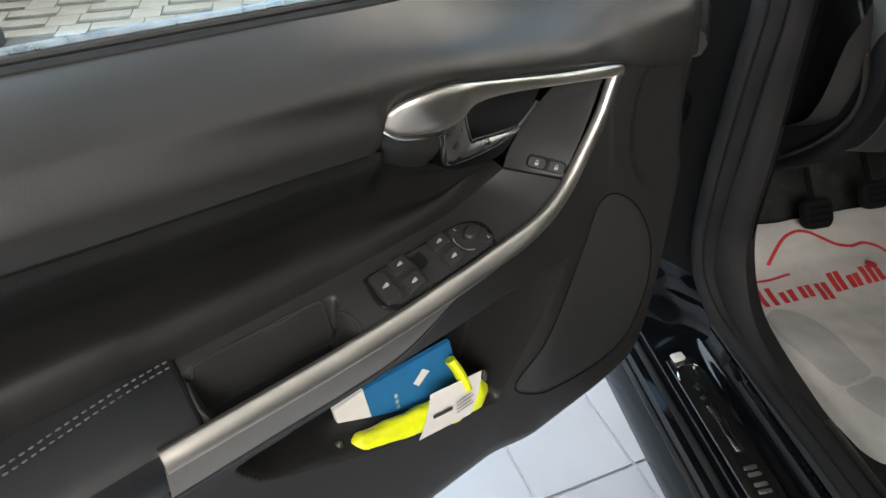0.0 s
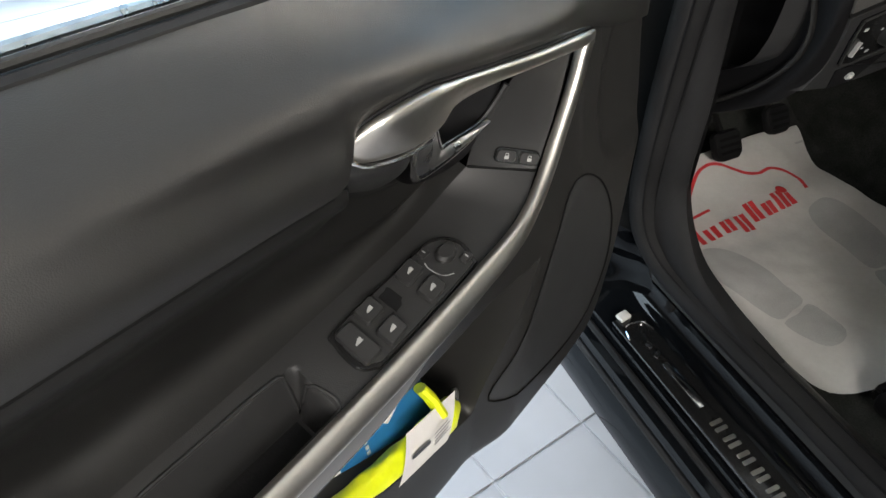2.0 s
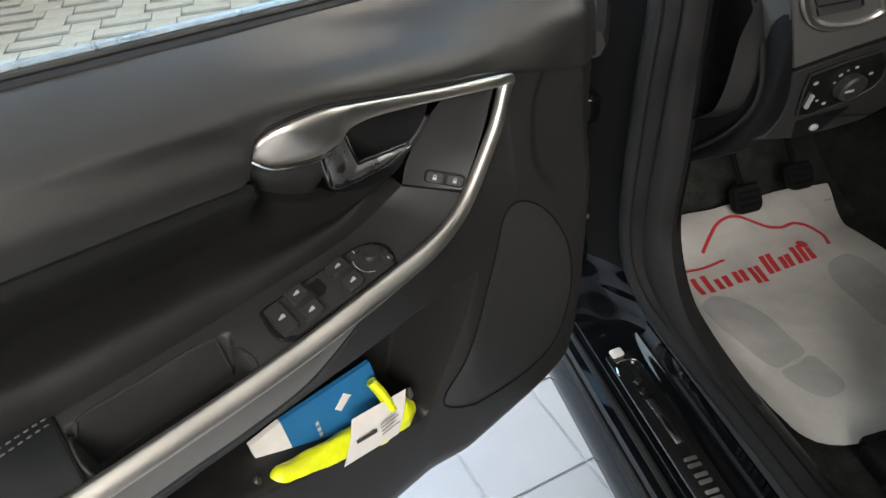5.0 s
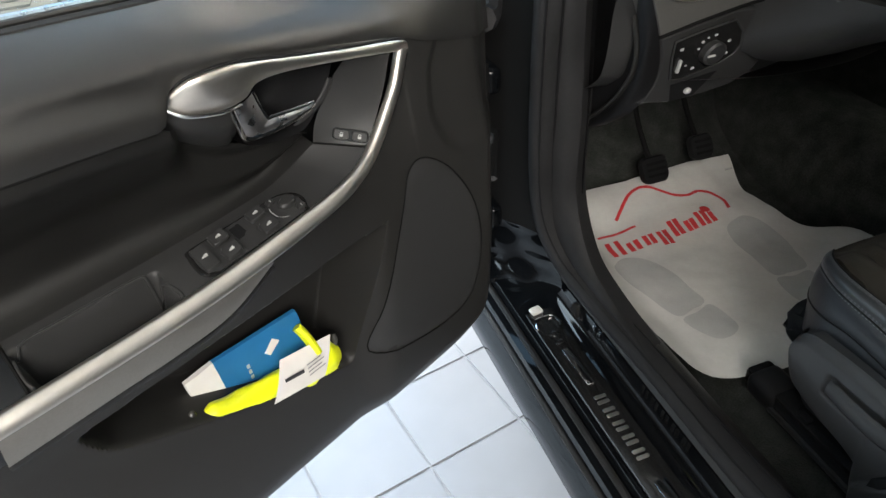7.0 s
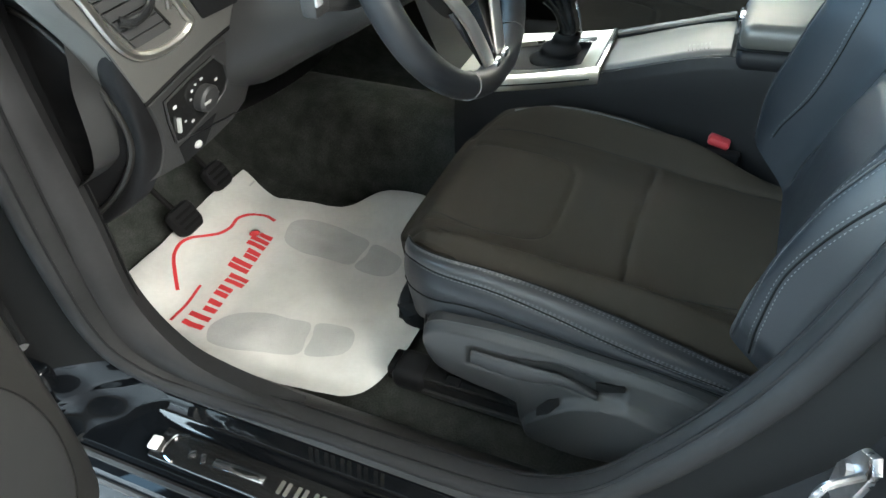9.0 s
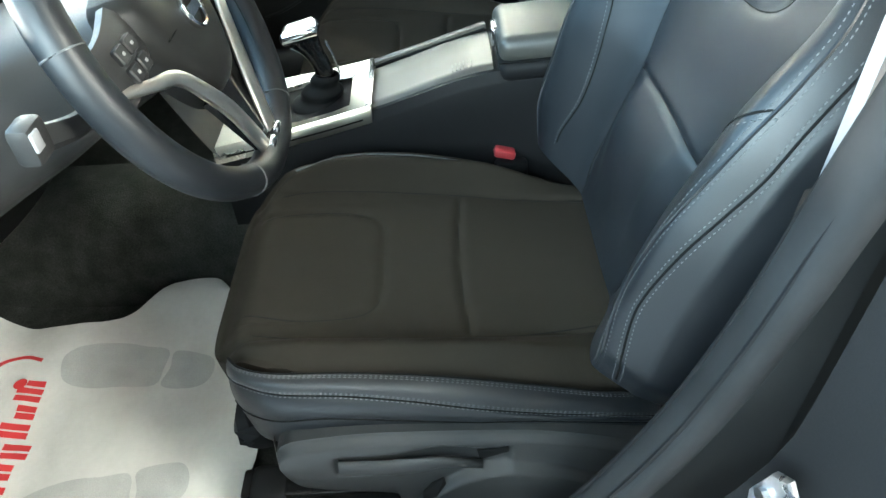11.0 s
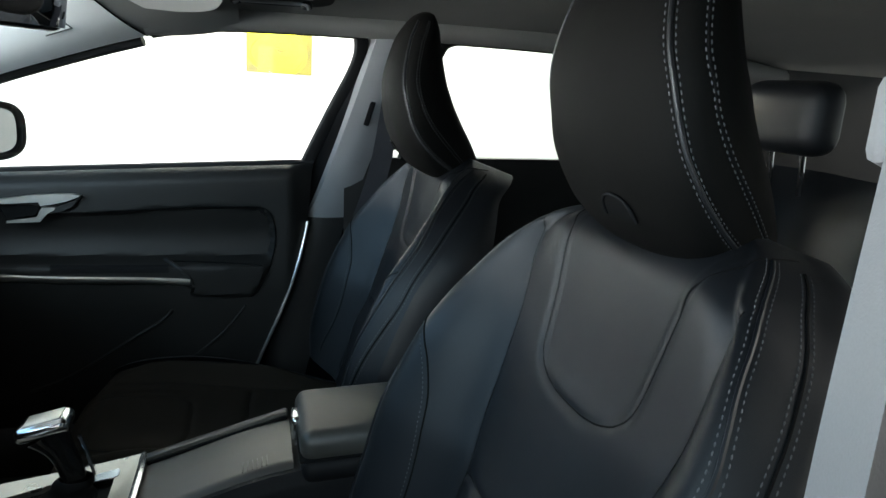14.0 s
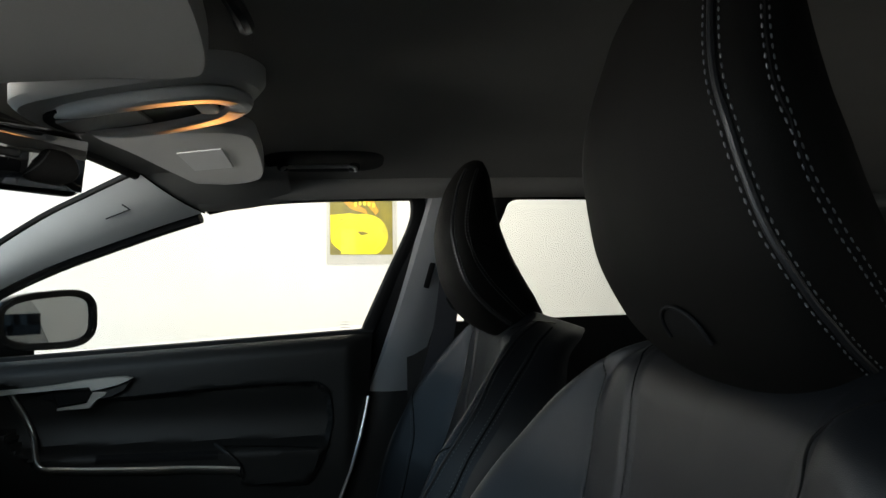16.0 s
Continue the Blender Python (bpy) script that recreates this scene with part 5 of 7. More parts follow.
        pil = thing("pillar_trim", (side * 0.70, -1.0, 0.855), "pale grey plastic centre pillar trim with dark foot", "pillar trim", "pillar trims")
        part("upper_trim", join(grid(trim, 8, 20), grid(lambda u, v: trim(0, v) + Vector((side * 0.038 * u, (0.012 if side > 0 else 0.018) * u, 0)), 4, 20)), GREYTRIM, pil)
        if side > 0:
            part("frame_filler", grid(lambda u, v: (lambda z: lerp(Vector((0.722 - 0.26 * max(0.0, z - 0.97), interp([(0.80, -0.925), (0.95, -0.935), (1.0, -0.955), (1.10, -1.0), (1.20, -1.045), (1.25, -1.055)], z), z)), trim(0.1, (z - 0.855) / 0.43 if z > 0.855 else 0.0) + Vector((0.022, 0, min(0.0, z - 0.855))), u))(lerp(0.80, 1.25, v)), 4, 24), DULL, pil, "black strip beside the window frame")
            part("lower_trim", grid(lambda u, v: Vector((side * (0.722 - 0.01 * math.sin(math.pi * u)), lerp(lerp(-0.80, -0.945, v ** 0.8), lerp(-0.93, -1.04, v), u), lerp(0.36, 0.853, v))), 8, 14), HARD, pil, "black lower pillar trim")
        else:
            part("lower_trim", grid(lambda u, v: Vector((-0.706 + 0.01 * math.sin(math.pi * u), lerp(interp([(0, -0.86), (0.35, -0.95), (0.7, -1.012), (1, -1.020)], v), -1.14, u), lerp(0.36, 0.915, v))), 8, 14), HARD, pil, "black lower pillar trim")
        if side > 0:
            part("height_slot", box((side * 0.640, -1.085, 1.14), (0.004, 0.012, 0.13), 0.002, Euler((radians(16), 0, 0)).to_matrix().to_4x4()), DULL, pil)
        part("belt_guide", box((side * 0.625, -1.135, 1.17), (0.018, 0.05, 0.045), 0.008), GREYTRIM, pil)
        part("belt", sweep(spline([(side * 0.622, -1.14 + rear, 1.165), (side * 0.655, -1.12 + rear, 0.98), (side * 0.69, -1.07 + rear, 0.78), (side * 0.70, -1.02 + rear, 0.50)], 8), [(0.0008, 0.023), (0.0008, -0.023), (-0.0008, -0.023), (-0.0008, 0.023)], Vector((side, 0, 0))), WEBBING, pil, "dark seat belt webbing")
    # headliner
    def roof(u, v):
        x = lerp(-0.66, 0.66, u)
        y = lerp(-0.50 - 0.05 * abs(x / 0.47) ** 3, -2.5, v)
        z = 1.335 - 0.055 * abs(x / 0.62) ** 3.0 - 0.024 * smooth(0.10, 0.0, v) + 0.012 * math.sin(math.pi * min(1, v * 1.3))
        return Vector((x, y, z))
    struct("headliner", grid(roof, 48, 60), HEADLINER, "grey woven fabric headliner of the car roof", "headliner")
    struct("roof_skin", grid(lambda u, v: roof(u, v) * 1.0 + Vector((lerp(-0.06, 0.06, u), 0.04 * (1 - v), 0.06)), 24, 20), PAINT, "gloss black car roof", "car roof")
    for side in (-1, 1):
        # roof rail and A-pillar trim
        rail = [(0.60, -0.62, 1.262), (0.612, -0.75, 1.282), (0.618, -0.92, 1.290), (0.615, -1.10, 1.292), (0.61, -1.40, 1.295), (0.60, -1.70, 1.285), (0.60, -2.1, 1.24)]
        struct("roof_rail", sweep(spline([(side * a, b, c) for a, b, c in rail], 6), ring(0.030, 0.034, 12), Vector((0, 0, 1))), HEADLINER, "grey fabric roof rail above the side windows", "trim")
        struct("rail_outer", sweep(spline([(side * (a + 0.055), b, c + 0.005) for a, b, c in rail], 6), ring(0.035, 0.03, 8), Vector((0, 0, 1))), PAINT, "gloss black roof rail of the body", "car body")
        # windscreen pillar: its edge along the windscreen and its edge along the side window
        scr = spline([(0.47, -0.551, 1.289), (0.545, -0.44, 1.255), (0.60, -0.334, 1.215), (0.645, -0.20, 1.140), (0.68, -0.05, 1.040), (0.70, 0.06, 0.960)], 8)
        win = spline([(0.625, -0.625, 1.233), (0.645, -0.51, 1.197), (0.675, -0.312, 1.126), (0.695, -0.16, 1.050), (0.712, -0.03, 0.965), (0.715, 0.03, 0.930)], 8)
        k = len(scr) - 1

        def pillar(u, v, out=0.0):
            p = lerp(scr[int(round(u * k))], win[int(round(u * k))], v) + Vector((-0.6, -0.35, -0.55)) * (0.014 * math.sin(math.pi * v)) + Vector((0.55, 0.35, 0.35)) * out
            return Vector((side * p.x, p.y, p.z))
        # the pillar takes the paler visor colour in place of daylight on it
        struct("a_pillar_trim", join(grid(lambda u, v: pillar(u, v), k, 10), grid(lambda u, v: pillar(u, 1.0, 0.03 * v), k, 2)), VISOR, "windscreen pillar trim coloured paler for the daylight on it", "pillar trim")
        struct("roof_corner", grid(lambda u, v: lerp(pillar(0.0, v) + Vector((0, -0.001, 0.001)), Vector((side * lerp(0.47, 0.617, v), -0.80, lerp(1.306, 1.260, v))), u) - Vector((0, 0, 0.006 * math.sin(math.pi * u))), 12, 10), HEADLINER, "grey fabric roof corner above the windscreen pillar", "headliner")
        struct("a_pillar_body", grid(lambda u, v: pillar(u, v, 0.034), k, 6), PAINT, "gloss black windscreen pillar of the body", "car body")
        struct("pillar_tag", sweep([pillar(0.16, 0.28 + 0.06 * q) + Vector((side * -0.002, -0.001, -0.002)) for q in (0, 1, 2)] + [pillar(0.16 + 0.025 * q, 0.40) + Vector((side * -0.002, -0.001, -0.002)) for q in (1, 2, 3)], ring(0.0012, k=6), Vector((-side, 0, -1))), HARD, "small grey tag moulded in the windscreen pillar trim", "trim")
        struct("pillar_gap", sweep([pillar(0.0, q / 6) + Vector((0, -0.002, -0.001)) for q in range(7)], ring(0.0016, k=6), Vector((0, 0, -1))), GROOVE, "dark joint between pillar trim and header", "trim")
        struct("a_pillar_frame", sweep([Vector((side * (q.x + 0.030), q.y + 0.012, q.z - 0.008)) for q in win], ring(0.012, 0.014, 8), Vector((0, -0.4, 0.9))), DULL, "black window frame beside the windscreen pillar", "window frame")
        struct("screen_edge", sweep([Vector((side * (q.x + 0.006), q.y + 0.008, q.z + 0.004)) for q in scr], ring(0.006, 0.006, 8), Vector((0, 0, 1))), DULL, "black windscreen edge along the pillar", "trim")
    struct("windscreen_header", sweep([roof(0.5 + x / 1.32, 0.0) + Vector((0, 0.006, 0.0)) for x in [-0.47 + 0.047 * i for i in range(21)]], ring(0.010, 0.010, 8), Vector((0, 0, 1))), DULL, "black windscreen header edge", "trim")


build_shell()


# ---- passenger side: doors, windows ----
def build_far_door():
    door = thing("side_door", (0.70, -0.55, 0.36), "closed black passenger door with metal handle and trim strip", "car door")
    X = 0.70

    def pd(y, z):
        """How far the panel stands into the car; the insert lies sunk above the armrest."""
        b = 0.940 - 0.060 * (y + 0.233)
        out = interp([(0.36, 0.0), (0.45, 0.035), (0.60, 0.045), (0.70, 0.050), (0.80, 0.045), (0.88, 0.042), (b - 0.03, 0.040), (b - 0.008, 0.028), (b, 0.008)], z)
        t = interp([(-0.87, 0.888), (-0.83, 0.888), (-0.66, 0.883), (-0.47, 0.868), (-0.30, 0.885), (-0.24, 0.90)], y)
        lo = interp([(-0.86, 0.70), (-0.825, 0.683), (-0.705, 0.687), (-0.685, 0.720), (-0.40, 0.726), (-0.31, 0.74), (-0.27, 0.765), (-0.245, 0.80)], y)
        r = interp([(0.683, -0.825), (0.72, -0.85), (0.80, -0.874), (0.86, -0.869), (0.888, -0.83)], z)
        ins = smooth(0, 0.010, t - z) * smooth(0, 0.010, y - r) * smooth(0, 0.006, z - lo)
        rec = interp([(min(lo, 0.72), 0.062), (0.752, 0.062), (0.762, 0.052), (0.773, 0.022), (0.82, 0.012), (0.87, 0.020)], z)
        return lerp(out, rec, ins) * smooth(-0.965, -0.90, y)

    def surf(y, z, off=0.0):
        return Vector((X - pd(y, z) - off, y, z))
    rear = lambda z: interp([(0.36, -0.80), (0.5, -0.83), (0.64, -0.885), (0.85, -0.948), (1.0, -0.958)], z)
    part("door_panel", grid(lambda u, v: (lambda z: surf(lerp(-0.10, rear(z), u), z))(lerp(0.37, 0.940 - 0.060 * (lerp(-0.10, -0.95, u) + 0.233), v)), 110, 90), SOFT, door, "soft black door panel")
    part("door_shell", plate([(-0.08, 0.34), (-0.80, 0.34), (-0.95, 0.85), (-0.96, 0.950), (-0.08, 0.905)], lambda a, b, c: Vector((0.90 - c, a, b)), 0.17, 0.01), PAINT, door, "gloss black door shell")
    ins = [(-0.49, 0.870), (-0.66, 0.883), (-0.80, 0.888), (-0.845, 0.886), (-0.868, 0.865), (-0.875, 0.81), (-0.862, 0.75), (-0.842, 0.705), (-0.82, 0.684), (-0.76, 0.684), (-0.71, 0.687), (-0.692, 0.712)]
    part("insert_seam", sweep(spline([surf(a, b, 0.0005) for a, b in ins], 8), ring(0.0018, 0.0018, 8), Vector((-1, 0, 0))), GROOVE, door)
    part("pocket_lip", tube([surf(-0.36, 0.47, 0.0), surf(-0.44, 0.502, 0.0), surf(-0.573, 0.59, 0.0), surf(-0.63, 0.628, 0.0), surf(-0.654, 0.655, 0.0)], 0.004), SOFT, door)
    part("panel_crease", tube([surf(-0.66, 0.51, 0.0), surf(-0.754, 0.59, 0.0), surf(-0.81, 0.661, 0.0)], 0.003), SOFT, door)
    st = [(-0.245, 0.885), (-0.252, 0.868), (-0.285, 0.80), (-0.318, 0.745), (-0.36, 0.733), (-0.50, 0.729), (-0.60, 0.726), (-0.694, 0.722)]
    part("metal_strip", sweep(spline([surf(a, b, 0.004) for a, b in st], 8), ring(0.0085, 0.006, 10), Vector((-0.4, 0, 0.9))), SATIN, door, "brushed metal trim strip")
    # no hollow here: a flat dark patch stands for the cup's shade
    part("cup_shade", grid(lambda u, v: surf(lerp(-0.42, -0.65, u), lerp(0.744, 0.760, v), 0.0015), 10, 3), DULL, door, "flat dark patch standing for the shaded pull cup")
    part("pull_rim", tube([surf(-0.64, 0.768, 0.003), surf(-0.665, 0.758, 0.004), surf(-0.69, 0.735, 0.003), surf(-0.697, 0.715, 0.002)], 0.004), HARD, door)
    part("armrest_seam", tube([surf(-0.655, 0.765, 0.001), surf(-0.75, 0.763, 0.001), surf(-0.845, 0.758, 0.001)], 0.0016), GROOVE, door)
    wedge = [(-0.20, 0.886), (-0.337, 0.898), (-0.395, 0.907), (-0.440, 0.911), (-0.470, 0.912), (-0.487, 0.909), (-0.478, 0.903), (-0.462, 0.897), (-0.435, 0.890), (-0.413, 0.886), (-0.409, 0.894), (-0.337, 0.889), (-0.20, 0.877)]
    part("door_pull", plate(wedge, lambda a, b, c: surf(a, 0.895, 0.010 + c) + Vector((0, 0, b - 0.895)), 0.014, 0.004), SATIN, door, "brushed metal door pull")
    lever = part("opening_lever", plate([(-0.440, 0.884), (-0.412, 0.882), (-0.401, 0.861), (-0.345, 0.852), (-0.345, 0.848), (-0.406, 0.851), (-0.420, 0.868), (-0.436, 0.877)], lambda a, b, c: surf(-0.40, 0.87, 0.006 + c) + Vector((0, a + 0.40, b - 0.87)), 0.010, 0.0025), SATIN, door, "bright metal opening lever")
    part("lever_face", plate([(-0.408, 0.884), (-0.398, 0.864), (-0.345, 0.856), (-0.330, 0.886)], lambda a, b, c: surf(-0.40, 0.87, 0.004 + c) + Vector((0, a + 0.40, b - 0.87)), 0.003, 0.001), GLOSS, lever, "dark lever recess")
    part("handle_housing", plate([(-0.484, 0.903), (-0.440, 0.886), (-0.424, 0.868), (-0.446, 0.872), (-0.472, 0.886)], lambda a, b, c: surf(-0.45, 0.885, 0.002 + c) + Vector((0, a + 0.45, b - 0.885)), 0.012, 0.004), HARD, door, "black handle housing")
    part("handle_cavity", box((X - 0.03, -0.36, 0.877), (0.01, 0.10, 0.024), 0.006), DULL, door)
    part("edge_trim", tube([surf(rear(z), z, 0.004) for z in (0.40, 0.5, 0.64, 0.75, 0.85)], 0.004), SATIN, door)
    bl = [(0.715, y, 0.940 - 0.060 * (y + 0.233)) for y in (-0.08, -0.5, -0.96)]
    part("window_seal", tube(bl, (0.008, 0.012), Vector((0, 0, 1))), RUBBER, door)
    g = [(-0.10, 0.94), (-0.96, 1.0), (-1.06, 1.26), (-0.95, 1.30), (-0.62, 1.27), (-0.30, 1.12)]
    gl = part("window_glass", plate(g, lambda a, b, c: Vector((0.735 - 0.30 * max(0, b - 0.95) + c, a, b)), 0.004), GLASS, door, "clear side window", smooth=False)
    gl.visible_shadow = False
    # frame of the window at its rear edge
    fr = [(0.72, -0.935, 0.95), (0.715, -0.955, 1.0), (0.695, -1.0, 1.10), (0.665, -1.045, 1.20), (0.645, -1.052, 1.25), (0.635, -1.035, 1.277), (0.63, -0.98, 1.287), (0.635, -0.80, 1.278), (0.64, -0.63, 1.245)]
    part("window_frame", sweep(spline(fr, 6), ring(0.012, 0.016, 8), Vector((-1, 0, 0))), DULL, door, "black window frame")
    return door


def build_rear_door():
    door = thing("side_door", (0.72, -1.5, 0.40), "closed black rear passenger door below its window", "car door")
    part("door_panel", grid(lambda u, v: Vector((0.705 - 0.03 * math.sin(math.pi * v), lerp(-1.03, -1.95, u), lerp(0.38, 1.0 + 0.02 * u, v))), 20, 20), SOFT, door, "soft black rear door panel")
    part("door_shell", plate([(-0.812, 0.34), (-1.95, 0.34), (-1.95, 1.0), (-0.972, 0.985), (-0.962, 0.85)], lambda a, b, c: Vector((0.90 - c, a, b)), 0.17, 0.01), PAINT, door)
    part("window_frame", sweep(spline([(0.70, -1.17, 1.0), (0.675, -1.19, 1.12), (0.64, -1.215, 1.23), (0.63, -1.26, 1.278), (0.625, -1.45, 1.285), (0.63, -1.70, 1.26), (0.68, -1.95, 1.08)], 6), ring(0.012, 0.016, 8), Vector((-1, 0, 0))), DULL, door)
    part("door_handle", box((0.66, -1.16, 0.93), (0.02, 0.05, 0.02), 0.006), SATIN, door)
    gl = part("window_glass", plate([(-1.18, 1.0), (-1.95, 1.02), (-1.75, 1.25), (-1.45, 1.29), (-1.22, 1.28)], lambda a, b, c: Vector((0.735 - 0.30 * max(0, b - 0.95) + c, a, b)), 0.004), GLASS, door, "clear rear side window", smooth=False)
    gl.visible_shadow = False


build_far_door()
build_rear_door()

# door mirror outside the passenger window
mirror = thing("door_mirror", (0.885, -0.20, 0.94), "black door mirror outside the passenger window", "door mirror")
MIR_C, MIR_T, MIR_N = Vector((0.885, -0.225, 1.008)), Vector((0.85, -0.53, 0)).normalized(), Vector((-0.53, -0.85, 0)).normalized()


def mirror_at(a, b, c):
    return MIR_C + MIR_T * a + Vector((0, 0, b)) + MIR_N * c


def mirror_round(k, w, h):
    """Rounded outline, taller towards its outer end."""
    a = 2 * math.pi * k / 40
    x, y = (math.copysign(abs(f(a)) ** 0.62, f(a)) for f in (math.cos, math.sin))
    return w * x, h * y * (0.92 + 0.10 * x)


def mirror_shell(u, v):
    k = 1.0 - 0.03 * smooth(0.12, 0.0, v) if v < 0.2 else math.sqrt(max(0.0, 1 - ((v - 0.2) / 0.8) ** 2.6)) * 0.98 + 0.02
    a, b = mirror_round(u * 40, 0.122 * k, 0.072 * k)
    return mirror_at(a, b, 0.012 - 0.095 * v)


part("mirror_housing", grid(mirror_shell, 40, 18), GLOSS, mirror, "gloss black mirror housing")
part("mirror_rim", sweep([mirror_at(*mirror_round(i, 0.113, 0.064), 0.010) for i in range(40)], ring(0.006, 0.008, 8), MIR_N, closed=True), DULL, mirror, "black rim round the mirror glass")
part("mirror_glass", plate([mirror_round(i, 0.110, 0.061) for i in range(40)], lambda a, b, c: mirror_at(a, b, 0.002 + c), 0.003), MIRROR, mirror, "mirror glass")
part("mirror_foot", tube([(0.88, -0.19, 0.945), (0.82, -0.13, 0.93), (0.76, -0.10, 0.95)], 0.025), GLOSS, mirror)


# ---- dashboard, steering wheel, console ----
def build_dash():
    dash = thing("dashboard", (0, -0.25, 0.70), "dark plastic dashboard with round-cornered air vent", "dashboard")
    prof = [(0.30, 0.99), (0.05, 0.985), (-0.18, 0.975), (-0.28, 0.958), (-0.310, 0.930), (-0.305, 0.885), (-0.292, 0.845), (-0.287, 0.80), (-0.280, 0.765), (-0.262, 0.735), (-0.20, 0.70), (-0.05, 0.69), (0.10, 0.70)]
    line = spline([(0, a, b) for a, b in prof], 5)
    part("dash_body", grid(lambda u, v: line[int(round(v * (len(line) - 1)))] + Vector((lerp(-0.735, 0.735, u), 0.03 * abs(lerp(-1, 1, u)) ** 4 + 0.13 * smooth(0.45, 0.75, u), 0)), 50, len(line) - 1), HARD, dash, "dark grained dashboard moulding")
    # everything on the sloping face: x, height, how far it stands out
    def fp(a, z, c=0.0):
        return Vector((a, -0.103 - 0.25 * z - c, z))
    rim_yz = [(-0.10, 0.918), (-0.163, 0.912), (-0.203, 0.899), (-0.242, 0.863), (-0.268, 0.819), (-0.277, 0.779), (-0.262, 0.739), (-0.218, 0.685), (-0.142, 0.620), (-0.09, 0.59)]
    rim_line = spline([(-0.700, a, b) for a, b in rim_yz], 6)
    face_line = spline([fp(-0.783, 0.985), fp(-0.777, 0.962), fp(-0.757, 0.933), fp(-0.737, 0.904), fp(-0.715, 0.862), fp(-0.694, 0.818), fp(-0.678, 0.770), fp(-0.679, 0.735), (-0.690, -0.262, 0.690), (-0.690, -0.20, 0.640)], 6)
    kn = len(rim_line) - 1
    part("end_surround", grid(lambda u, v: lerp(rim_line[int(round(u * kn))], face_line[int(round(u * kn))], v) + Vector((-0.012, -0.010, 0)) * math.sin(math.pi * v) * smooth(0.2, 0.6, u), kn, 10), DULL, dash, "dark rounded shoulder at the dash end")
    # flat oval cover with a finger dent in the end against the door
    dent = [(p.y, p.z) for p in spline([(0, -0.136, 0.800), (0, -0.140, 0.775), (0, -0.150, 0.757), (0, -0.176, 0.750), (0, -0.214, 0.757)], 6)]

    def cover_point(u, v):
        p = rim_line[int(round(u * kn))]
        y, z = lerp(-0.09, p.y, v), lerp(0.765, p.z, v)
        lip = min(math.hypot(y - a, z - b) for a, b in dent)
        inside = smooth(0.0, 0.022, z - interp([(0.136, 0.80), (0.15, 0.757), (0.176, 0.750), (0.214, 0.757)], -y)) * smooth(-0.235, -0.20, y) * smooth(-0.128, -0.140, y) * smooth(0.86, 0.80, z)
        return Vector((-0.700 + 0.003 * smooth(0.90, 1.0, v) + 0.007 * inside - 0.0015 * math.exp(-(lip / 0.006) ** 2), y, z))
    part("end_cap", grid(cover_point, kn, 44), DULL, dash, "flat dark dash end cover with finger dent")
    part("cap_rim", sweep([p + Vector((-0.002, -0.001, 0)) for p in rim_line], ring(0.0055, 0.004, 8), Vector((1, 0, 0))), SOFT, dash)
    # moulded pod that carries the light switch
    pod = [(-0.694, 0.815), (-0.684, 0.790), (-0.678, 0.765), (-0.680, 0.738), (-0.692, 0.708), (-0.64, 0.697), (-0.585, 0.699), (-0.535, 0.705), (-0.504, 0.720), (-0.485, 0.754), (-0.497, 0.793), (-0.527, 0.833), (-0.577, 0.837), (-0.637, 0.827)]
    part("switch_pod", plate(pod, lambda a, b, c: fp(a, b, c - 0.060), 0.060, 0.010), HARD, dash, "rounded dark switch pod")
    # light switch panel
    swl = [(-0.667, 0.806), (-0.664, 0.780), (-0.655, 0.744), (-0.640, 0.742), (-0.580, 0.755), (-0.560, 0.766), (-0.554, 0.780), (-0.560, 0.801), (-0.579, 0.821), (-0.625, 0.815)]
    pan = part("light_switch", plate(swl, lambda a, b, c: fp(a, b, c - 0.001), 0.005, 0.002), GLOSS, dash, "black light switch panel with pale marks")
    part("switch_rim", sweep([fp(a, b, 0.004) for a, b in swl], ring(0.0016, 0.0012, 6), Vector((0, -1, 0.25)), closed=True), HARD, pan)
    circ = [(math.cos(i * math.pi / 12), math.sin(i * math.pi / 12)) for i in range(24)]
    part("light_knob", plate([(0.017 * a, 0.017 * b) for a, b in circ], lambda a, b, c: fp(a - 0.604, b + 0.779, 0.004 + c), 0.014, 0.003), HARD, pan, "round light knob")
    part("knob_mark", plate(rounded(0.012, 0.0035, 0.0012, 3), lambda a, b, c: fp(a - 0.612, b + 0.779, 0.0182 + c), 0.0008), ICON, pan)
    part("dimmer_wheel", plate(rounded(0.0035, 0.020, 0.0012, 3), lambda a, b, c: fp(a - 0.650, b + 0.766, 0.004 + c), 0.004), ICON, pan)
    for a0, b0, w, h in ((-0.622, 0.797, 0.007, 0.006), (-0.615, 0.802, 0.005, 0.004), (-0.604, 0.804, 0.008, 0.005), (-0.625, 0.787, 0.006, 0.005), (-0.577, 0.790, 0.008, 0.006), (-0.574, 0.770, 0.006, 0.006), (-0.653, 0.792, 0.009, 0.007), (-0.624, 0.757, 0.008, 0.006), (-0.592, 0.763, 0.006, 0.005), (-0.637, 0.764, 0.006, 0.004)):
        part("light_mark", plate(rounded(0.62 * w, 0.62 * h, 0.0008, 2), lambda a, b, c: fp(a + a0, b + b0, 0.0042 + c), 0.0005), ICON, pan)
    part("button_well", plate([(-0.648, 0.733), (-0.640, 0.703), (-0.602, 0.706), (-0.575, 0.740)], lambda a, b, c: fp(a, b, c), 0.0012), DULL, dash)
    part("knee_button", plate([(0.0058 * a, 0.0050 * b) for a, b in circ], lambda a, b, c: fp(a - 0.616, b + 0.717, 0.001 + c), 0.005, 0.002), ICON, dash)
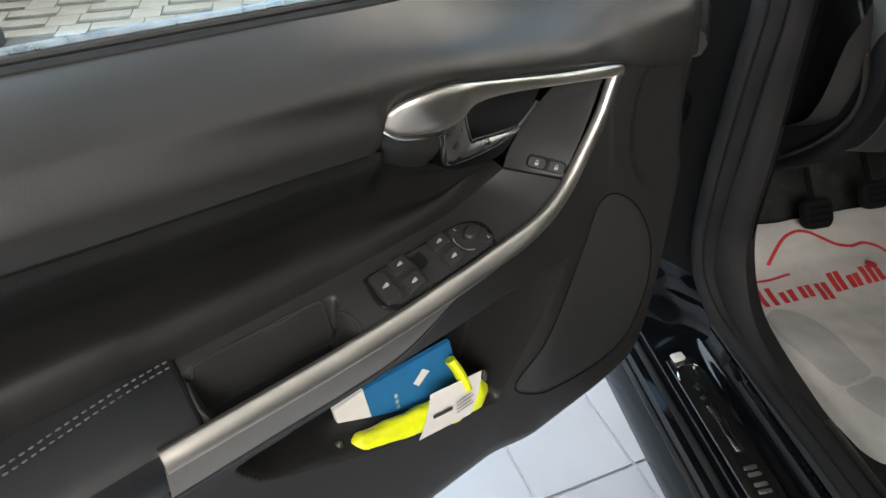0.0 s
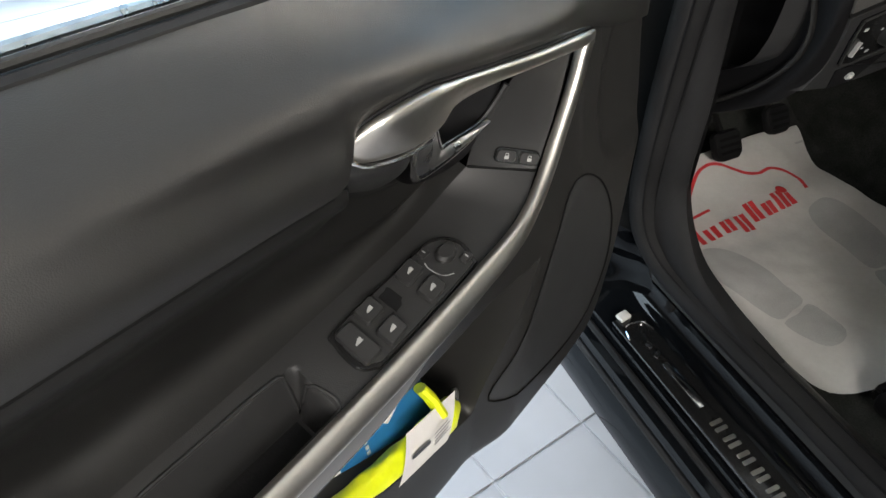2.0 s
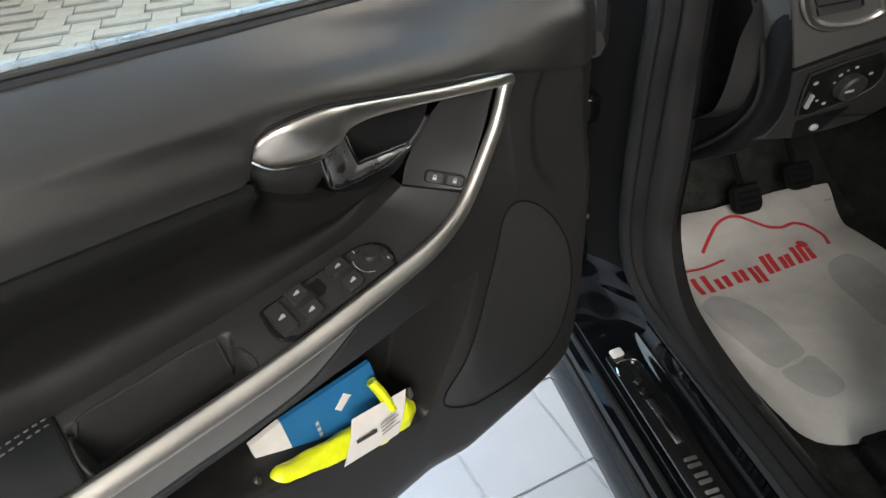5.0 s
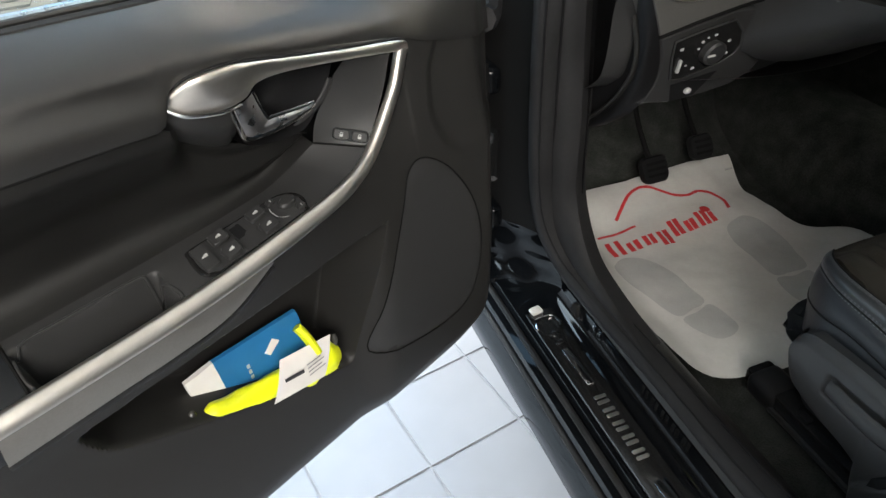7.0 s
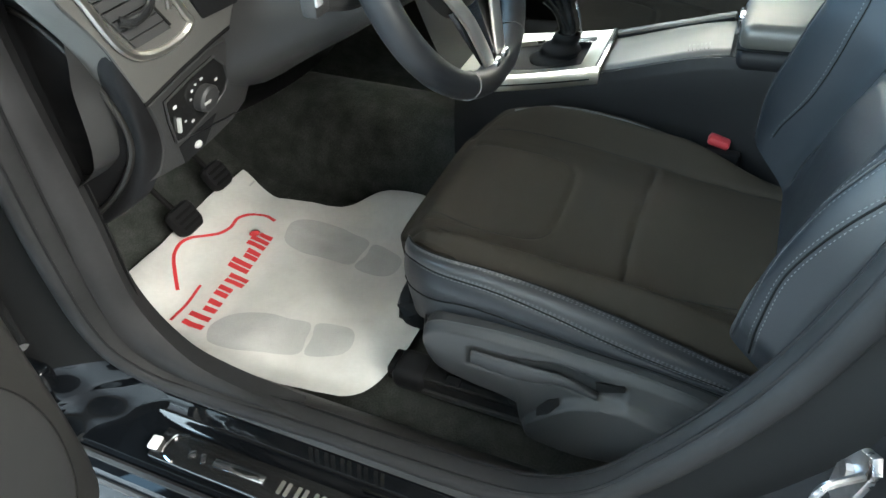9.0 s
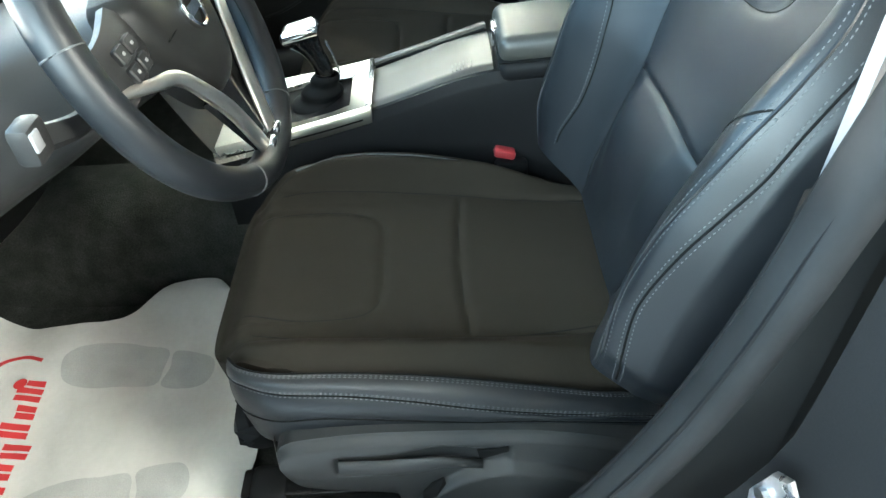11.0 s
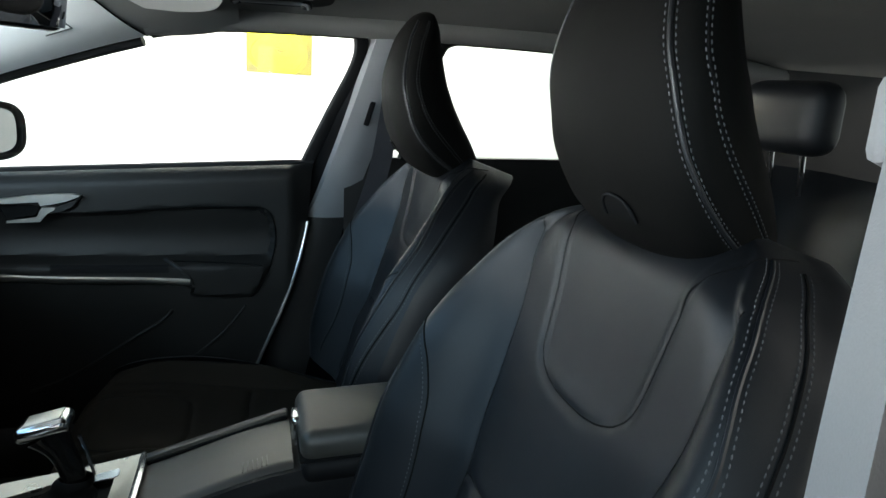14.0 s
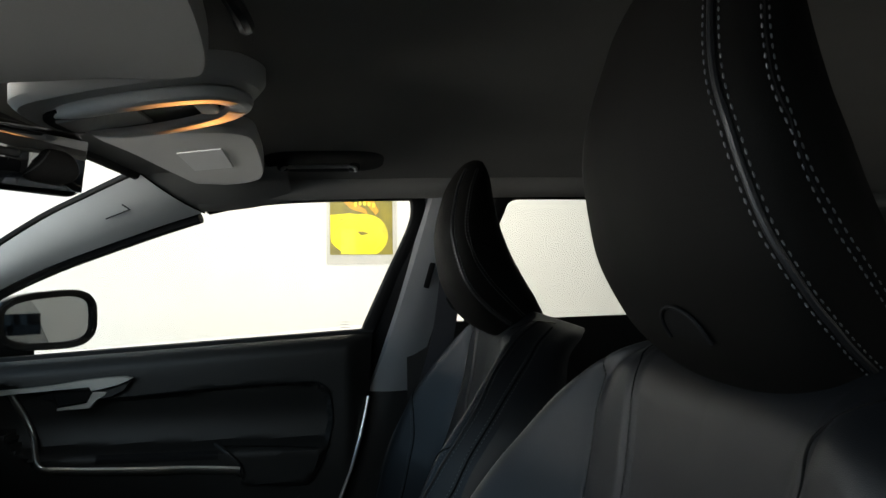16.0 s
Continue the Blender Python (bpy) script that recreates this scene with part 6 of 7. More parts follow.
    vpan = [(-0.783, 0.985), (-0.777, 0.962), (-0.757, 0.933), (-0.737, 0.904), (-0.715, 0.862), (-0.694, 0.819), (-0.637, 0.831), (-0.577, 0.841), (-0.520, 0.847), (-0.450, 0.870), (-0.450, 0.985)]
    part("vent_panel", plate(vpan, lambda a, b, c: fp(a, b, c - 0.050), 0.052, 0.004), GREYDARK, dash, "mid-grey vent surround")
    part("panel_joint", sweep([fp(a, b, 0.001) for a, b in ((-0.694, 0.8165), (-0.637, 0.8285), (-0.577, 0.8385), (-0.520, 0.8445), (-0.450, 0.8675))], ring(0.0022, k=6), Vector((0, -1, 0.25))), GROOVE, dash)
    part("dark_inlay", plate([(-0.612, 0.902), (-0.593, 0.874), (-0.520, 0.868), (-0.450, 0.872), (-0.450, 0.905), (-0.530, 0.893)], lambda a, b, c: fp(a, b, 0.0022 + c), 0.003, 0.001), DULL, dash, "dark inlay beside the air vent")
    # air vent: upright, slanting outwards, with level slats and a strip with a thumb wheel beside them
    ov = [(p.x, p.y) for p in spline([(-0.757, 0.965, 0), (-0.749, 0.948, 0), (-0.734, 0.920, 0), (-0.717, 0.894, 0), (-0.697, 0.877, 0), (-0.664, 0.868, 0), (-0.631, 0.870, 0), (-0.616, 0.880, 0), (-0.624, 0.893, 0), (-0.640, 0.918, 0), (-0.661, 0.953, 0), (-0.675, 0.974, 0), (-0.70, 0.982, 0), (-0.745, 0.980, 0)], 5, True)]
    part("vent_back", plate(ov, lambda a, b, c: fp(a, b, 0.002 + c), 0.002), GREYDARK, dash, "grey vent plate")
    part("vent_frame", sweep([fp(a, b, 0.005) for a, b in ov], ring(0.0042, 0.0050, 8), Vector((0, -1, 0.25)), closed=True), SATIN, dash, "satin metal vent frame")
    gr = [(-0.697, 0.8865), (-0.645, 0.889), (-0.709, 0.972), (-0.756, 0.968)]
    # black plate stands for the shade behind the slats
    part("vent_shade", plate(gr, lambda a, b, c: fp(a, b, 0.0042 + c), 0.0008), GROOVE, dash)
    for i in range(7):
        z = 0.893 + 0.0125 * i
        x0, x1 = -0.699 - 0.72 * (z - 0.887), -0.649 - 0.76 * (z - 0.889)
        part("vent_slat", plate([(x0, -0.0042), (x1, -0.0042), (x1 - 0.004, 0.0042), (x0 - 0.004, 0.0042)], lambda a, b, c: fp(a, z + b, 0.0052 + c - 0.5 * b), 0.003, 0.0008), HARD, dash)
    part("vent_tab", tube([fp(-0.722, 0.924, 0.012), fp(-0.708, 0.920, 0.018), fp(-0.688, 0.926, 0.018), fp(-0.676, 0.938, 0.012)], (0.003, 0.005), Vector((0, -1, 0))), GLOSS, dash, "curved vent tab")
    part("thumb_wheel", tube([fp(-0.668, 0.942, 0.004), fp(-0.660, 0.938, 0.008), fp(-0.652, 0.924, 0.009), fp(-0.646, 0.908, 0.005)], (0.0026, 0.004), Vector((0, -1, 0))), SATIN, dash, "pale ribbed thumb wheel")
    # knee bolster under the column and glove box side
    part("knee_panel", grid(lambda u, v: Vector((lerp(-0.70, -0.12, u), lerp(-0.305, -0.12, v) + 0.02 * math.cos(u * 6), lerp(0.745, 0.655, v) - 0.02 * math.sin(math.pi * u))), 30, 12), HARD, dash, "dark knee panel")
    part("lower_lining", grid(lambda u, v: Vector((lerp(-0.64, -0.12, u), lerp(-0.13, -0.04, v), lerp(0.690, 0.585, v) - 0.03 * (1 - u))), 16, 8), HARD, dash, "dark lining below the knee panel")
    part("centre_panel", grid(lambda u, v: Vector((lerp(-0.12, 0.12, u), lerp(-0.31, -0.43, v ** 1.6), lerp(0.94, 0.57, v))), 12, 20), HARD, dash)
    # steering wheel: thick rim, silver blades sweeping down to its foot
    col = thing("steering_wheel", (-0.37, -0.45, 0.80), "black leather steering wheel with silver spokes", "steering wheel")
    tilt = radians(24)
    R, Uw, Nw = Vector((1, 0, 0)), Vector((0, math.sin(tilt), math.cos(tilt))), Vector((0, -math.cos(tilt), math.sin(tilt)))
    hub = Vector((-0.378, -0.524, 0.912))

    def wp(a, b, c):
        return hub + R * a + Uw * b + Nw * c

    def round_at(a, r=0.180):
        """The rim's line: a circle flattened at its foot."""
        return r * math.cos(a), max(-0.955 * r, 0.97 * r * math.sin(a)) if math.sin(a) < 0 else 0.97 * r * math.sin(a)
    turns = [i * 2 * math.pi / 96 for i in range(96)]
    rim = [wp(*round_at(a), 0.0) for a in turns]
    part("rim", sweep(rim, ring(0.0185, 0.0170, 16, 0.9), Nw, closed=True), LEATHER, col, "black leather wheel rim")
    part("rim_seam", sweep([wp(*round_at(a, 0.1645), 0.004) for a in turns], ring(0.0012, k=6), Nw, closed=True), GROOVE, col)
    for deg in (-118, -62, 18, 162):
        a = radians(deg)
        c = Vector((*round_at(a), 0))
        out = Vector((math.cos(a), math.sin(a), 0))
        hoop = [c + out * (0.0175 * math.cos(k * math.pi / 8)) + Vector((0, 0, 0.0190 * math.sin(k * math.pi / 8))) for k in range(16)]
        part("rim_joint", sweep([wp(q.x, q.y, q.z) for q in hoop], ring(0.0009, k=6), Nw, closed=True), THREAD, col)
    pad = [(-0.082, 0.058), (0.0, 0.068), (0.082, 0.058), (0.096, 0.030), (0.078, -0.030), (0.045, -0.078), (0.0, -0.090), (-0.045, -0.078), (-0.078, -0.030), (-0.096, 0.030)]
    pad = [(p.x, p.y) for p in spline([(a, b, 0) for a, b in pad], 5, True)]
    part("airbag_pad", grid(lambda u, v: (lambda ab: wp(ab[0] * v, ab[1] * v, 0.026 - 0.006 * v * v - 0.034 * v ** 9))(pad[int(round(u * len(pad))) % len(pad)]), len(pad), 16), SOFT, col, "black airbag pad")
    part("pad_seam", sweep([wp(a * 0.80, 0.0, 0.0235) for a in (-0.09, -0.05, -0.03)], ring(0.0008, k=6), Nw), GROOVE, col)
    part("pad_seam", sweep([wp(a * 0.80, 0.0, 0.0235) for a in (0.03, 0.05, 0.09)], ring(0.0008, k=6), Nw), GROOVE, col)
    em = part("emblem", sweep([wp(0.019 * math.cos(i * math.pi / 12), 0.019 * math.sin(i * math.pi / 12), 0.0275) for i in range(24)], ring(0.0045, 0.0025, 8), Nw, closed=True), CHROME, col, "plain bright ring emblem")
    part("emblem_bar", plate(rounded(0.046, 0.011, 0.002, 3), lambda a, b, c: wp(a, b, 0.0275 + c), 0.003, 0.0008), CHROME, em)
    part("emblem_tip", plate(rounded(0.014, 0.010, 0.002, 3), lambda a, b, c: wp(0.020 + a * 0.8, 0.020 + b, 0.0275 + c), 0.003, 0.0008), CHROME, em)
    foot = [(-0.050, -0.075), (0.050, -0.075), (0.022, -0.160), (-0.022, -0.160)]
    part("lower_spoke", plate(foot, lambda a, b, c: wp(a, b, -0.006 + c), 0.012, 0.004), GLOSS, col, "gloss black lower spoke")
    for sx in (-1, 1):
        line = spline([wp(sx * 0.162, 0.004, 0.004), wp(sx * 0.125, -0.012, 0.014), wp(sx * 0.092, -0.026, 0.017), wp(sx * 0.066, -0.058, 0.016), wp(sx * 0.042, -0.098, 0.013), wp(sx * 0.022, -0.150, 0.006), wp(sx * 0.014, -0.166, 0.002)], 8)
        part("spoke", sweep(line, ring(0.0045, 0.0100, 12, 0.8), Nw, scale=lambda t: (1.0, interp([(0, 0.5), (0.25, 0.7), (0.5, 1.1), (0.8, 1.4), (1, 1.0)], t))), SATIN, col, "silver lower spoke")
        part("spoke_end", box(tuple(wp(sx * 0.015, -0.160, 0.012)), (0.020, 0.010, 0.014), 0.004, seg=3), CHROME, col, "bright spoke end")
        part("spoke", sweep(spline([wp(sx * 0.082, 0.028, 0.000), wp(sx * 0.125, 0.018, 0.004), wp(sx * 0.168, 0.012, -0.002)], 6), ring(0.010, 0.028, 10, 0.8), Nw), HARD, col, "black side spoke with buttons")
        for i in range(2):
            for j in range(2):
                bt = part("wheel_button", plate(rounded(0.018, 0.015, 0.003, 3), lambda a, b, c: wp(sx * (0.112 + 0.021 * i) + a, 0.006 + 0.018 * j + b, 0.012 + c), 0.005, 0.0015), HARD, col)
                part("button_mark", plate(rounded(0.0045, 0.003, 0.0008, 2), lambda a, b, c: wp(sx * (0.112 + 0.021 * i) + a, 0.006 + 0.018 * j + b, 0.0172 + c), 0.0004), ICON, bt)
    part("column_cover", sweep(spline([hub - Nw * 0.02, hub - Nw * 0.07, hub - Nw * 0.13 + Uw * 0.005, hub - Nw * 0.20 + Uw * 0.01, hub - Nw * 0.27 + Uw * 0.01], 4), ring(1, 1, 24, 0.75), Uw,
         scale=lambda t: (interp([(0, 0.045), (0.3, 0.055), (0.6, 0.070), (1, 0.085)], t), interp([(0, 0.055), (0.3, 0.090), (0.6, 0.145), (1, 0.185)], t))), HARD, col, "wide black column cover")
    part("stalk", sweep(spline([hub + R * -0.05 - Nw * 0.05, hub + R * -0.14 - Nw * 0.05 + Uw * -0.005, hub + R * -0.215 - Nw * 0.045 + Uw * 0.020], 6), ring(0.010, 0.008, 8), Uw, scale=lambda t: lerp(0.7, 1.25, t)), HARD, col, "black control stalk")
    part("stalk_tip", box(tuple(hub + R * -0.218 - Nw * 0.043 + Uw * 0.022), (0.030, 0.020, 0.034), 0.006), HARD, col)
    part("stalk_mark", box(tuple(hub + R * -0.226 - Nw * 0.032 + Uw * 0.022), (0.012, 0.003, 0.016), 0.001), GREYTRIM, col)
    # pedals
    for x, w, h, z in ((-0.405, 0.066, 0.058, 0.352), (-0.292, 0.058, 0.055, 0.380)):
        pe = thing("pedal", (x, 0.02, z - 0.05), "rubber-faced pedal coloured near-black for the footwell's shade", "pedal", "pedals")

        def pad_at(a, b, c):
            return Vector((x + a, 0.03 + 0.53 * b - 0.85 * c + 6.0 * a * a, z + 0.85 * b + 0.53 * c))
        # pads, ribs and arms are near-black to put the footwell's shade into colour
        part("pedal_pad", plate(rounded(w, h, 0.016, 5), pad_at, 0.014, 0.004), DULL, pe)
        for k in range(3):
            part("pad_rib", plate(rounded(w * 0.70, 0.006, 0.002, 2), lambda a, b, c: pad_at(a, b + 0.013 * (k - 1), 0.0142 + c), 0.0015), GROOVE, pe)
        part("pedal_arm", tube([(x, 0.045, z + 0.01), (x, 0.12, z + 0.10), (x, 0.15, z + 0.25)], 0.006), GROOVE, pe)


def build_console():
    con = thing("centre_console", (0, -0.70, 0.44), "dark centre console with shutter and padded armrest", "centre console")

    def top(y):
        return interp([(-1.15, 0.705), (-0.88, 0.682), (-0.66, 0.618), (-0.40, 0.565)], y)

    def body(u, v):
        y = lerp(-1.14, -0.42, v)
        hw = 0.080
        q = [(-hw - 0.012, 0.30), (-hw - 0.006, 0.50), (-hw, top(y) - 0.02), (-hw + 0.008, top(y)), (hw - 0.008, top(y)), (hw, top(y) - 0.02), (hw + 0.006, 0.50), (hw + 0.012, 0.30)]
        t = u * 7
        i = min(6, int(t))
        a, b = q[i], q[i + 1]
        return Vector((lerp(a[0], b[0], t - i) - 0.015, y, lerp(a[1], b[1], t - i)))
    part("console_body", grid(body, 28, 20), DULL, con, "dark console body")
    # roller shutter between the shift frame and the armrest, rounding over to the driver's side
    def lid(u, v):
        y = lerp(-0.878, -0.680, v)
        x = lerp(0.046, -0.090, u)
        return Vector((x, y, top(y) + 0.006 - 0.020 * smooth(-0.070, -0.093, x) - 0.0015 * smooth(0.0, 0.04, x)))
    part("shutter", grid(lid, 26, 20), CONSOLE, con, "satin grey sliding shutter")
    part("shutter_gap", box((0.0485, -0.779, top(-0.779) + 0.0035), (0.005, 0.20, 0.006), 0.001, Euler((radians(-17), 0, 0)).to_matrix().to_4x4()), GROOVE, con)
    part("shutter_rail", box((0.060, -0.779, top(-0.779) + 0.005), (0.016, 0.205, 0.012), 0.004, Euler((radians(-17), 0, 0)).to_matrix().to_4x4()), CONSOLE, con)
    for i in range(6):
        y = -0.845 + 0.006 * i
        part("shutter_rib", box((-0.055, y, top(y) + 0.0066), (0.024, 0.0016, 0.0012), 0.0004, Euler((radians(-17), 0, 0)).to_matrix().to_4x4()), CONSOLE, con)
    # armrest: padded lid over a dark case
    part("armrest", box((-0.026, -1.030, 0.722), (0.146, 0.290, 0.044), 0.018, Euler((radians(-3), 0, 0)).to_matrix().to_4x4(), 5), ARMREST, con, "padded leather armrest lid lightened for light from above")
    part("lid_seam", box((-0.026, -1.030, 0.708), (0.1475, 0.291, 0.003), 0.001, Euler((radians(-3), 0, 0)).to_matrix().to_4x4()), GROOVE, con)
    part("armrest_base", box((-0.026, -1.030, 0.688), (0.144, 0.286, 0.036), 0.015, Euler((radians(-3), 0, 0)).to_matrix().to_4x4(), 4), DULL, con, "dark armrest case")
    part("armrest_latch", box((-0.016, -0.884, 0.712), (0.040, 0.012, 0.032), 0.004, seg=3), CHROME, con, "bright armrest latch")
    # metal frame round the gear lever
    fr = [(-0.096, -0.682), (-0.102, -0.60), (-0.108, -0.52), (-0.112, -0.42), (0.09, -0.42), (0.084, -0.52), (0.076, -0.60), (0.070, -0.682)]
    frs = [(-0.064, -0.645), (-0.072, -0.615), (-0.076, -0.56), (-0.07, -0.49), (0.05, -0.49), (0.056, -0.56), (0.054, -0.615), (0.046, -0.645)]
    n = len(fr)
    V = [Vector((a, b, top(b) - 0.016)) for a, b in fr] + [Vector((a * 1.01, b, top(b) + 0.006)) for a, b in fr] + [Vector((a * 0.96, b * 0.998, top(b) + 0.014)) for a, b in fr] + [Vector((a, b, top(b) + 0.009)) for a, b in frs] + [Vector((a * 0.94, b * 0.995, top(b) - 0.026)) for a, b in frs]
    F = [(k * n + i, k * n + (i + 1) % n, (k + 1) * n + (i + 1) % n, (k + 1) * n + i) for k in range(4) for i in range(n)]
    part("shift_frame", (V, F), ALU, con, "champagne aluminium frame round the gear lever")
    part("shift_well", plate([(a * 0.97, b) for a, b in frs], lambda a, b, c: Vector((a, b, top(b) - 0.03 + c)), 0.006), DULL, con)
    part("frame_edge", sweep(spline([(0.068, -0.678, top(-0.678) + 0.013), (0.0, -0.679, top(-0.679) + 0.014), (-0.092, -0.678, top(-0.678) + 0.013)], 5), ring(0.0035, 0.005, 6), Vector((0, 0, 1))), CHROME, con, "bright rear edge of the frame")
    part("frame_line", sweep(spline([(-0.100, -0.668, top(-0.668) - 0.004), (-0.106, -0.58, top(-0.58) - 0.004), (-0.114, -0.44, top(-0.44) - 0.004)], 6), ring(0.0014, k=6), Vector((0, 0, 1))), GROOVE, con)
    part("shift_scale", plate(rounded(0.020, 0.070, 0.004, 3), lambda a, b, c: Vector((0.040 + a, -0.615 + b, top(-0.615 + b) + 0.007 + c)), 0.004, 0.001), CHROME, con, "bright shift pattern plate")
    part("gaiter", grid(lambda u, v: Vector((-0.004 + lerp(0.056, 0.016, v ** 0.8) * math.cos(2 * math.pi * u) * (1 + 0.10 * math.sin(v * 22)), lerp(-0.575, -0.606, v) + lerp(0.062, 0.020, v ** 0.8) * math.sin(2 * math.pi * u) * (1 + 0.10 * math.sin(v * 22)), lerp(0.570, 0.650, v))), 24, 24), DULL, con, "black leather gaiter")
    lev = part("gear_lever", sweep(spline([(-0.004, -0.606, 0.640), (-0.004, -0.600, 0.668), (-0.002, -0.588, 0.695), (0.0, -0.576, 0.714)], 6), ring(0.019, 0.014, 14), Vector((0, 1, 0)), scale=lambda t: (interp([(0, 0.8), (0.5, 0.85), (1, 1.5)], t), interp([(0, 0.9), (0.5, 1.0), (1, 1.5)], t))), GLOSS, con, "black gear lever with bright cap")
    part("gear_cap", box((0.0, -0.574, 0.724), (0.046, 0.064, 0.020), 0.0085, Euler((radians(-14), 0, 0)).to_matrix().to_4x4(), 4), CHROME, lev, "chrome gear knob cap")
    part("cap_insert", box((0.0, -0.574, 0.7345), (0.030, 0.044, 0.003), 0.0014, Euler((radians(-14), 0, 0)).to_matrix().to_4x4(), 3), SATIN, lev)
    part("gear_strip", sweep(spline([(-0.004, -0.629, 0.652), (-0.003, -0.622, 0.680), (0.0, -0.612, 0.706)], 5), ring(0.002, 0.006, 8), Vector((0, -1, 0))), CHROME, lev)


build_dash()
build_console()


# ---- roof fittings ----
def build_roof_fittings():
    for side in (-1, 1):
        vis = thing("sun_visor", (side * 0.36, -0.66, 1.285), "grey padded sun visor with small white label", "sun visor", "sun visors")
        if side > 0:
            body = [(0.11, -0.60), (0.105, -0.70), (0.11, -0.785), (0.20, -0.792), (0.40, -0.772), (0.475, -0.745), (0.512, -0.70), (0.52, -0.645), (0.42, -0.628), (0.25, -0.612)]
        else:
            body = [(0.115, -0.55), (0.118, -0.70), (0.125, -0.772), (0.16, -0.80), (0.30, -0.822), (0.50, -0.83), (0.565, -0.80), (0.575, -0.60), (0.35, -0.54)]
        body = [(p.x, p.y) for p in spline([(a, b, 0) for a, b in body], 5, True)]

        def face(a):
            return 1.290 - 0.040 * (a - 0.12) if side > 0 else 1.294
        zf = face(0.12)
        part("visor_body", plate([(side * a, b) for a, b in body], lambda a, b, c: Vector((a, b, face(a) + 0.022 - c - 0.02 * smooth(-0.60, -0.52, b))), 0.022, 0.007), VISOR, vis, "pale grey vinyl visor")
        if side > 0:
            part("visor_label", plate([(0.230, -0.674), (0.196, -0.7426), (0.330, -0.7347), (0.362, -0.669)], lambda a, b, c: Vector((a, b, face(a) + 0.001 - c)), 0.0026), WHITE, vis, "blank white label")
        if side < 0:
            part("visor_clip", tube([(side * 0.20, -0.835, 1.322), (side * 0.22, -0.842, 1.312), (side * 0.25, -0.842, 1.312), (side * 0.27, -0.835, 1.322)], 0.007), HARD, vis)
        part("visor_hinge", tube([(side * 0.12, -0.60, zf + 0.012), (side * 0.09, -0.615, zf + 0.02), (side * 0.085, -0.62, zf + 0.03)], 0.007), GREYTRIM, vis)
    con = thing("roof_lamp", (0, -0.70, 1.28), "grey roof lamp console with two lit reading lamps", "roof lamp")

    def rz(y):
        return lerp(1.312, 1.276, (y + 0.82) / 0.20)
    out = [(-0.06, -0.59), (-0.088, -0.65), (-0.090, -0.74), (-0.066, -0.80), (0, -0.828), (0.066, -0.80), (0.090, -0.74), (0.088, -0.65), (0.06, -0.59)]
    out = [(p.x, p.y) for p in spline([(a, b, 0) for a, b in out], 5, True)]
    part("lamp_base", plate(out, lambda a, b, c: Vector((a, b, rz(b) + 0.032 - c)), 0.026, 0.008), VISOR, con, "grey console base")
    arc = spline([(a, b, rz(b) - 0.002 + 0.012 * smooth(-0.66, -0.612, b)) for a, b in ((-0.006, -0.612), (-0.030, -0.622), (-0.050, -0.646), (-0.059, -0.69), (-0.055, -0.742), (-0.038, -0.782), (0, -0.798), (0.038, -0.782), (0.055, -0.742), (0.059, -0.69), (0.050, -0.646), (0.030, -0.622), (0.006, -0.612))], 6)
    arc = [Vector(p) for p in arc]
    part("lamp_ring", sweep(arc, ring(0.009, 0.0110, 12, 0.8), Vector((0, 0, 1)), scale=lambda t: (1.0, interp([(0, 0.3), (0.2, 0.8), (0.5, 1.5), (0.8, 0.8), (1, 0.3)], t))), PALE, con, "pale lamp bezel")
    # flat dark plate stands for the shade in the lamp slot
    part("lamp_slot_shade", plate([(a * 0.60, (b + 0.70) * 0.80 - 0.70) for a, b in out], lambda a, b, c: Vector((a, b, rz(b) + 0.004 - c)), 0.004), DULL, con, "dark plate standing for the shaded slot of the lamp console")
    for a, b in ((14, 33), (39, 58)):
        part("reading_lamp", sweep([p - Vector((0, 0, 0.0012)) for p in arc[a:b + 1]], ring(0.0085, 0.0098, 12, 0.8), Vector((0, 0, 1)), scale=lambda t: (1.0, interp([(0, 0.8), (1, 1.4)], t if a < 30 else 1 - t))), WARM, con, "lit warm reading lamp")
    part("lamp_button", box((0.0, -0.764, rz(-0.764) - 0.002), (0.050, 0.022, 0.010), 0.005, seg=3), PALE, con, "pale lamp button")
    part("lamp_cover", plate([(-0.030, -0.70), (0.030, -0.70), (0.026, -0.62), (-0.026, -0.62)], lambda a, b, c: Vector((a, b, rz(b) - 0.001 - c)), 0.003, 0.001), GREYTRIM, con, "grey cover in the lamp slot")
    mir = thing("rear_view_mirror", (0, -0.50, 1.22), "black interior rear-view mirror on the windscreen", "mirror")
    turned = Euler((radians(9), 0, radians(-24))).to_matrix().to_4x4()
    part("mirror_case", box((-0.03, -0.549, 1.243), (0.250, 0.034, 0.074), 0.016, turned, 5), GLOSS, mir, "gloss black mirror case")
    part("mirror_face", box(tuple(Vector((-0.03, -0.549, 1.243)) + turned.to_3x3() @ Vector((0, -0.0172, 0))), (0.234, 0.003, 0.060), 0.0014, turned), MIRROR, mir, "mirror glass")
    part("mirror_arm", tube([(-0.03, -0.535, 1.25), (-0.015, -0.515, 1.275), (0, -0.49, 1.305)], 0.012), GLOSS, mir)
    grab = thing("grab_handle", (0.48, -0.86, 1.30), "dark grab handle folded against the headliner above the window", "grab handle")
    def hump(u, v):
        a = 2 * math.pi * u
        x = 0.487 + 0.066 * v * math.copysign(abs(math.cos(a)) ** 0.6, math.cos(a))
        y = -0.868 + 0.118 * v * math.copysign(abs(math.sin(a)) ** 0.6, math.sin(a))
        roof_z = 1.335 - 0.055 * (x / 0.62) ** 3 + 0.012 * math.sin(math.pi * min(1.0, (-0.5 - y) * 0.65))
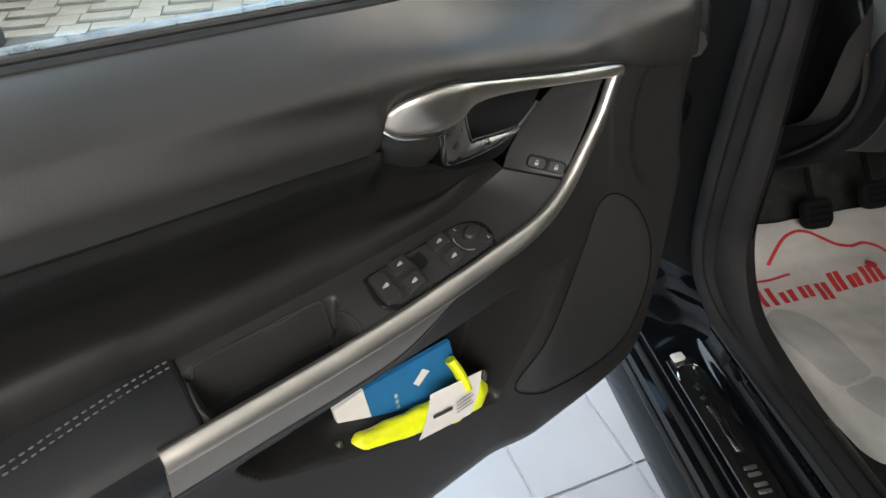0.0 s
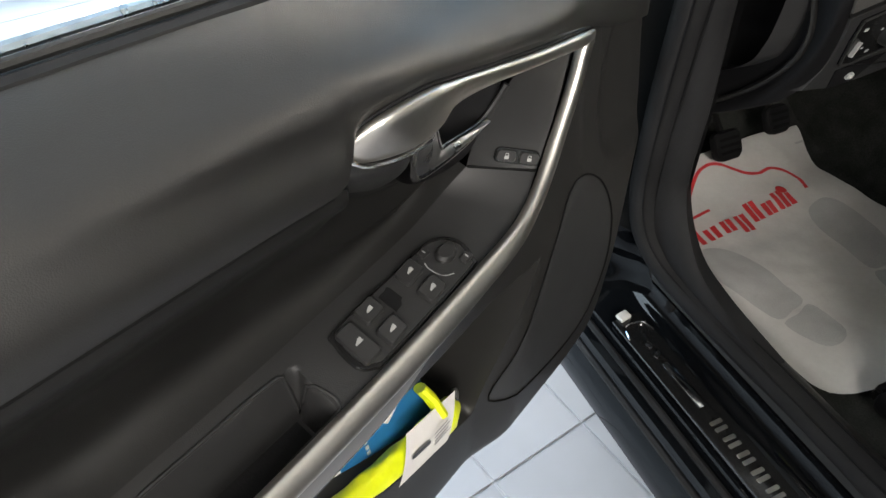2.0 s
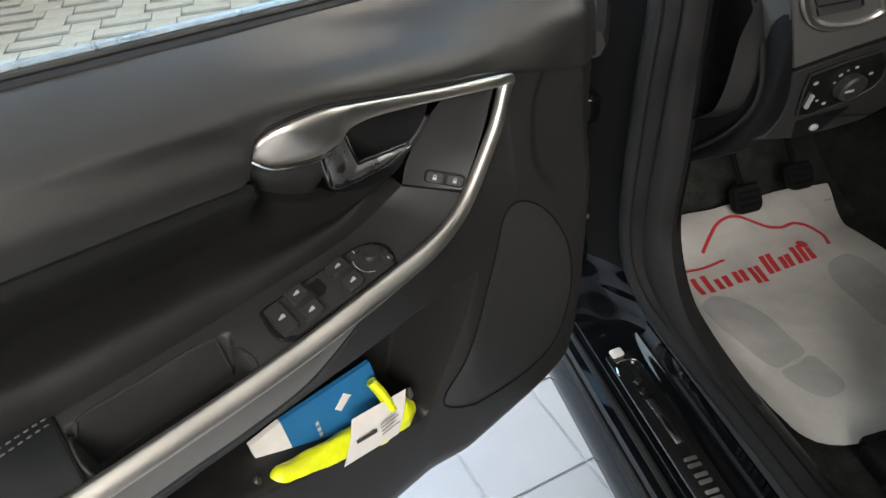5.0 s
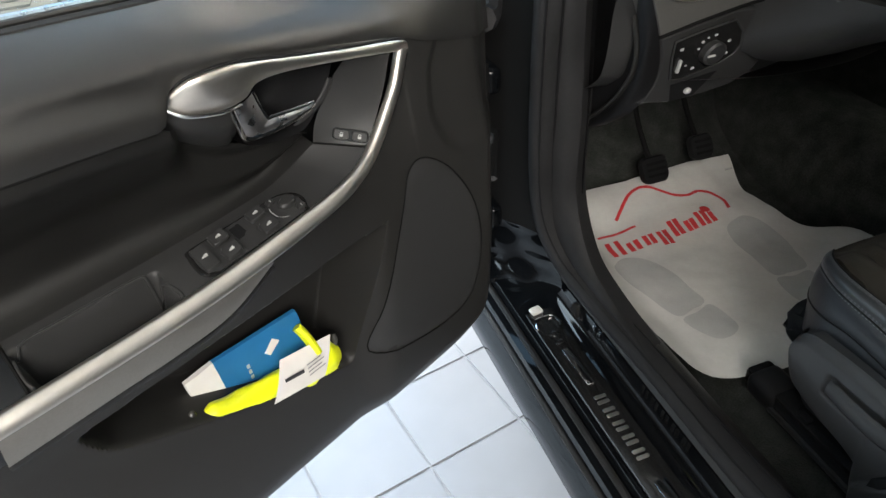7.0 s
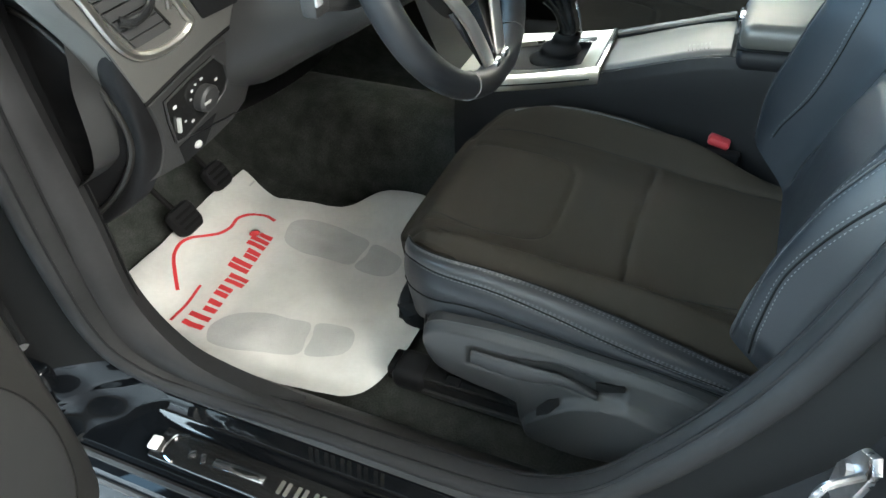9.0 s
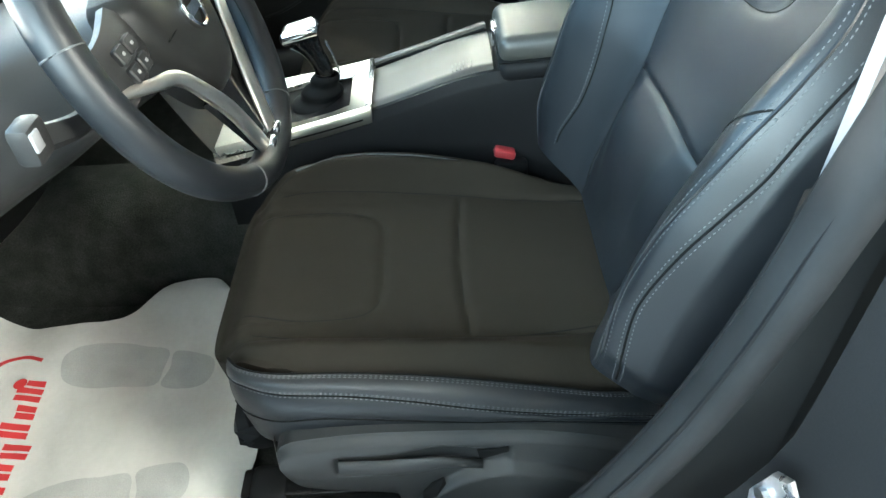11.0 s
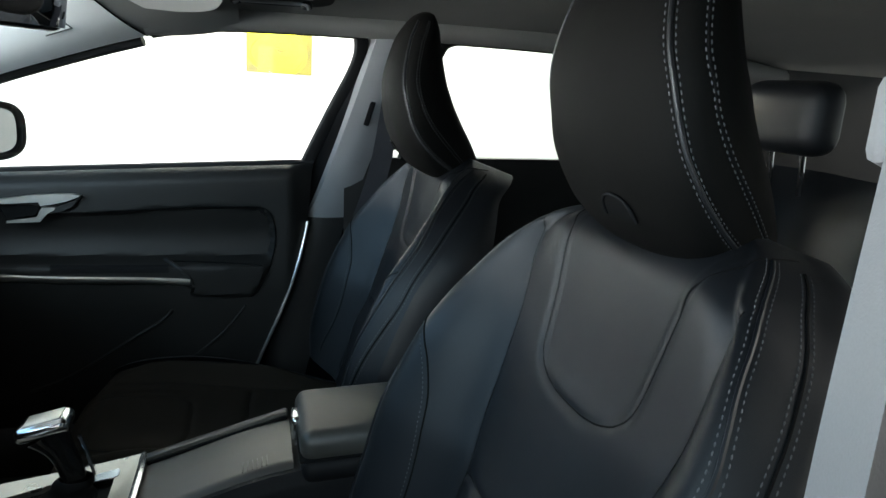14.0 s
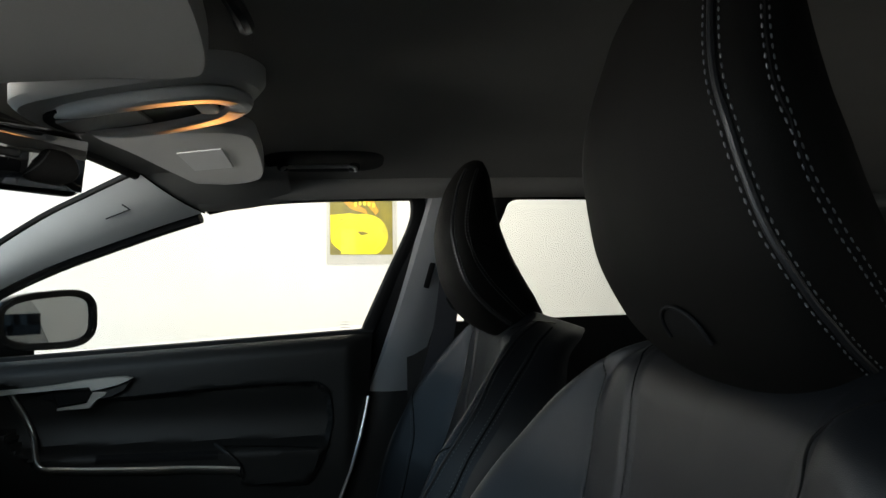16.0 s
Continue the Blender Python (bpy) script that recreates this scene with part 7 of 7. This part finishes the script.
        return Vector((x, y, roof_z + 0.002 - 0.009 * (1 - v ** 4)))
    part("grab_recess", grid(hump, 36, 10), DULL, grab, "dark handle housing")
    part("grab_bar", tube([(0.46, -0.793, 1.2950), (0.46, -0.800, 1.2990), (0.462, -0.810, 1.3005), (0.464, -0.90, 1.3030), (0.463, -0.9165, 1.3025), (0.46, -0.924, 1.2990), (0.46, -0.926, 1.2930)], (0.0035, 0.0035), Vector((1, 0, 0))), GREYTRIM, grab, "grey handle bar")
    for a, b in ((0.468, -0.797), (0.470, -0.922)):
        part("grab_mount", box((a, b, 1.302), (0.020, 0.022, 0.016), 0.006, seg=3), HARD, grab)


build_roof_fittings()

# ---- rear bench ----
bench = thing("rear_bench", (0, -1.95, 0.45), "black leather rear bench with separate headrests", "rear seat")
part("bench_back", grid(lambda u, v: Vector((lerp(-0.66, 0.66, u), -1.90 - 0.24 * v + 0.02 * math.cos(u * 18), lerp(0.50, 1.03, v))), 40, 16), LEATHER, bench)
part("bench_cushion", box((0, -1.72, 0.48), (1.30, 0.50, 0.16), 0.05, seg=3), LEATHER, bench)
for x in (-0.455, 0.0, 0.455):
    h = part("bench_headrest", box((x, -2.02, 1.155), (0.26, 0.10, 0.165), 0.045, seg=4), LEATHER, bench, "black leather rear headrest")
    for dx in (-0.05, 0.05):
        part("headrest_post", tube([(x + dx, -2.03, 1.09), (x + dx, -2.04, 0.98)], 0.007), CHROME, h)
tailgate = struct("tailgate", grid(lambda u, v: Vector((lerp(-0.64, 0.64, u), lerp(-2.75, -2.55, v), lerp(0.5, 0.95, v))), 10, 6), SOFT, "black tailgate trim below the rear window", "tailgate")
for side in (-1, 1):
    struct("rear_quarter", grid(lambda u, v: Vector((side * lerp(0.72, 0.62, v), lerp(-1.95, -2.72 + 0.2 * v, u), lerp(0.5, 1.27, v))), 10, 10), SOFT, "dark rear quarter trim of the load space", "trim")
# the driver's rear door, closed, behind the centre pillar
rd = thing("side_door", (-0.80, -1.5, 0.36), "closed gloss black rear door on the driver's side", "car door")
part("door_shell", plate([(-1.07, 0.30), (-1.95, 0.30), (-1.95, 1.0), (-1.17, 1.0)], lambda a, b, c: Vector((-0.90 + c, a, b)), 0.14, 0.01), PAINT, rd)
part("door_panel", grid(lambda u, v: Vector((-0.70, lerp(-1.10, -1.95, u), lerp(0.38, 1.0, v))), 8, 8), SOFT, rd)
front = tagged(part("front_wing", plate([(-0.10, 0.30), (1.25, 0.35), (1.30, 0.70), (0.9, 0.90), (-0.10, 0.99)], lambda a, b, c: Vector((-0.92 + c, a + 0.02, b)), 0.05, 0.01), PAINT), "gloss black front wing of the car body", "car body", kind="structure")
struct("bulkhead", box((0, 0.36, 0.62), (1.46, 0.04, 0.72)), DULL, "black bulkhead behind the footwell", "car body", False)
struct("bonnet", grid(lambda u, v: Vector((lerp(-0.85, 0.85, u), lerp(0.30, 1.30, v), 0.99 - 0.10 * v - 0.06 * (2 * u - 1) ** 2)), 16, 12), PAINT, "gloss black bonnet in front of the windscreen", "car body")


# ---- loose things ----
def mat_z(x, y):
    z = 0.287 + 0.030 * smooth(-0.05, 0.07, y) + 0.003 * math.sin(14 * x + 9 * y) + 0.003 * math.sin(31 * y + 8 * x) + 0.006 * noise.noise((x * 11, y * 11, 2))
    z += 0.035 * smooth(-0.28, -0.15, x) * smooth(-0.10, -0.30, y) + 0.028 * smooth(-0.60, -0.67, x)
    return z + 0.0015 * noise.noise((x * 40, y * 40, 5)) + 0.004 * abs(noise.noise((x * 13 + 3, y * 13, 8)))


MAT_L = [(-0.49, -0.50), (-0.475, -0.575), (-0.433, -0.642), (-0.321, -0.662), (-0.155, -0.662), (-0.03, -0.636), (0.066, -0.568)]
MAT_R = [(-0.49, -0.40), (-0.44, -0.25), (-0.36, -0.140), (-0.30, -0.150), (-0.20, -0.205), (-0.06, -0.212), (0.066, -0.180)]


def mat_grid(u, v):
    y = lerp(0.066, -0.49, v)
    x = lerp(interp(MAT_L, y), interp(MAT_R, y), u)
    y += 0.006 * math.sin(u * 11) * (1 - v)
    return Vector((x, y, mat_z(x, y)))


mat_ = tagged(part("floor_mat", grid(mat_grid, 60, 70), PAPER), "creased white paper floor mat with red logo and grey shoe prints", "floor mat")


def on_mat(x, y, lift=0.0012):
    return Vector((x, y, mat_z(x, y) + lift))


def flat_on_mat(name, outline, mat, k=10):
    """Print on the mat: a thin film that follows the paper."""
    n = len(outline)
    cx, cy = sum(p[0] for p in outline) / n, sum(p[1] for p in outline) / n
    part(name, grid(lambda u, v: (lambda q: on_mat(lerp(cx, q[0], v), lerp(cy, q[1], v)))(outline[int(round(u * n)) % n]), n, k), mat, mat_)


def print_line(pts, w):
    line = spline([(a, b, 0) for a, b in pts], 10)
    L, R_ = [], []
    for i, p in enumerate(line):
        t = line[min(i + 1, len(line) - 1)] - line[max(i - 1, 0)]
        s = Vector((-t.y, t.x, 0)).normalized() * w
        L.append(on_mat(p.x + s.x, p.y + s.y, 0.0014))
        R_.append(on_mat(p.x - s.x, p.y - s.y, 0.0014))
    k = len(L)
    part("logo_line", (L + R_, [(i, i + 1, k + i + 1, k + i) for i in range(k - 1)]), RED, mat_)


def oval(cx, cy, rx, ry, lean, egg=0.0, n=28):
    out = []
    for i in range(n):
        a = 2 * math.pi * i / n
        x, y = rx * math.cos(a) * (1 + egg * math.sin(a)), ry * math.sin(a)
        out.append((cx + x * math.cos(lean) - y * math.sin(lean), cy + x * math.sin(lean) + y * math.cos(lean)))
    return out


SOLE = [(0.0, 0.092), (0.026, 0.082), (0.043, 0.050), (0.045, 0.0), (0.039, -0.045), (0.034, -0.085), (0.0, -0.088), (-0.036, -0.085), (-0.043, -0.03), (-0.046, 0.03), (-0.034, 0.075)]
HEEL = [(0.033, -0.096), (0.0, -0.098), (-0.036, -0.096), (-0.039, -0.13), (-0.027, -0.163), (0.0, -0.173), (0.027, -0.163), (0.036, -0.13)]
for cx, cy, lean in ((-0.5636, -0.2294, 0.235), (-0.305, -0.216, -0.113)):
    for shape in (SOLE, HEEL):
        pts = [(p.x, p.y) for p in spline([(a, b, 0) for a, b in shape], 4, True)]
        flat_on_mat("shoe_print", [(cx + a * math.cos(lean) - b * math.sin(lean), cy + a * math.sin(lean) + b * math.cos(lean)) for a, b in pts], PRINT)
print_line([(-0.590, -0.061), (-0.545, -0.060), (-0.499, -0.059)], 0.0032)
print_line([(-0.526, -0.027), (-0.475, 0.018), (-0.445, 0.032), (-0.42, 0.028), (-0.375, -0.005), (-0.345, -0.016), (-0.31, -0.012), (-0.288, -0.028), (-0.281, -0.058), (-0.290, -0.090)], 0.0034)
flat_on_mat("logo_dot", oval(-0.337, -0.071, 0.011, 0.011, 0, n=18), RED, 4)
# the firm's name stands as plain upright bars
for x0, x1, up, low in ((-0.592, -0.560, 0.048, 0.0), (-0.550, -0.522, 0.030, 0.0), (-0.512, -0.486, 0.030, 0.0), (-0.476, -0.450, 0.030, 0.013), (-0.440, -0.415, 0.046, 0.0),
                        (-0.406, -0.382, 0.030, 0.0), (-0.374, -0.366, 0.042, 0.0), (-0.359, -0.351, 0.042, 0.0), (-0.344, -0.336, 0.030, 0.0)):
    for a in ((x0, x1 - 0.011) if x1 - x0 > 0.014 else (x0,)):
        part("logo_bar", grid(lambda u, v: on_mat(lerp(a, a + 0.011, u) + 0.10 * lerp(-low, up, v), -0.129 + 0.070 * (a + 0.579) + lerp(-low, up, v), 0.0014), 3, 5), RED, mat_)
part("maker_mark", grid(lambda u, v: on_mat(lerp(-0.215, -0.195, u), lerp(0.020, 0.024, v), 0.0014), 2, 1), PRINT, mat_)

# yellow vest in a clear bag, and a brochure, in the door's map pocket
bag = thing("safety_vest_bag", dw(0.44, 0.50, -0.03), "folded fluorescent yellow safety vest in clear film", "safety vest")


def bagf(u, v):
    s = lerp(0.540, 0.350, u)
    mid = lerp(0.577, 0.511, u) + 0.012 * smooth(0.72, 1.0, u)
    a = 2 * math.pi * v
    hh = 0.013 + 0.018 * smooth(0.1, 0.95, u)
    k = min(1.0, 8 * u + 0.25, 8 * (1 - u) + 0.35)
    r = 1 + 0.14 * noise.noise((u * 9, math.cos(a) * 1.5, math.sin(a) * 1.5))
    return dw(s, mid + hh * k * r * math.sin(a), -0.026 + 0.012 * k * r * math.cos(a))


part("vest", grid(bagf, 50, 24), YELLOW, bag, "fluorescent yellow folded cloth")
part("vest_fold", sweep(spline([dw(0.392, 0.592, -0.040), dw(0.388, 0.578, -0.030), dw(0.384, 0.555, -0.022)], 5), ring(0.010, 0.006, 10), DOOR_N), YELLOW, bag)
lab = part("paper_label", grid(lambda u, v: dw(lerp(0.462, 0.388, u) - 0.028 * v, lerp(0.538, 0.582, v) + 0.004 * u - 0.02 * u, -0.010 - 0.012 * v * v), 6, 8), LABEL, bag, "white printed label")
part("label_bar", grid(lambda u, v: dw(lerp(0.440, 0.413, u), lerp(0.556, 0.562, v) - 0.006 * u, -0.0105), 2, 2), FRAME, lab)
for i in range(4):
    part("label_line", grid(lambda u, v: dw(lerp(0.408, 0.383 + 0.004 * (i % 2), u), 0.540 + 0.006 * i + 0.002 * v, -0.0098), 2, 1), GREYTRIM, lab)
for s, h in ((0.545, 0.582), (0.352, 0.545)):
    part("film_end", grid(lambda u, v: dw(s + 0.006 * math.cos(2 * math.pi * u) * math.sin(math.pi * v), h + 0.011 * math.cos(math.pi * v), -0.028 + 0.005 * math.sin(2 * math.pi * u) * math.sin(math.pi * v) * (1 + 0.3 * math.sin(9 * u))), 14, 8), CLEAR, bag, "crumpled clear film end")
bro = thing("brochure", dw(0.45, 0.53, -0.06), "blue and white service booklet standing in the pocket", "booklet")


def bro_at(a, b, c):
    return dw(a, b, -0.060 + c + 0.15 * (0.6 - b))


part("cover", plate([(0.491, 0.520), (0.372, 0.520), (0.380, 0.602), (0.495, 0.607)], bro_at, 0.006), BLUE, bro, "blue cover", smooth=False)
part("white_band", plate([(0.530, 0.530), (0.4915, 0.525), (0.4955, 0.607), (0.532, 0.604)], bro_at, 0.006), LABEL, bro, smooth=False)
part("cover_mark", plate([(0.436, 0.576), (0.430, 0.569), (0.413, 0.580), (0.421, 0.588)], lambda a, b, c: bro_at(a, b, 0.0062 + c), 0.0006), LABEL, bro, smooth=False)
for i in range(3):
    part("cover_line", plate([(0.462, 0.572 - 0.008 * i), (0.458, 0.572 - 0.008 * i), (0.458, 0.577 - 0.008 * i), (0.462, 0.577 - 0.008 * i)], lambda a, b, c: bro_at(a, b, 0.0062 + c), 0.0005), ICON, bro, smooth=False)

# poster on the wall beyond the passenger window
pos = thing("poster", (2.595, -0.945, 1.16), "white-bordered yellow poster hanging on the white wall", "poster")
part("sheet", box((2.596, -0.945, 1.365), (0.006, 0.345, 0.45), 0.001), PAPER, pos, smooth=False)
part("print", box((2.5915, -0.943, 1.385), (0.002, 0.305, 0.40)), POSTER_D, pos, smooth=False)
el = [(0.142 * math.cos(i * math.pi / 20), 0.105 * math.sin(i * math.pi / 20) * (1 + 0.15 * math.cos(i * math.pi / 20))) for i in range(40)]
part("oval_shape", plate([(max(-0.15, min(0.15, a - 0.012)), max(-0.092, b)) for a, b in el], lambda a, b, c: Vector((2.590 - c, -0.943 - a, 1.279 + b)), 0.0008), POSTER, pos, smooth=False)
part("oval_edge", sweep([Vector((2.589, -0.943 - 0.86 * a + 0.012, max(1.192, 1.279 + 0.86 * b))) for a, b in el], ring(0.002, 0.001, 4), Vector((1, 0, 0)), closed=True), POSTER_P, pos)
part("pale_band", plate([(-0.10, -0.09), (-0.03, -0.09), (-0.03, 0.03), (-0.10, 0.03)], lambda a, b, c: Vector((2.588 - c, -0.943 - a, 1.279 + b)), 0.0006), POSTER_P, pos, smooth=False)
part("leaf_shape", plate([(-0.02, 0.02), (0.0, 0.0), (0.035, 0.01), (0.01, 0.02)], lambda a, b, c: Vector((2.587 - c, -0.943 - a, 1.279 + b)), 0.0006), POSTER_D, pos, smooth=False)
part("corner_shape", plate([(-0.15, 0.02), (-0.15, 0.10), (-0.06, 0.11), (-0.02, 0.105), (-0.10, 0.08)], lambda a, b, c: Vector((2.590 - c, -0.943 - a, 1.279 + b)), 0.0006), POSTER, pos, smooth=False)
for pts in ([(-0.11, 0.19), (-0.05, 0.13), (0.03, 0.105), (0.02, 0.13), (-0.04, 0.16)], [(0.0, 0.20), (0.03, 0.15), (0.07, 0.10), (0.085, 0.12), (0.06, 0.17), (0.03, 0.20)]):
    part("spray_shape", plate(pts, lambda a, b, c: Vector((2.589 - c, -0.943 - a, 1.279 + b)), 0.0006), ORANGE, pos, smooth=False)
for i in range(5):
    part("letter_bar", plate(rounded(0.012, 0.020, 0.002, 2), lambda a, b, c: Vector((2.588 - c, -0.915 - 0.022 * i - a, 1.432 + 0.006 * math.sin(i) + b)), 0.0006), POSTER_P, pos, smooth=False)
win_mark = tagged(part("glass_stamp", join(*[data_of(box((0.7275, -0.90 + 0.003 * (k % 2), 1.004 - 0.006 * k), (0.0004, 0.022 - 0.004 * (k % 2), 0.0012))) for k in range(4)]), GREYTRIM, smooth=False), "small grey printed stamp on the window glass", "stamp")


# ---- floor tiles and paving, piece by piece ----
def piece_mesh(name, w, h, t, mat, bev=0.002):
    me = bpy.data.meshes.new(name)
    bm = box((0, 0, -t / 2), (w, h, t))
    bm.to_mesh(me)
    bm.free()
    me.materials.append(mat)
    return me


TS, ROT = 0.211, radians(10.5)
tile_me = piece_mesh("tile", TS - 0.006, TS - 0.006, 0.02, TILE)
ex, ey = Vector((math.cos(ROT), math.sin(ROT), 0)), Vector((-math.sin(ROT), math.cos(ROT), 0))
corner = Vector((-0.838, -0.213, 0))
rest_v, rest_f = [], []
for i in range(-24, 22):
    for j in range(-32, 20):
        c = corner + ex * ((i + 0.5) * TS) + ey * ((j + 0.5) * TS)
        if not (-3.45 < c.x < 2.5 and -5.9 < c.y < 2.33):
            continue
        if -2.3 < c.x < -0.45 and -0.75 < c.y < 2.4:
            ob = new("tile", tile_me)
            ob.matrix_world = Matrix.Translation(c) @ Matrix.Rotation(ROT, 4, "Z")
            ob.parent = floor
        else:
            o = len(rest_v)
            q = TS / 2 - 0.003
            for z in (0.0, -0.02):
                rest_v += [c + ex * a * q + ey * b * q + Vector((0, 0, z)) for a, b in ((-1, -1), (1, -1), (1, 1), (-1, 1))]
            rest_f += [(o, o + 1, o + 2, o + 3)] + [(o + k, o + 4 + k, o + 4 + (k + 1) % 4, o + (k + 1) % 4) for k in range(4)]
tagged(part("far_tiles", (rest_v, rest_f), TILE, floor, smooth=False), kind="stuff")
paver_me = piece_mesh("paver", 0.194, 0.094, 0.03, PAVER)
# paving outside: squares and half stones laid in turn
half_me = piece_mesh("paver", 0.194, 0.094, 0.03, PAVER)
square_me = piece_mesh("paver", 0.144, 0.144, 0.03, PAVER)
long_me = piece_mesh("paver", 0.244, 0.094, 0.03, PAVER)
for j in range(9):
    x = -3.6 + 0.17 * (j % 3)
    k = j
    while x < 0.8:
        for me, w, h, dy in (((square_me, 0.15, 0.15, 0.0),) if k % 2 else ((long_me, 0.25, 0.10, 0.025),)):
            ob = new("paver", me)
            ob.matrix_world = Matrix.Translation((x + w / 2, 2.60 + 0.15 * j + dy, 0.0)) @ Matrix.Rotation(random.uniform(-0.01, 0.01), 4, "Z")
            ob.parent = paving
            x += w
        k += 1
